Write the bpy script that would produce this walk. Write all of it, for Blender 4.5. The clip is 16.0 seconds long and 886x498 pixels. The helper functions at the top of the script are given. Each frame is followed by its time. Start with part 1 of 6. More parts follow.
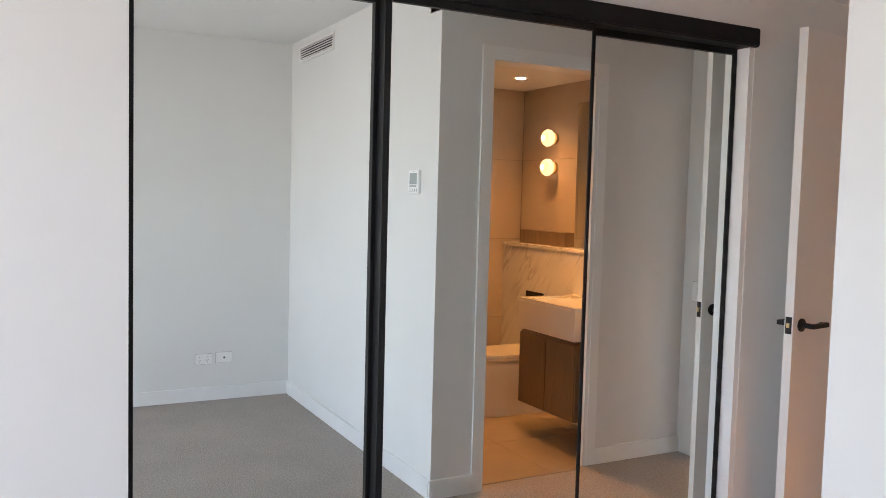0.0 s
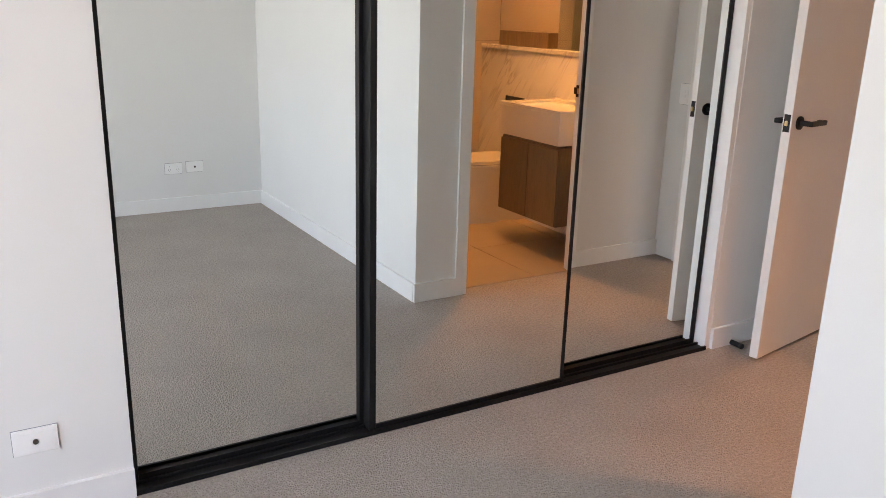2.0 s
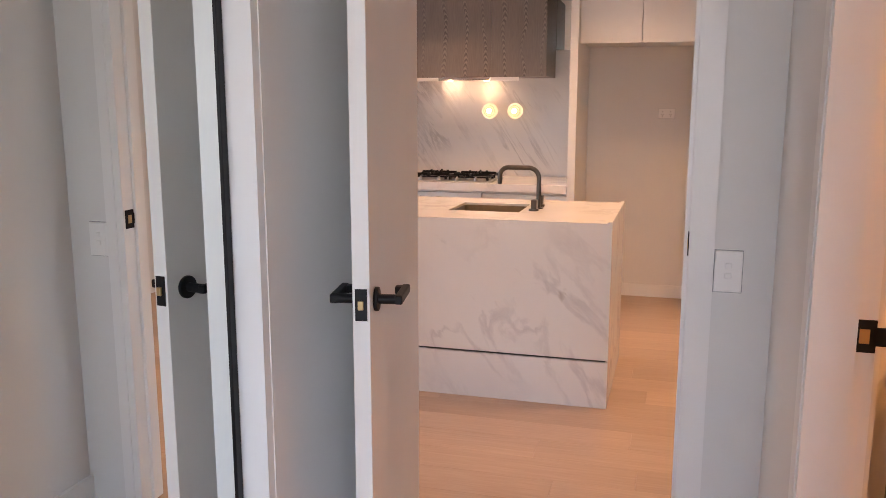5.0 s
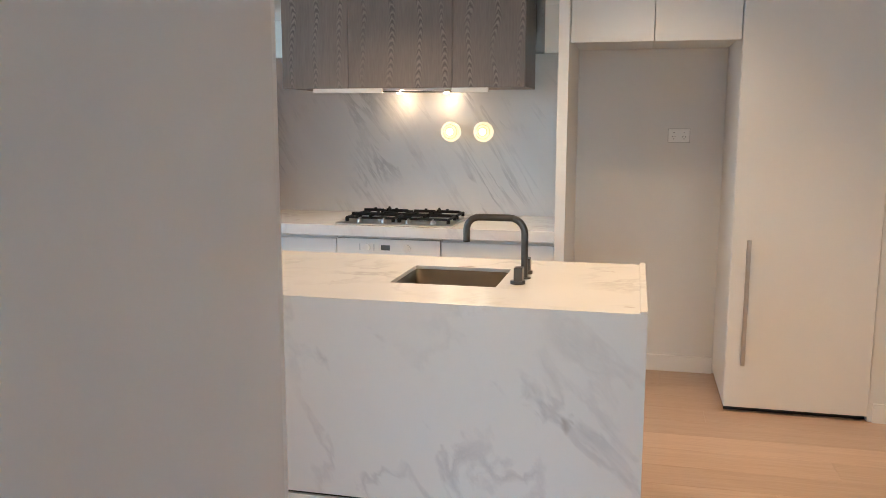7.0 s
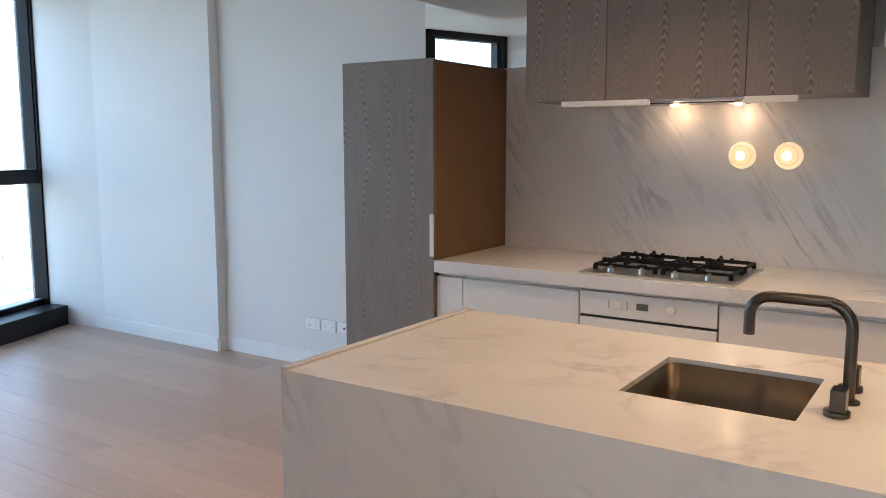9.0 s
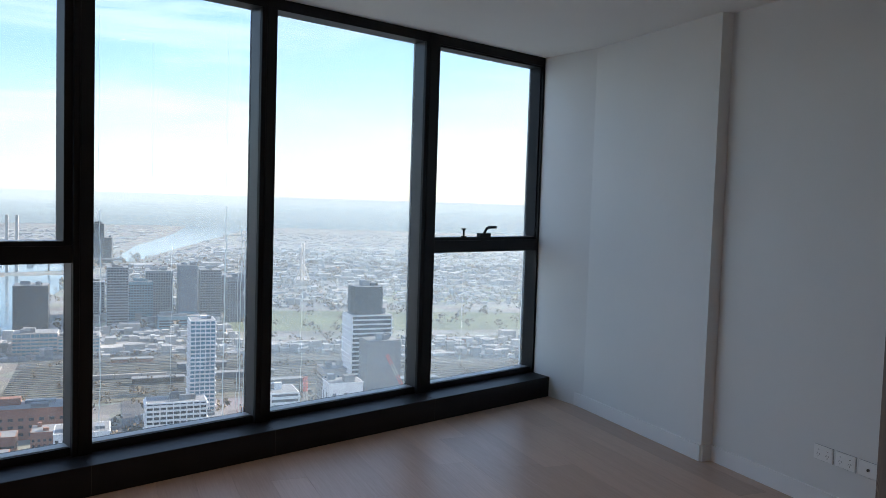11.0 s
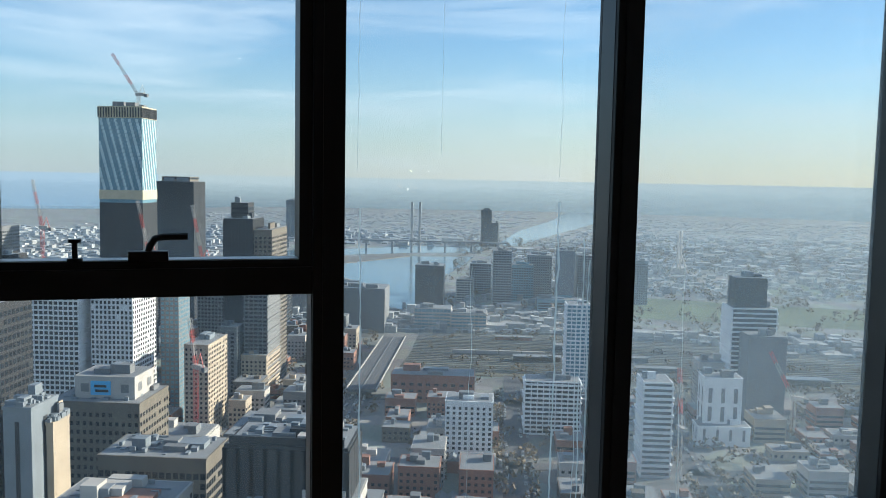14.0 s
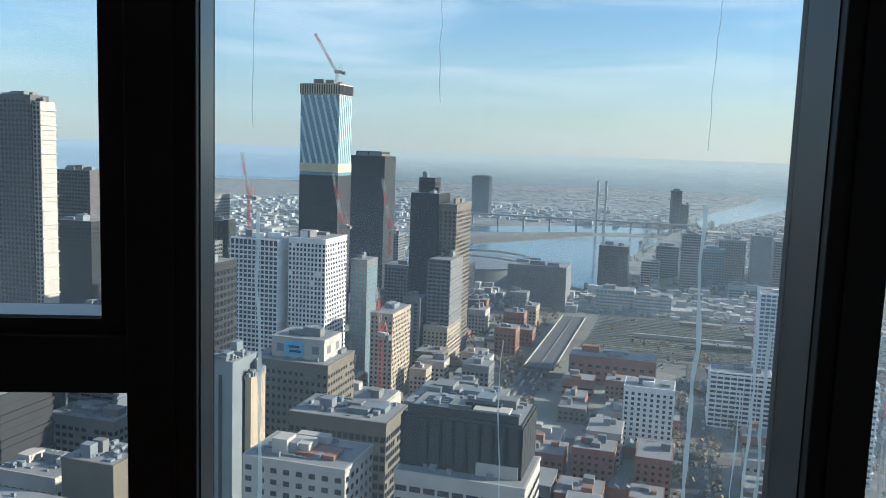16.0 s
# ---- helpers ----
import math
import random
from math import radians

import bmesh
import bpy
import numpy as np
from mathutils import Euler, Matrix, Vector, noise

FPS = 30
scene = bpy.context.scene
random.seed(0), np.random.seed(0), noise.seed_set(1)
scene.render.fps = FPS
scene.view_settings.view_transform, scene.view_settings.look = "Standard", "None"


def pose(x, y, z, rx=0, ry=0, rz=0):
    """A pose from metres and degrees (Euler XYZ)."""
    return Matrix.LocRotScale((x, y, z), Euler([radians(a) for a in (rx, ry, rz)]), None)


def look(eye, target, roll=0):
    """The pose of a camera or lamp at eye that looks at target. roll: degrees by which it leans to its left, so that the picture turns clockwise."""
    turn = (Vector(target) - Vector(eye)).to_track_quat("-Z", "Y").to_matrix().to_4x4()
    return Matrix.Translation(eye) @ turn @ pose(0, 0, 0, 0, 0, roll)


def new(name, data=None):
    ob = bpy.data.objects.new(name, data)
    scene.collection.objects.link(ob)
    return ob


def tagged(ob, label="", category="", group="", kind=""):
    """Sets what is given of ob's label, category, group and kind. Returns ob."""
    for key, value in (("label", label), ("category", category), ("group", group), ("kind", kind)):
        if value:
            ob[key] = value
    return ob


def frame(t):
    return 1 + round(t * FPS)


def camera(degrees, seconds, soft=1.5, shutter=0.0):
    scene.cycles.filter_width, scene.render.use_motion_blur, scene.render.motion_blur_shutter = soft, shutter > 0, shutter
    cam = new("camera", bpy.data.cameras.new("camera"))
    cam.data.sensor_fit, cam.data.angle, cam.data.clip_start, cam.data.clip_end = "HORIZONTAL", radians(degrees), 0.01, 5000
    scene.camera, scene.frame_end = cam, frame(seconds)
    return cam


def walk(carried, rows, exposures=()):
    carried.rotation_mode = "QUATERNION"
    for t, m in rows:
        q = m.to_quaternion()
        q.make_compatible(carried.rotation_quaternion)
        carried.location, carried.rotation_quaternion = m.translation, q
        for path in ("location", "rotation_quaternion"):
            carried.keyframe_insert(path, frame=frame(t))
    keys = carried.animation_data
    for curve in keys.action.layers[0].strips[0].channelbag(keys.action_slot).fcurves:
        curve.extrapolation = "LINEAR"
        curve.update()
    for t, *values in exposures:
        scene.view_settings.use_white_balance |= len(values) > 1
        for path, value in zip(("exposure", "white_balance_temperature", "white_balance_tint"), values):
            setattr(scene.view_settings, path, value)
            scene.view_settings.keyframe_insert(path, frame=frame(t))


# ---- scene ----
cam = camera(56.8, 16.0, soft=0.7)
PATH = [
    (0, (-0.031, -1.909, 1.506), (0.902, -0.144, 1.379), 1.5),
    (0.5, (-0.027, -1.969, 1.493), (0.88, -0.207, 1.226), 1.5),
    (1, (-0.052, -1.96, 1.443), (0.837, -0.22, 1.018), 2.6),
    (1.5, (-0.046, -1.905, 1.418), (0.844, -0.206, 0.854), 3.1),
    (2, (-0.061, -1.756, 1.425), (0.921, -0.108, 0.859), 1.6),
    (2.5, (0.0, -1.559, 1.482), (1.17, 0.033, 1.167), 0.3),
    (3, (0.142, -1.326, 1.521), (1.503, 0.136, 1.437), 0.3),
    (3.5, (0.315, -1.02, 1.47), (1.915, 0.179, 1.424), 0.7),
    (4, (0.581, -0.753, 1.455), (2.306, 0.241, 1.257), 0.6),
    (4.5, (0.884, -0.468, 1.444), (2.715, 0.265, 1.112), 0.4),
    (5, (1.180, -0.276, 1.441), (3.074, 0.265, 1.095), 0.0),
    (7.5, (2.933, 0.061, 1.449), (4.858, 0.513, 1.146), 0.1),
    (8, (3.208, 0.077, 1.451), (5.092, 0.695, 1.187), 0.6),
    (8.5, (3.44, 0.152, 1.444), (5.244, 0.974, 1.176), 0.7),
    (9, (3.58, 0.214, 1.453), (5.236, 1.305, 1.196), -0.0),
    (9.5, (3.792, 0.293, 1.47), (5.188, 1.707, 1.242), 0.8),
    (10, (3.923, 0.389, 1.486), (5.101, 1.995, 1.302), 1.7),
    (12.5, (4.341, 1.634, 1.514), (4.582, 3.617, 1.422), 0.8),
    (13, (4.414, 1.957, 1.519), (4.536, 3.95, 1.402), 0.9),
    (13.5, (4.461, 2.342, 1.514), (4.452, 4.337, 1.369), 0.9),
    (14, (4.518, 2.699, 1.507), (4.401, 4.688, 1.335), 1.1),
    (14.5, (4.566, 3.175, 1.499), (4.338, 5.152, 1.293), 1.5),
    (15, (4.632, 3.532, 1.500), (4.309, 5.492, 1.269), 1.7),
    (15.5, (4.706, 3.922, 1.517), (4.269, 5.859, 1.275), 1.9),
    (16, (4.720, 4.236, 1.506), (4.168, 6.144, 1.267), 2.0),
]
EXPOSURES = [(0, 3.78, 7300, 22), (1.5, 3.86, 7800, 24), (2.5, 3.9, 7900, 24), (3.5, 3.85, 8300, 26), (4.3, 3.85, 7900, 26), (5.2, 3.9, 6900, 27), (7.3, 3.95, 5400, 0), (8.2, 3.72, 5150, 2), (9, 3.46, 5900, 8), (9.8, 3.1, 7700, 22), (10.2, 2.66, 7100, 20), (12.3, 1.16, 5800, 2), (16, 1.12, 5800, 2)]
walk(cam, [(t, look(eye, target, roll)) for t, eye, target, roll in PATH], EXPOSURES)

# ---- world, sun, large lights ----
world = bpy.data.worlds.new("sky")
scene.world = world
world.use_nodes = True
wn, wl = world.node_tree.nodes, world.node_tree.links
wn.clear()
w_out = wn.new("ShaderNodeOutputWorld")
w_bg = wn.new("ShaderNodeBackground")
w_sky = wn.new("ShaderNodeTexSky")
w_sky.sky_type = "NISHITA"
w_sky.sun_disc = False
SUN_EL, SUN_YAW = radians(20), radians(-71)
w_sky.sun_elevation = SUN_EL
w_sky.sun_rotation = -SUN_YAW
w_sky.altitude = 170
w_sky.air_density, w_sky.dust_density, w_sky.ozone_density = 1.0, 0.15, 3.0
w_bg.inputs["Strength"].default_value = 0.077
# thin streaks of high cloud
w_co = wn.new("ShaderNodeTexCoord")
w_map = wn.new("ShaderNodeMapping")
w_map.inputs["Scale"].default_value = (1.3, 1.3, 11.0)
w_map.inputs["Rotation"].default_value = (0.12, -0.10, 0.3)
w_noise = wn.new("ShaderNodeTexNoise")
w_noise.inputs["Scale"].default_value = 2.2
w_noise.inputs["Detail"].default_value = 7
w_noise.inputs["Roughness"].default_value = 0.62
w_noise.inputs["Distortion"].default_value = 0.6
w_ramp = wn.new("ShaderNodeMapRange")
w_ramp.inputs["From Min"].default_value, w_ramp.inputs["From Max"].default_value = 0.43, 0.80
w_ramp.inputs["To Min"].default_value, w_ramp.inputs["To Max"].default_value = 0.0, 0.6
w_mix = wn.new("ShaderNodeMix")
w_mix.data_type = "RGBA"
w_mix.inputs["B"].default_value = (6.8, 7.1, 7.4, 1)
wl.new(w_co.outputs["Generated"], w_map.inputs["Vector"])
wl.new(w_map.outputs["Vector"], w_noise.inputs["Vector"])
wl.new(w_noise.outputs["Fac"], w_ramp.inputs["Value"])
wl.new(w_ramp.outputs["Result"], w_mix.inputs["Factor"])
wl.new(w_sky.outputs["Color"], w_mix.inputs["A"])
# pale haze low over the horizon, all round
w_sep = wn.new("ShaderNodeSeparateXYZ")
wl.new(w_co.outputs["Generated"], w_sep.inputs[0])
w_low = wn.new("ShaderNodeMapRange")
w_low.interpolation_type = "SMOOTHSTEP"
w_low.inputs["From Min"].default_value, w_low.inputs["From Max"].default_value = -0.01, 0.17
w_low.inputs["To Min"].default_value, w_low.inputs["To Max"].default_value = 0.72, 0.0
wl.new(w_sep.outputs["Z"], w_low.inputs["Value"])
w_haze = wn.new("ShaderNodeMix")
w_haze.data_type = "RGBA"
w_side = wn.new("ShaderNodeMapRange")
w_side.inputs["From Min"].default_value, w_side.inputs["From Max"].default_value = -0.45, 0.35
wl.new(w_sep.outputs["X"], w_side.inputs["Value"])
w_tone = wn.new("ShaderNodeMix")
w_tone.data_type = "RGBA"
w_tone.inputs["A"].default_value, w_tone.inputs["B"].default_value = (2.9, 3.4, 3.85, 1), (4.8, 4.5, 3.8, 1)
wl.new(w_side.outputs["Result"], w_tone.inputs["Factor"])
wl.new(w_tone.outputs["Result"], w_haze.inputs["B"])
wl.new(w_low.outputs["Result"], w_haze.inputs["Factor"])
wl.new(w_mix.outputs["Result"], w_haze.inputs["A"])
wl.new(w_haze.outputs["Result"], w_bg.inputs["Color"])
wl.new(w_bg.outputs["Background"], w_out.inputs["Surface"])

sun = new("sun", bpy.data.lights.new("sun", "SUN"))
sun.data.energy, sun.data.angle, sun.data.color = 4.4, radians(0.6), (1.0, 0.86, 0.68)
SUN_DIR = Vector((math.sin(-SUN_YAW) * math.cos(SUN_EL), math.cos(SUN_YAW) * math.cos(SUN_EL), math.sin(SUN_EL)))
sun.matrix_world = look(SUN_DIR * 50, (0, 0, 0))


def lamp(name, kind, place, power, color, size=0.1, target=None, spot=120):
    d = bpy.data.lights.new(name, kind)
    d.energy, d.color = power, color
    if kind == "AREA":
        d.size = size
    else:
        d.shadow_soft_size = size
    if kind == "SPOT":
        d.spot_size, d.spot_blend = radians(spot), 0.9
    ob = new(name, d)
    ob.matrix_world = look(place, target or (place[0], place[1] + 0.0001, place[2] - 1))
    return ob


WARM = (1.0, 0.44, 0.13)
WARM2 = (1.0, 0.60, 0.30)
day = bpy.data.lights.new("bedroom_daylight", "AREA")
day.shape, day.size, day.size_y, day.energy, day.color = "RECTANGLE", 2.6, 2.1, 1.68, (0.92, 0.96, 1.0)
new("bedroom_daylight", day).matrix_world = look((-2.05, -1.1, 1.4), (0, -1.1, 1.4))

# ---- materials ----
def nodes_of(m):
    return m.node_tree.nodes, m.node_tree.links, m.node_tree.nodes["Principled BSDF"]


def paint(name, color, rough=0.5, metal=0.0, var=0.05, scale=3.0, bump=0.0, bump_scale=300.0, spec=0.5, rand=0.0, coat=0.0):
    """A plain surface with soft mottling at two scales, fine relief and a little change from piece to piece."""
    m = bpy.data.materials.new(name)
    m.use_nodes = True
    n, l, p = nodes_of(m)
    p.inputs["Roughness"].default_value, p.inputs["Metallic"].default_value = rough, metal
    p.inputs["Specular IOR Level"].default_value = spec
    p.inputs["Coat Weight"].default_value = coat
    co = n.new("ShaderNodeTexCoord")
    a = n.new("ShaderNodeTexNoise")
    a.inputs["Scale"].default_value, a.inputs["Detail"].default_value = scale, 6
    l.new(co.outputs["Object"], a.inputs["Vector"])
    r = n.new("ShaderNodeMapRange")
    r.inputs["From Min"].default_value, r.inputs["From Max"].default_value = 0.3, 0.7
    r.inputs["To Min"].default_value, r.inputs["To Max"].default_value = 1 - var, 1 + var
    l.new(a.outputs["Fac"], r.inputs["Value"])
    v = n.new("ShaderNodeMix")
    v.data_type, v.blend_type = "RGBA", "MULTIPLY"
    v.inputs["Factor"].default_value = 1
    v.inputs["A"].default_value = (*color, 1)
    value = r.outputs["Result"]
    if rand:
        info = n.new("ShaderNodeObjectInfo")
        rr = n.new("ShaderNodeMapRange")
        rr.inputs["To Min"].default_value, rr.inputs["To Max"].default_value = 1 - rand, 1 + rand
        l.new(info.outputs["Random"], rr.inputs["Value"])
        mu = n.new("ShaderNodeMath")
        mu.operation = "MULTIPLY"
        l.new(rr.outputs["Result"], mu.inputs[0])
        l.new(value, mu.inputs[1])
        value = mu.outputs[0]
    l.new(value, v.inputs["B"])
    l.new(v.outputs["Result"], p.inputs["Base Color"])
    if bump:
        b = n.new("ShaderNodeTexNoise")
        b.inputs["Scale"].default_value, b.inputs["Detail"].default_value = bump_scale, 3
        l.new(co.outputs["Object"], b.inputs["Vector"])
        u = n.new("ShaderNodeBump")
        u.inputs["Strength"].default_value, u.inputs["Distance"].default_value = bump, 0.002
        l.new(b.outputs["Fac"], u.inputs["Height"])
        l.new(u.outputs["Normal"], p.inputs["Normal"])
    return m


def glow(name, color, strength):
    m = bpy.data.materials.new(name)
    m.use_nodes = True
    n, l, p = nodes_of(m)
    p.inputs["Base Color"].default_value = (*color, 1)
    p.inputs["Emission Color"].default_value = (*color, 1)
    p.inputs["Emission Strength"].default_value = strength
    return m


def carpet_mat():
    m = paint("carpet", (0.46, 0.412, 0.37), 0.95, var=0.05, scale=3.2, spec=0.15)
    n, l, p = nodes_of(m)
    co = n.new("ShaderNodeTexCoord")
    tuft = n.new("ShaderNodeTexVoronoi")
    tuft.inputs["Scale"].default_value = 170
    fine = n.new("ShaderNodeTexNoise")
    fine.inputs["Scale"].default_value, fine.inputs["Detail"].default_value = 85, 5
    l.new(co.outputs["Object"], tuft.inputs["Vector"])
    l.new(co.outputs["Object"], fine.inputs["Vector"])
    add = n.new("ShaderNodeMath")
    add.operation = "ADD"
    l.new(tuft.outputs["Distance"], add.inputs[0])
    l.new(fine.outputs["Fac"], add.inputs[1])
    u = n.new("ShaderNodeBump")
    u.inputs["Strength"].default_value, u.inputs["Distance"].default_value = 0.9, 0.006
    l.new(add.outputs[0], u.inputs["Height"])
    l.new(u.outputs["Normal"], p.inputs["Normal"])
    # shade between the tufts painted in as a darker speckle
    old = p.inputs["Base Color"].links[0].from_socket
    v = n.new("ShaderNodeMix")
    v.data_type, v.blend_type = "RGBA", "MULTIPLY"
    v.inputs["Factor"].default_value = 1
    r = n.new("ShaderNodeMapRange")
    r.inputs["From Min"].default_value, r.inputs["From Max"].default_value = 0.3, 0.7
    r.inputs["To Min"].default_value, r.inputs["To Max"].default_value = 0.80, 1.14
    l.new(fine.outputs["Fac"], r.inputs["Value"])
    l.new(old, v.inputs["A"])
    l.new(r.outputs["Result"], v.inputs["B"])
    l.new(v.outputs["Result"], p.inputs["Base Color"])
    return m


def marble_mat(name, base, vein, turn, rough=0.25, amount=0.75, scale=1.5, stretch=4.0, clouds=0.34):
    """White marble with soft grey diagonal veins and rusty flecks."""
    m = bpy.data.materials.new(name)
    m.use_nodes = True
    n, l, p = nodes_of(m)
    p.inputs["Roughness"].default_value = rough
    co = n.new("ShaderNodeTexCoord")
    mp = n.new("ShaderNodeMapping")
    mp.inputs["Rotation"].default_value = turn
    mp.vector_type = "TEXTURE"
    mp.inputs["Scale"].default_value = (1.0, stretch, 1.0)
    l.new(co.outputs["Object"], mp.inputs["Vector"])
    warp = n.new("ShaderNodeTexNoise")
    warp.inputs["Scale"].default_value, warp.inputs["Detail"].default_value = 1.6, 6
    l.new(mp.outputs["Vector"], warp.inputs["Vector"])
    ad = n.new("ShaderNodeMix")
    ad.data_type, ad.blend_type = "RGBA", "LINEAR_LIGHT"
    ad.inputs["Factor"].default_value = 0.35
    l.new(mp.outputs["Vector"], ad.inputs["A"])
    l.new(warp.outputs["Color"], ad.inputs["B"])
    veins = n.new("ShaderNodeTexNoise")
    veins.inputs["Scale"].default_value, veins.inputs["Detail"].default_value = scale * 1.7, 9
    veins.inputs["Roughness"].default_value = 0.55
    l.new(ad.outputs["Result"], veins.inputs["Vector"])
    ab = n.new("ShaderNodeMath")
    ab.operation = "SUBTRACT"
    ab.inputs[1].default_value = 0.5
    l.new(veins.outputs["Fac"], ab.inputs[0])
    ab2 = n.new("ShaderNodeMath")
    ab2.operation = "ABSOLUTE"
    l.new(ab.outputs[0], ab2.inputs[0])
    line = n.new("ShaderNodeMapRange")
    line.inputs["From Min"].default_value, line.inputs["From Max"].default_value = 0.0, 0.035
    line.inputs["To Min"].default_value, line.inputs["To Max"].default_value = amount, 0.0
    l.new(ab2.outputs[0], line.inputs["Value"])
    # veins fade in and out over the slab
    fade = n.new("ShaderNodeTexNoise")
    fade.inputs["Scale"].default_value, fade.inputs["Detail"].default_value = 2.3, 4
    l.new(co.outputs["Object"], fade.inputs["Vector"])
    fr = n.new("ShaderNodeMapRange")
    fr.inputs["From Min"].default_value, fr.inputs["From Max"].default_value = 0.42, 0.68
    l.new(fade.outputs["Fac"], fr.inputs["Value"])
    mu = n.new("ShaderNodeMath")
    mu.operation = "MULTIPLY"
    l.new(line.outputs["Result"], mu.inputs[0])
    l.new(fr.outputs["Result"], mu.inputs[1])
    cloud = n.new("ShaderNodeMapRange")
    cloud.inputs["From Min"].default_value, cloud.inputs["From Max"].default_value = 0.35, 0.75
    cloud.inputs["To Min"].default_value, cloud.inputs["To Max"].default_value = 0.0, clouds
    l.new(warp.outputs["Fac"], cloud.inputs["Value"])
    sm = n.new("ShaderNodeMath")
    sm.operation = "ADD"
    sm.use_clamp = True
    l.new(mu.outputs[0], sm.inputs[0])
    l.new(cloud.outputs["Result"], sm.inputs[1])
    mix = n.new("ShaderNodeMix")
    mix.data_type = "RGBA"
    mix.inputs["A"].default_value, mix.inputs["B"].default_value = (*base, 1), (*vein, 1)
    l.new(sm.outputs[0], mix.inputs["Factor"])
    # small dark rusty flecks
    fl = n.new("ShaderNodeTexNoise")
    fl.inputs["Scale"].default_value, fl.inputs["Detail"].default_value = 7.5, 5
    l.new(mp.outputs["Vector"], fl.inputs["Vector"])
    flr = n.new("ShaderNodeMapRange")
    flr.inputs["From Min"].default_value, flr.inputs["From Max"].default_value = 0.70, 0.76
    flr.inputs["To Max"].default_value = 0.55
    l.new(fl.outputs["Fac"], flr.inputs["Value"])
    mix2 = n.new("ShaderNodeMix")
    mix2.data_type = "RGBA"
    mix2.inputs["B"].default_value = (0.22, 0.16, 0.12, 1)
    l.new(flr.outputs["Result"], mix2.inputs["Factor"])
    l.new(mix.outputs["Result"], mix2.inputs["A"])
    l.new(mix2.outputs["Result"], p.inputs["Base Color"])
    return m


def wood_mat(name, dark, light, along=2, rough=0.45, freq=14.0, stretch=14.0, rand=0.1, figure=0.5):
    """Wood with grain along one axis: fine fibres plus wavy cathedral figure."""
    m = bpy.data.materials.new(name)
    m.use_nodes = True
    n, l, p = nodes_of(m)
    p.inputs["Roughness"].default_value = rough
    co = n.new("ShaderNodeTexCoord")
    info = n.new("ShaderNodeObjectInfo")
    off = n.new("ShaderNodeMath")
    off.operation = "MULTIPLY"
    off.inputs[1].default_value = 37.0
    l.new(info.outputs["Random"], off.inputs[0])
    shift = n.new("ShaderNodeCombineXYZ")
    for k in range(3):
        l.new(off.outputs[0], shift.inputs[k])
    vec = n.new("ShaderNodeVectorMath")
    l.new(co.outputs["Object"], vec.inputs[0])
    l.new(shift.outputs[0], vec.inputs[1])
    mp = n.new("ShaderNodeMapping")
    sc = [1.0, 1.0, 1.0]
    sc[along] = 1.0 / stretch
    mp.inputs["Scale"].default_value = sc
    l.new(vec.outputs[0], mp.inputs["Vector"])
    fib = n.new("ShaderNodeTexNoise")
    fib.inputs["Scale"].default_value, fib.inputs["Detail"].default_value = 120, 4
    l.new(mp.outputs["Vector"], fib.inputs["Vector"])
    fig = n.new("ShaderNodeTexNoise")
    fig.inputs["Scale"].default_value, fig.inputs["Detail"].default_value = freq, 3
    fig.inputs["Distortion"].default_value = 0.8
    l.new(mp.outputs["Vector"], fig.inputs["Vector"])
    wv = n.new("ShaderNodeMath")
    wv.operation = "MULTIPLY"
    wv.inputs[1].default_value = 40.0
    l.new(fig.outputs["Fac"], wv.inputs[0])
    sn = n.new("ShaderNodeMath")
    sn.operation = "SINE"
    l.new(wv.outputs[0], sn.inputs[0])
    ma = n.new("ShaderNodeMath")
    ma.operation = "MULTIPLY_ADD"
    ma.inputs[1].default_value, ma.inputs[2].default_value = 0.22 * figure, 0.0
    l.new(sn.outputs[0], ma.inputs[0])
    ad = n.new("ShaderNodeMath")
    ad.operation = "ADD"
    ad.use_clamp = True
    l.new(ma.outputs[0], ad.inputs[0])
    l.new(fib.outputs["Fac"], ad.inputs[1])
    mix = n.new("ShaderNodeMix")
    mix.data_type = "RGBA"
    mix.inputs["A"].default_value, mix.inputs["B"].default_value = (*dark, 1), (*light, 1)
    l.new(ad.outputs[0], mix.inputs["Factor"])
    hv = n.new("ShaderNodeHueSaturation")
    rr = n.new("ShaderNodeMapRange")
    rr.inputs["To Min"].default_value, rr.inputs["To Max"].default_value = 1 - rand, 1 + rand
    l.new(info.outputs["Random"], rr.inputs["Value"])
    l.new(rr.outputs["Result"], hv.inputs["Value"])
    l.new(mix.outputs["Result"], hv.inputs["Color"])
    l.new(hv.outputs["Color"], p.inputs["Base Color"])
    u = n.new("ShaderNodeBump")
    u.inputs["Strength"].default_value, u.inputs["Distance"].default_value = 0.15, 0.001
    l.new(fib.outputs["Fac"], u.inputs["Height"])
    l.new(u.outputs["Normal"], p.inputs["Normal"])
    return m


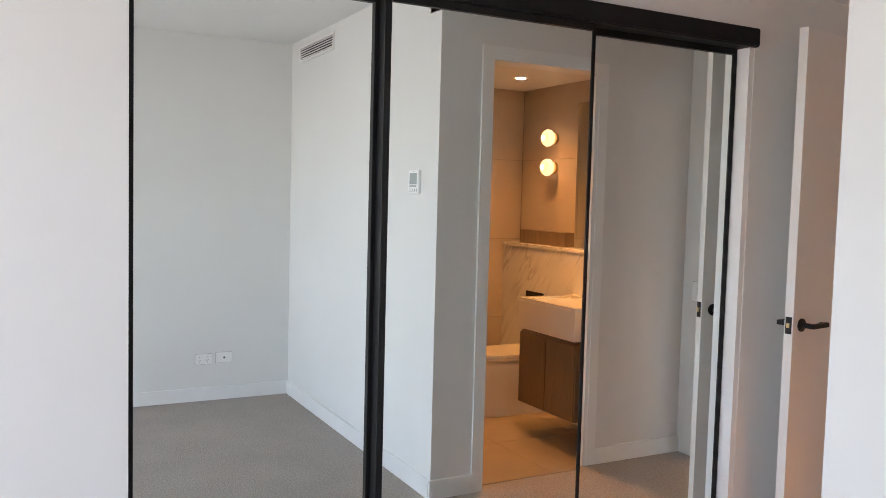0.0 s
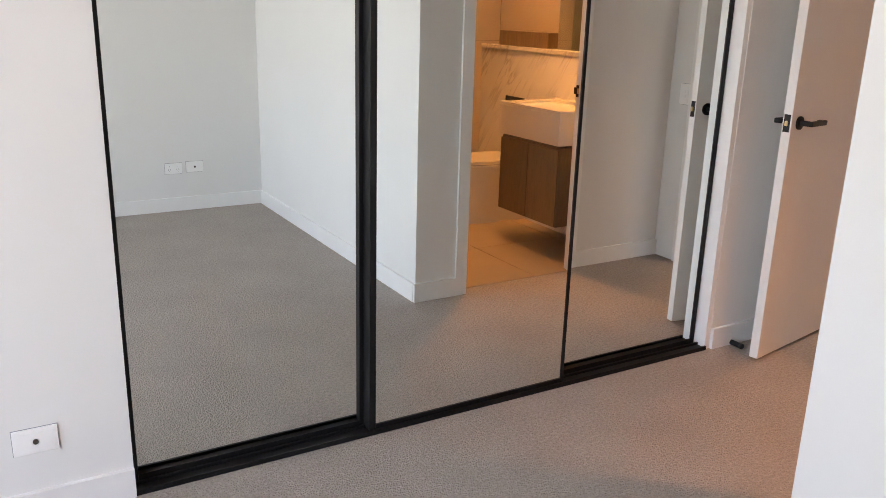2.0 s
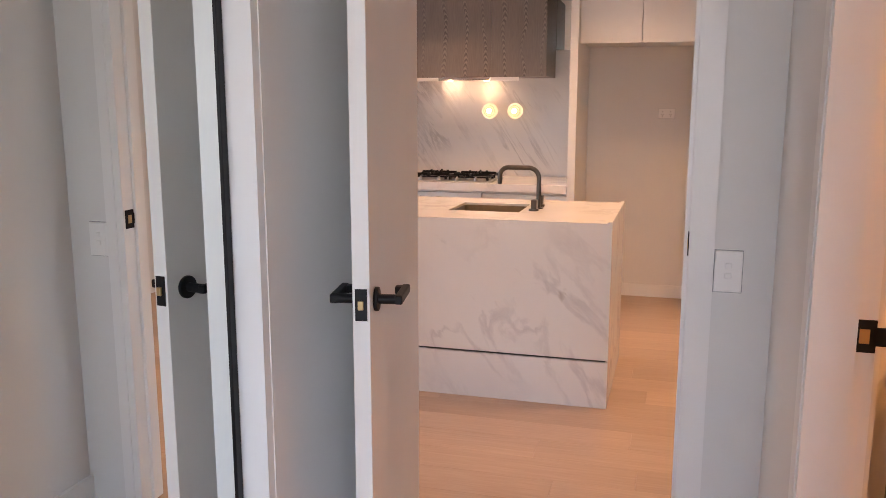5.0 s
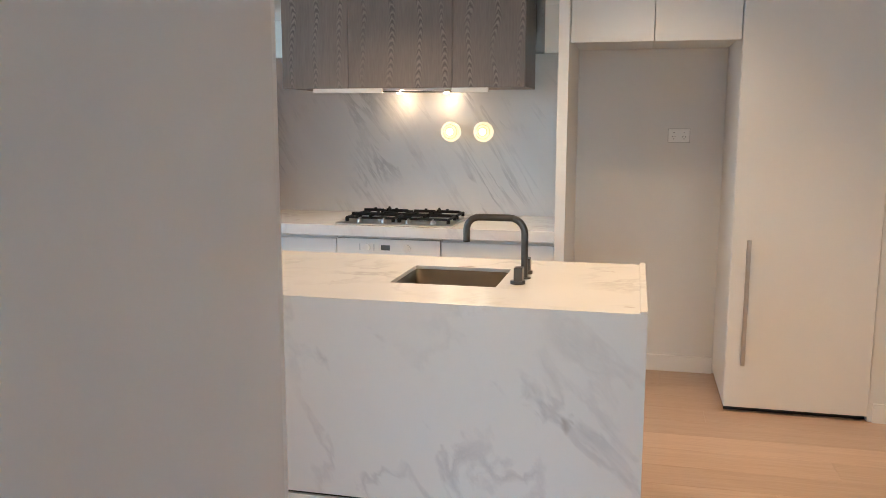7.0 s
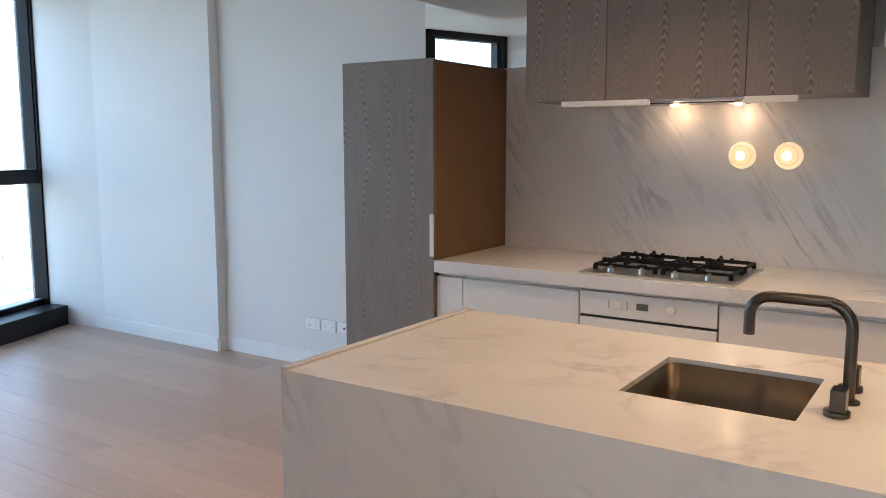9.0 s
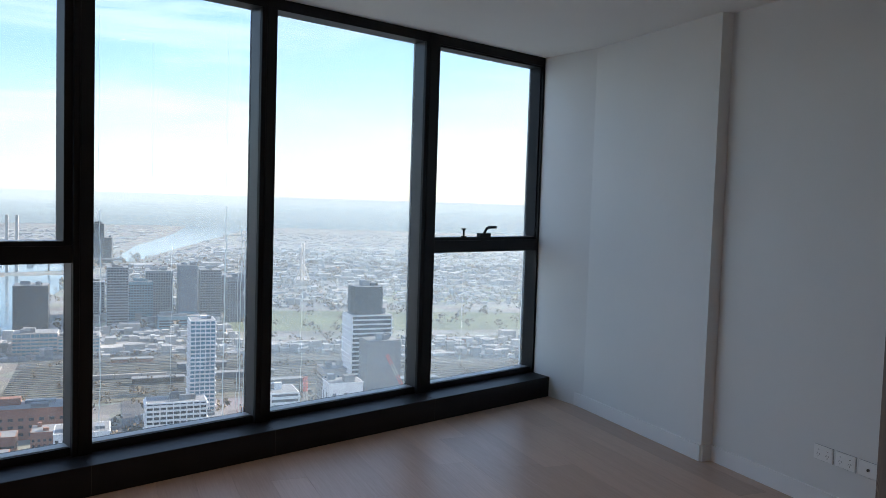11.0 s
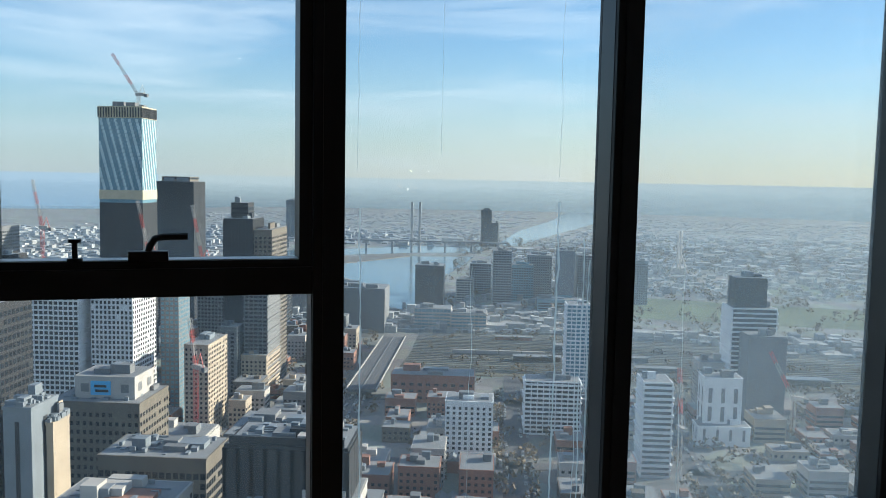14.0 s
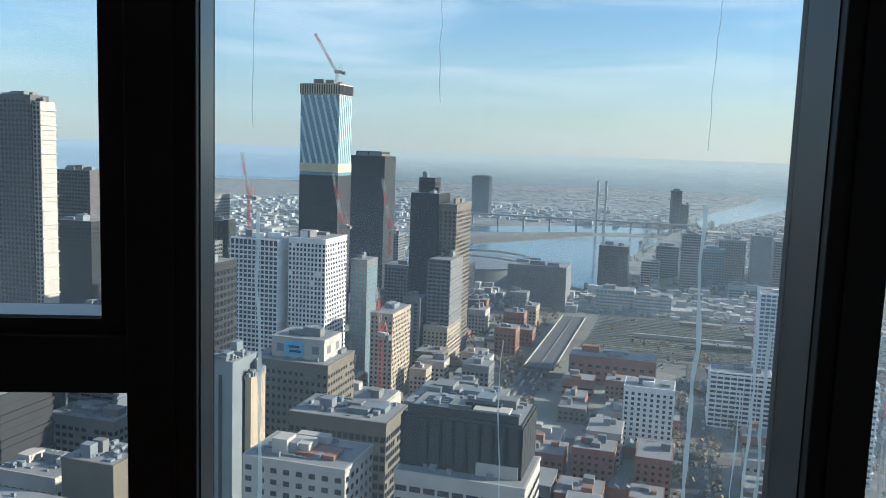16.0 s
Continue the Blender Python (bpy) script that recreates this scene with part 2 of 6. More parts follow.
def flame_figure(m, pitch=0.145):
    """Upright columns of small pale and dark cathedral arches over a veneer."""
    n, l, p = nodes_of(m)
    old = p.inputs["Base Color"].links[0].from_socket

    def calc(op, a, b=None, c=None, clamp=False):
        q = n.new("ShaderNodeMath")
        q.operation, q.use_clamp = op, clamp
        for k, v in enumerate((a, b, c)):
            if v is None:
                continue
            if isinstance(v, (int, float)):
                q.inputs[k].default_value = v
            else:
                l.new(v, q.inputs[k])
        return q.outputs[0]

    co = n.new("ShaderNodeTexCoord")
    sep = n.new("ShaderNodeSeparateXYZ")
    l.new(co.outputs["Object"], sep.inputs[0])
    wob = n.new("ShaderNodeTexNoise")
    wob.inputs["Scale"].default_value, wob.inputs["Detail"].default_value = 2.4, 2
    l.new(co.outputs["Object"], wob.inputs["Vector"])
    fine = n.new("ShaderNodeTexNoise")
    fine.inputs["Scale"].default_value, fine.inputs["Detail"].default_value = 55, 3
    l.new(co.outputs["Object"], fine.inputs["Vector"])
    across = calc("ADD", sep.outputs["X"], sep.outputs["Y"])
    across = calc("MULTIPLY_ADD", wob.outputs["Fac"], 0.16, across)
    u = calc("FRACT", calc("DIVIDE", across, pitch))
    u = calc("ABSOLUTE", calc("SUBTRACT", u, 0.5))
    arch = calc("MULTIPLY_ADD", calc("MULTIPLY", u, u), 2.6, sep.outputs["Z"])
    arch = calc("MULTIPLY_ADD", fine.outputs["Fac"], 0.035, arch)
    ring = calc("SINE", calc("MULTIPLY", arch, 165.0))
    core = n.new("ShaderNodeMapRange")
    core.inputs["From Min"].default_value, core.inputs["From Max"].default_value = 0.03, 0.13
    core.inputs["To Min"].default_value, core.inputs["To Max"].default_value = 1.0, 0.0
    l.new(u, core.inputs["Value"])
    patch = n.new("ShaderNodeMapRange")
    patch.inputs["From Min"].default_value, patch.inputs["From Max"].default_value = 0.38, 0.56
    l.new(wob.outputs["Fac"], patch.inputs["Value"])
    strength = calc("MULTIPLY", core.outputs["Result"], calc("MULTIPLY_ADD", patch.outputs["Result"], 0.7, 0.3))
    value = calc("MULTIPLY_ADD", calc("MULTIPLY", ring, strength), 0.42, 1.0)
    v = n.new("ShaderNodeMix")
    v.data_type, v.blend_type = "RGBA", "MULTIPLY"
    v.inputs["Factor"].default_value = 1
    l.new(old, v.inputs["A"])
    l.new(value, v.inputs["B"])
    l.new(v.outputs["Result"], p.inputs["Base Color"])


def glass_mat(name, tint=(1, 1, 1), gloss=1.0, dust_haze=0.0):
    """A thin pane: clear, with the sheen that Fresnel gives."""
    m = bpy.data.materials.new(name)
    m.use_nodes = True
    n, l, p = nodes_of(m)
    n.remove(p)
    out = n["Material Output"]
    t = n.new("ShaderNodeBsdfTransparent")
    t.inputs["Color"].default_value = (*tint, 1)
    g = n.new("ShaderNodeBsdfGlossy")
    g.inputs["Roughness"].default_value = 0.0
    f = n.new("ShaderNodeLayerWeight")
    pw = n.new("ShaderNodeMath")
    pw.operation = "POWER"
    pw.inputs[1].default_value = 5.0
    l.new(f.outputs["Facing"], pw.inputs[0])
    k = n.new("ShaderNodeMath")
    k.operation = "MULTIPLY_ADD"
    k.inputs[1].default_value, k.inputs[2].default_value = 0.9 * gloss, 0.035 * gloss
    l.new(pw.outputs[0], k.inputs[0])
    mx = n.new("ShaderNodeMixShader")
    l.new(k.outputs[0], mx.inputs[0])
    l.new(t.outputs[0], mx.inputs[1])
    l.new(g.outputs[0], mx.inputs[2])
    last = mx
    if dust_haze:
        # a milky film: some dust, mostly outdoor haze put into the glass
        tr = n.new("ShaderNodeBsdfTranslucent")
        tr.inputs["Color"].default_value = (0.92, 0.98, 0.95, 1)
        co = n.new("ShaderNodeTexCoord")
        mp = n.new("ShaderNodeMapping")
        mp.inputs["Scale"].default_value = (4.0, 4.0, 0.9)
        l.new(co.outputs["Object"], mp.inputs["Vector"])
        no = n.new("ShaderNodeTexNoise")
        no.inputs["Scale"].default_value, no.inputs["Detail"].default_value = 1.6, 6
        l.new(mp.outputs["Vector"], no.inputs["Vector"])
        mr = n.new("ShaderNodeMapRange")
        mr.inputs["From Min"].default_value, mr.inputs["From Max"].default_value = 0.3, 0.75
        mr.inputs["To Min"].default_value, mr.inputs["To Max"].default_value = dust_haze * 0.95, dust_haze * 1.06
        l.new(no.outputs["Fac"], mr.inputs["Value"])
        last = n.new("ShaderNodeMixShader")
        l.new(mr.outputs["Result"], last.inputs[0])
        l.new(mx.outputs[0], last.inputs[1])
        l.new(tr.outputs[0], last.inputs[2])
    l.new(last.outputs[0], out.inputs["Surface"])
    return m


M_WALL = paint("wall_paint", (0.79, 0.79, 0.775), 0.6, var=0.02, scale=1.5, bump=0.08, bump_scale=350, spec=0.3)
M_CEIL = paint("ceiling_paint", (0.85, 0.845, 0.83), 0.8, var=0.02, scale=1.2, bump=0.05, bump_scale=250, spec=0.2)
M_TRIM = paint("trim_paint", (0.87, 0.87, 0.86), 0.35, var=0.02, scale=4)
M_DOOR = paint("door_paint", (0.80, 0.79, 0.77), 0.4, var=0.02, scale=3, bump=0.04, bump_scale=200)
M_BLACK = paint("black_powder_coat", (0.008, 0.008, 0.009), 0.45, var=0.15, scale=20, bump=0.05, bump_scale=900, spec=0.25)
M_FRAME = paint("window_frame_coat", (0.009, 0.0095, 0.011), 0.45, var=0.12, scale=8, bump=0.04, bump_scale=700, spec=0.25)
M_MIRROR = paint("mirror_silver", (0.86, 0.905, 0.89), 0.0, 1.0, var=0.0)
M_CARPET = carpet_mat()
M_OAK = wood_mat("oak_floor", (0.40, 0.285, 0.21), (0.54, 0.405, 0.315), along=1, rough=0.38, freq=5, stretch=18, rand=0.10, figure=0.35)
M_VENEER = wood_mat("grey_brown_oak_veneer", (0.175, 0.144, 0.126), (0.27, 0.228, 0.20), along=2, rough=0.5, freq=4.2, stretch=9, rand=0.05, figure=0.35)
flame_figure(M_VENEER)
M_BRONZE = paint("bronze_laminate", (0.20, 0.105, 0.045), 0.45, var=0.06, scale=5, bump=0.03)
M_MARBLE = marble_mat("marble_slab", (0.78, 0.775, 0.76), (0.48, 0.47, 0.48), (0.9, 0.0, 0.5), 0.22, 0.6, 1.6, 3.0, 0.22)
M_SPLASH = marble_mat("marble_splashback", (0.81, 0.80, 0.795), (0.37, 0.36, 0.38), (0.95, 0.0, 0.0), 0.2, 0.62, 5.2, 8.0, 0.34)
M_CAB = paint("white_cabinet_lacquer", (0.80, 0.79, 0.76), 0.3, var=0.015, scale=3)
M_STEEL = paint("brushed_steel", (0.62, 0.60, 0.57), 0.28, 1.0, var=0.05, scale=30, bump=0.02, bump_scale=600)
M_GUN = paint("gunmetal", (0.105, 0.097, 0.09), 0.3, 1.0, var=0.06, scale=40)
M_IRON = paint("cast_iron", (0.007, 0.007, 0.008), 0.6, var=0.2, scale=60, bump=0.1, bump_scale=500, spec=0.18)
M_PLASTIC = paint("white_plastic", (0.90, 0.90, 0.89), 0.35, var=0.01)
M_SLOT = paint("dark_slot", (0.03, 0.03, 0.03), 0.6)
M_LCD = paint("grey_display", (0.45, 0.50, 0.50), 0.15, var=0.02)
M_LCD_OLD = paint("dark_display", (0.10, 0.11, 0.11), 0.2)
M_GREYINK = paint("grey_print", (0.30, 0.31, 0.33), 0.5)
M_TILE = paint("beige_wall_tile", (0.52, 0.44, 0.35), 0.35, var=0.06, scale=2.5, bump=0.03, bump_scale=80, rand=0.03)
M_FTILE = paint("beige_floor_tile", (0.42, 0.34, 0.25), 0.4, var=0.08, scale=3, rand=0.04)
M_GROUT = paint("grout", (0.30, 0.25, 0.20), 0.9)
M_CERAMIC = paint("white_ceramic", (0.82, 0.81, 0.78), 0.12, var=0.01, coat=0.5)
M_BATHWOOD = wood_mat("bath_oak_veneer", (0.16, 0.11, 0.07), (0.28, 0.20, 0.13), along=2, freq=4, stretch=8, figure=0.6)
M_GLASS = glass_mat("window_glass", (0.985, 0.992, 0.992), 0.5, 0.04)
M_STREAK = glass_mat("dried_run", (0.9, 0.9, 0.9), 0.3, 0.6)
M_SHOWER = glass_mat("shower_glass", (0.9, 0.94, 0.93))
M_GLOBE = glow("lit_glass_globe", (1.0, 0.60, 0.32), 0.15)
M_GLOBEK = glow("lit_ribbed_globe", (1.0, 0.72, 0.42), 0.065)
M_BULB = glow("bright_bulb", (1.0, 0.90, 0.70), 2.5)
M_RING = glow("amber_glass_rib", (1.0, 0.56, 0.22), 0.07)
M_LAMPFACE = glow("lit_downlight", (1.0, 0.85, 0.66), 2.0)
# lighter than the frame coat: sky light on mullion sides put into colour
M_SKYLIT_SIDE = paint("skylit_frame_side", (0.035, 0.037, 0.040), 0.3, var=0.1, scale=8)
# pale colour stands for the sky's reflection on the rail tops
M_SKY_SHEEN = paint("painted_sky_sheen", (0.42, 0.44, 0.46), 0.35, var=0.05, scale=8)
M_SINK = paint("dark_brushed_steel", (0.145, 0.12, 0.09), 0.32, 1.0, var=0.06, scale=20, bump=0.02, bump_scale=500)
# milkier panes whose film mainly imitates haze over the city
M_VEILED = glass_mat("haze_veiled_window_glass", (0.985, 0.992, 0.992), 0.5, 0.15)
M_HAZY = glass_mat("faintly_hazed_window_glass", (0.985, 0.992, 0.992), 0.5, 0.055)
M_BRASS = paint("brass", (0.62, 0.46, 0.24), 0.3, 1.0)
M_RUBBER = paint("black_rubber", (0.02, 0.02, 0.02), 0.7)


# ---- shaping helpers ----
def box(bm, x0, x1, y0, y1, z0, z1, bevel=0.0):
    v = [bm.verts.new((x, y, z)) for x in (x0, x1) for y in (y0, y1) for z in (z0, z1)]
    faces = [bm.faces.new([v[i] for i in q]) for q in ((0, 1, 3, 2), (4, 6, 7, 5), (0, 4, 5, 1), (2, 3, 7, 6), (0, 2, 6, 4), (1, 5, 7, 3))]
    if bevel:
        edges = list({e for f in faces for e in f.edges})
        bmesh.ops.bevel(bm, geom=edges, offset=bevel, segments=2, affect="EDGES", profile=0.5)
    return bm


def cyl(bm, place, radius, length, axis="z", seg=24, radius2=None, bevel=0.0):
    """A cylinder or cone that starts at place and runs along an axis."""
    turn = {"z": Matrix(), "x": Matrix.Rotation(radians(90), 4, "Y"), "y": Matrix.Rotation(radians(-90), 4, "X")}[axis]
    m = Matrix.Translation(place) @ turn @ Matrix.Translation((0, 0, length / 2))
    made = bmesh.ops.create_cone(bm, cap_ends=True, segments=seg, radius1=radius, radius2=radius if radius2 is None else radius2, depth=length, matrix=m)
    if bevel:
        rims = [e for e in {e for v in made["verts"] for e in v.link_edges} if any(len(f.verts) > 4 for f in e.link_faces)]
        bmesh.ops.bevel(bm, geom=rims, offset=bevel, segments=2, affect="EDGES", profile=0.5)
    return bm


def ball(bm, place, radius, squash=(1, 1, 1), seg=24):
    m = Matrix.Translation(place) @ Matrix.Diagonal((*squash, 1))
    bmesh.ops.create_uvsphere(bm, u_segments=seg, v_segments=seg // 2, radius=radius, matrix=m)
    return bm


def pipe(bm, points, radius, seg=14):
    """A tube swept through points."""
    pts = [Vector(p) for p in points]
    rings = []
    ref = Vector((0.3, 0.9, 0.2)).normalized()
    for i, p in enumerate(pts):
        d = (pts[min(i + 1, len(pts) - 1)] - pts[max(i - 1, 0)]).normalized()
        a = d.cross(ref).normalized()
        b = d.cross(a)
        rings.append([bm.verts.new(p + radius * (math.cos(k * 2 * math.pi / seg) * a + math.sin(k * 2 * math.pi / seg) * b)) for k in range(seg)])
    for r, s in zip(rings, rings[1:]):
        for k in range(seg):
            bm.faces.new((r[k], r[(k + 1) % seg], s[(k + 1) % seg], s[k]))
    bm.faces.new(rings[0])
    bm.faces.new(rings[-1][::-1])
    return bm


def mesh_of(name, bm, material, smooth=False):
    bmesh.ops.recalc_face_normals(bm, faces=bm.faces)
    me = bpy.data.meshes.new(name)
    bm.to_mesh(me)
    bm.free()
    me.materials.append(material)
    if smooth:
        for p in me.polygons:
            p.use_smooth = True
        me.set_sharp_from_angle(angle=radians(35))
    return me


def basis(ob):
    return basis(ob.parent) @ ob.matrix_parent_inverse @ ob.matrix_basis if ob.parent else ob.matrix_basis


def part(name, bm, material, parent=None, label="", smooth=False):
    """One mesh in world coordinates under a thing or a part."""
    ob = new(name, mesh_of(name, bm, material, smooth))
    if parent is not None:
        ob.parent = parent
        ob.matrix_parent_inverse = basis(parent).inverted()
    if label:
        tagged(ob, label)
    return ob


def thing(name, place, label, category, group=""):
    ob = new(name)
    ob.empty_display_size = 0.05
    ob.matrix_basis = Matrix.Translation(place)
    return tagged(ob, label, category, group)


def structure(name, bm, material, label, smooth=False, category=""):
    return tagged(part(name, bm, material, None, "", smooth), label, category or name.split("_")[0], kind="structure")


def bx(*a, bevel=0.0):
    return box(bmesh.new(), *a, bevel=bevel)


def turned(bm, m):
    bmesh.ops.transform(bm, matrix=m, verts=bm.verts)
    return bm

# ---- large structure ----
BED_H, PASS_H, LIV_H, BULK_H = 2.595, 2.405, 2.65, 2.23
WF = 0.54          # face of the wardrobe wall
PW = -0.545         # face of the passage wall
EW = 3.55          # face of the end wall

bm = bx(-2.15, 3.60, -2.92, 1.30, -0.12, 0.0)
structure("floor_bedroom", bm, M_CARPET, "beige-grey cut pile carpet in the bedroom", category="carpet")
structure("ceiling_bedroom", bx(-2.15, 1.81, -2.92, WF + 0.1, BED_H, BED_H + 0.12), M_CEIL, "flat white plasterboard ceiling of the bedroom")
bm = bx(1.81, EW + 0.1, PW - 0.12, WF + 0.1, PASS_H, PASS_H + 0.3)
structure("ceiling_passage", bm, M_CEIL, "lowered white ceiling over the bedroom passage")
bm = bx(-2.15, 1.91, -2.92, -2.82, 0, BED_H)
structure("wall_bedroom_south", bm, M_WALL, "white painted bedroom wall with outlets")
# bedroom wall towards the windows of that room, with its opening
bm = bx(-2.25, -2.15, -2.92, -2.45, 0, BED_H)
box(bm, -2.25, -2.15, 0.25, 1.30, 0, BED_H)
box(bm, -2.25, -2.15, -2.45, 0.25, 0, 0.3)
box(bm, -2.25, -2.15, -2.45, 0.25, 2.45, BED_H)
structure("wall_bedroom_west", bm, M_WALL, "white bedroom wall around a wide window")
bm = bx(1.81, 1.91, -2.82, PW, 0, BED_H)
structure("wall_bedroom_east", bm, M_WALL, "white wall carrying an air vent and two controllers")
bm = bx(1.91, 2.08, PW - 0.12, PW, 0, PASS_H)
box(bm, 2.855, EW, PW - 0.12, PW, 0, PASS_H)
box(bm, 2.08, 2.855, PW - 0.12, PW, 2.22, PASS_H)
structure("wall_passage", bm, M_WALL, "white passage wall with the bathroom doorway")
bm = bx(-2.15, 0.262, WF, WF + 0.1, 0, BED_H)
box(bm, 0.262, 2.70, WF, WF + 0.1, 2.23, BED_H)
box(bm, 2.70, EW, WF, WF + 0.1, 0, BED_H)
structure("wall_bedroom_north", bm, M_WALL, "white wall around the mirrored wardrobe")
bm = bx(0.162, 0.262, WF + 0.1, 1.2, 0, BED_H)
box(bm, 2.70, 2.82, WF + 0.1, 1.2, 0, BED_H)
box(bm, 0.162, 2.82, 1.2, 1.3, 0, LIV_H)
structure("wall_wardrobe", bm, M_WALL, "white inner walls of the wardrobe recess")
bm = bx(EW, EW + 0.1, -2.4, -0.345, 0, LIV_H)
box(bm, EW, EW + 0.1, 0.555, 1.3, 0, LIV_H)
box(bm, EW, EW + 0.1, -0.345, 0.555, 2.235, LIV_H)
structure("wall_passage_end", bm, M_WALL, "white wall with the doorway to the kitchen")

# window wall of the living room lies turned against the rooms
WA = radians(20.9)
WM = Matrix.Translation((6.24, 6.12, 0)) @ Matrix.Rotation(WA, 4, "Z")


def wpt(s, o, z=0.0):
    return WM @ Vector((s, o, z))


def prism(bm, pts, z0, z1):
    a = [bm.verts.new((x, y, z0)) for x, y in pts]
    b = [bm.verts.new((x, y, z1)) for x, y in pts]
    n = len(pts)
    for i in range(n):
        bm.faces.new((a[i], a[(i + 1) % n], b[(i + 1) % n], b[i]))
    bm.faces.new(a[::-1])
    bm.faces.new(b)
    return bm


wl_end = wpt(-3.48, 0.0)
liv = [(EW + 0.1, -2.4), (7.55, -2.4), (7.55, 6.05), tuple(wpt(1.2, 0.05)[:2]), tuple(wpt(-3.48, 0.05)[:2]), (wl_end.x, 1.3), (EW + 0.1, 1.3)]
structure("floor_living", prism(bmesh.new(), liv, -0.12, -0.012), M_GROUT, "dark underlay beneath the oak boards", category="floor")
structure("ceiling_living", prism(bmesh.new(), liv, LIV_H, LIV_H + 0.12), M_CEIL, "flat white ceiling of the living room")
structure("ceiling_kitchen", bx(6.69, 7.49, -2.4, 2.89, BULK_H, LIV_H), M_CEIL, "lowered white bulkhead over the kitchen bench")
structure("wall_living_east", bx(7.49, 7.62, -1.1, 4.62, 0, LIV_H), M_WALL, "white living room wall behind the kitchen")
rc, rw = wpt(1.15, -0.22), wpt(1.15, 0.12)
far_c = (7.41, 5.93)
bm = prism(bmesh.new(), [(7.41, 4.62), (7.62, 4.62), (7.62, 6.9), (rw.x + 0.1, rw.y + 0.25), (rw.x, rw.y), (far_c[0], far_c[1])], 0, LIV_H)
structure("wall_living_column", bm, M_WALL, "white projecting wall that bends to the window")
structure("wall_hall_east", bx(6.84, 6.94, -2.4, -1.10, 0, LIV_H), M_WALL, "white wall beside the tall pantry")
structure("wall_hall_south", bx(EW + 0.1, 7.0, -2.5, -2.4, 0, LIV_H), M_WALL, "plain white wall closing the hall")
structure("wall_living_west", bx(wl_end.x - 0.1, wl_end.x, 1.2, wl_end.y + 0.1, 0, LIV_H), M_WALL, "plain white wall closing the living room")

# oak boards, each one a piece of the floor
floor_living = bpy.data.objects["floor_living"]
BW, BL = 0.19, 2.1


def skirting(name, runs, label):
    """Runs of square-edged skirting: (x, y) to (x, y) and the side it stands out to."""
    bm = bmesh.new()
    for (xa, ya), (xb, yb) in runs:
        d = Vector((xb - xa, yb - ya, 0))
        n = Vector((d.y, -d.x, 0)).normalized() * 0.015
        p = [(xa, ya), (xb, yb), (xb + n.x, yb + n.y), (xa + n.x, ya + n.y)]
        prism(bm, p, 0, 0.095)
    structure(name, bm, M_TRIM, label, category="skirting")


skirting("baseboard_bedroom", [((-2.15, WF), (0.262, WF)), ((2.70, WF), (EW, WF)), ((1.81, PW), (1.81, -2.82)), ((1.81, -2.82), (-2.15, -2.82)), ((2.04, PW), (1.798, PW)), ((EW, PW), (2.915, PW))], "white square skirting board in the bedroom")
skirting("baseboard_living", [((7.49, 4.62), (7.49, 2.93)), ((7.41, 4.62), (7.49, 4.62)), ((7.41, 5.93), (7.41, 4.62)), ((rc.x, rc.y), (7.41, 5.93)), ((6.84, -1.12), (6.84, -2.4)), ((7.49, 0.39), (7.49, -0.42))], "white square skirting board in the living room")

# ---- door frames ----
bm = bx(EW - 0.012, EW + 0.112, -0.345, -0.317, 0, 2.235)
box(bm, EW + 0.002, EW + 0.112, 0.527, 0.555, 0, 2.235)
box(bm, EW - 0.012, EW + 0.112, -0.317, 0.527, 2.21, 2.235)
box(bm, EW - 0.014, EW, -0.385, -0.345, 0, 2.275)
box(bm, EW - 0.014, EW, -0.345, 0.535, 2.235, 2.275)
box(bm, EW + 0.045, EW + 0.06, -0.317, -0.305, 0, 2.21)
structure("trim_kitchen_doorway", bm, M_TRIM, "white painted timber door frame to the kitchen", category="door frame")
bm = bx(2.08, 2.105, PW - 0.122, PW + 0.012, 0, 2.22)
box(bm, 2.83, 2.855, PW - 0.072, PW + 0.012, 0, 2.22)
box(bm, 2.842, 2.855, PW - 0.108, PW - 0.072, 0, 2.22)
box(bm, 2.105, 2.83, PW - 0.122, PW + 0.012, 2.195, 2.22)
box(bm, 2.04, 2.08, PW, PW + 0.014, 0, 2.262)
box(bm, 2.855, 2.915, PW, PW + 0.014, 0, 2.262)
box(bm, 2.08, 2.855, PW, PW + 0.014, 2.22, 2.262)
structure("trim_bathroom_doorway", bm, M_TRIM, "white painted timber door frame to the bathroom", category="door frame")
bm = bx(2.672, 2.70, WF + 0.002, WF + 0.13, 0, 2.155)
structure("trim_wardrobe", bm, M_TRIM, "white timber reveal beside the wardrobe doors", category="trim")


def strike(name, m, parent, label, lip=1):
    """A black striker plate with a brass-coloured hole, in its own plane (y out of the jamb)."""
    ob = thing(name, m.translation, label, "strike plate")
    p = bx(-0.022, 0.022, 0, 0.003, -0.032, 0.032, bevel=0.001)
    box(p, min(0.018 * lip, 0.040 * lip), max(0.018 * lip, 0.040 * lip), 0, 0.003, -0.018, 0.018)
    part("plate", turned(p, m), M_BLACK, ob)
    part("hole", turned(bx(-0.010, 0.008, 0.003, 0.0045, -0.014, 0.014), m), M_BRASS, ob)
    return ob


strike("strike_plate", pose(EW + 0.02, -0.317, 1.055, 0, 0, 0), None, "black strike plate on the kitchen door frame")
strike("strike_plate", Matrix.Translation((2.842, PW - 0.085, 1.01)) @ Matrix.Rotation(radians(90), 4, "Z"), None, "black strike plate on the bathroom door frame", -1)


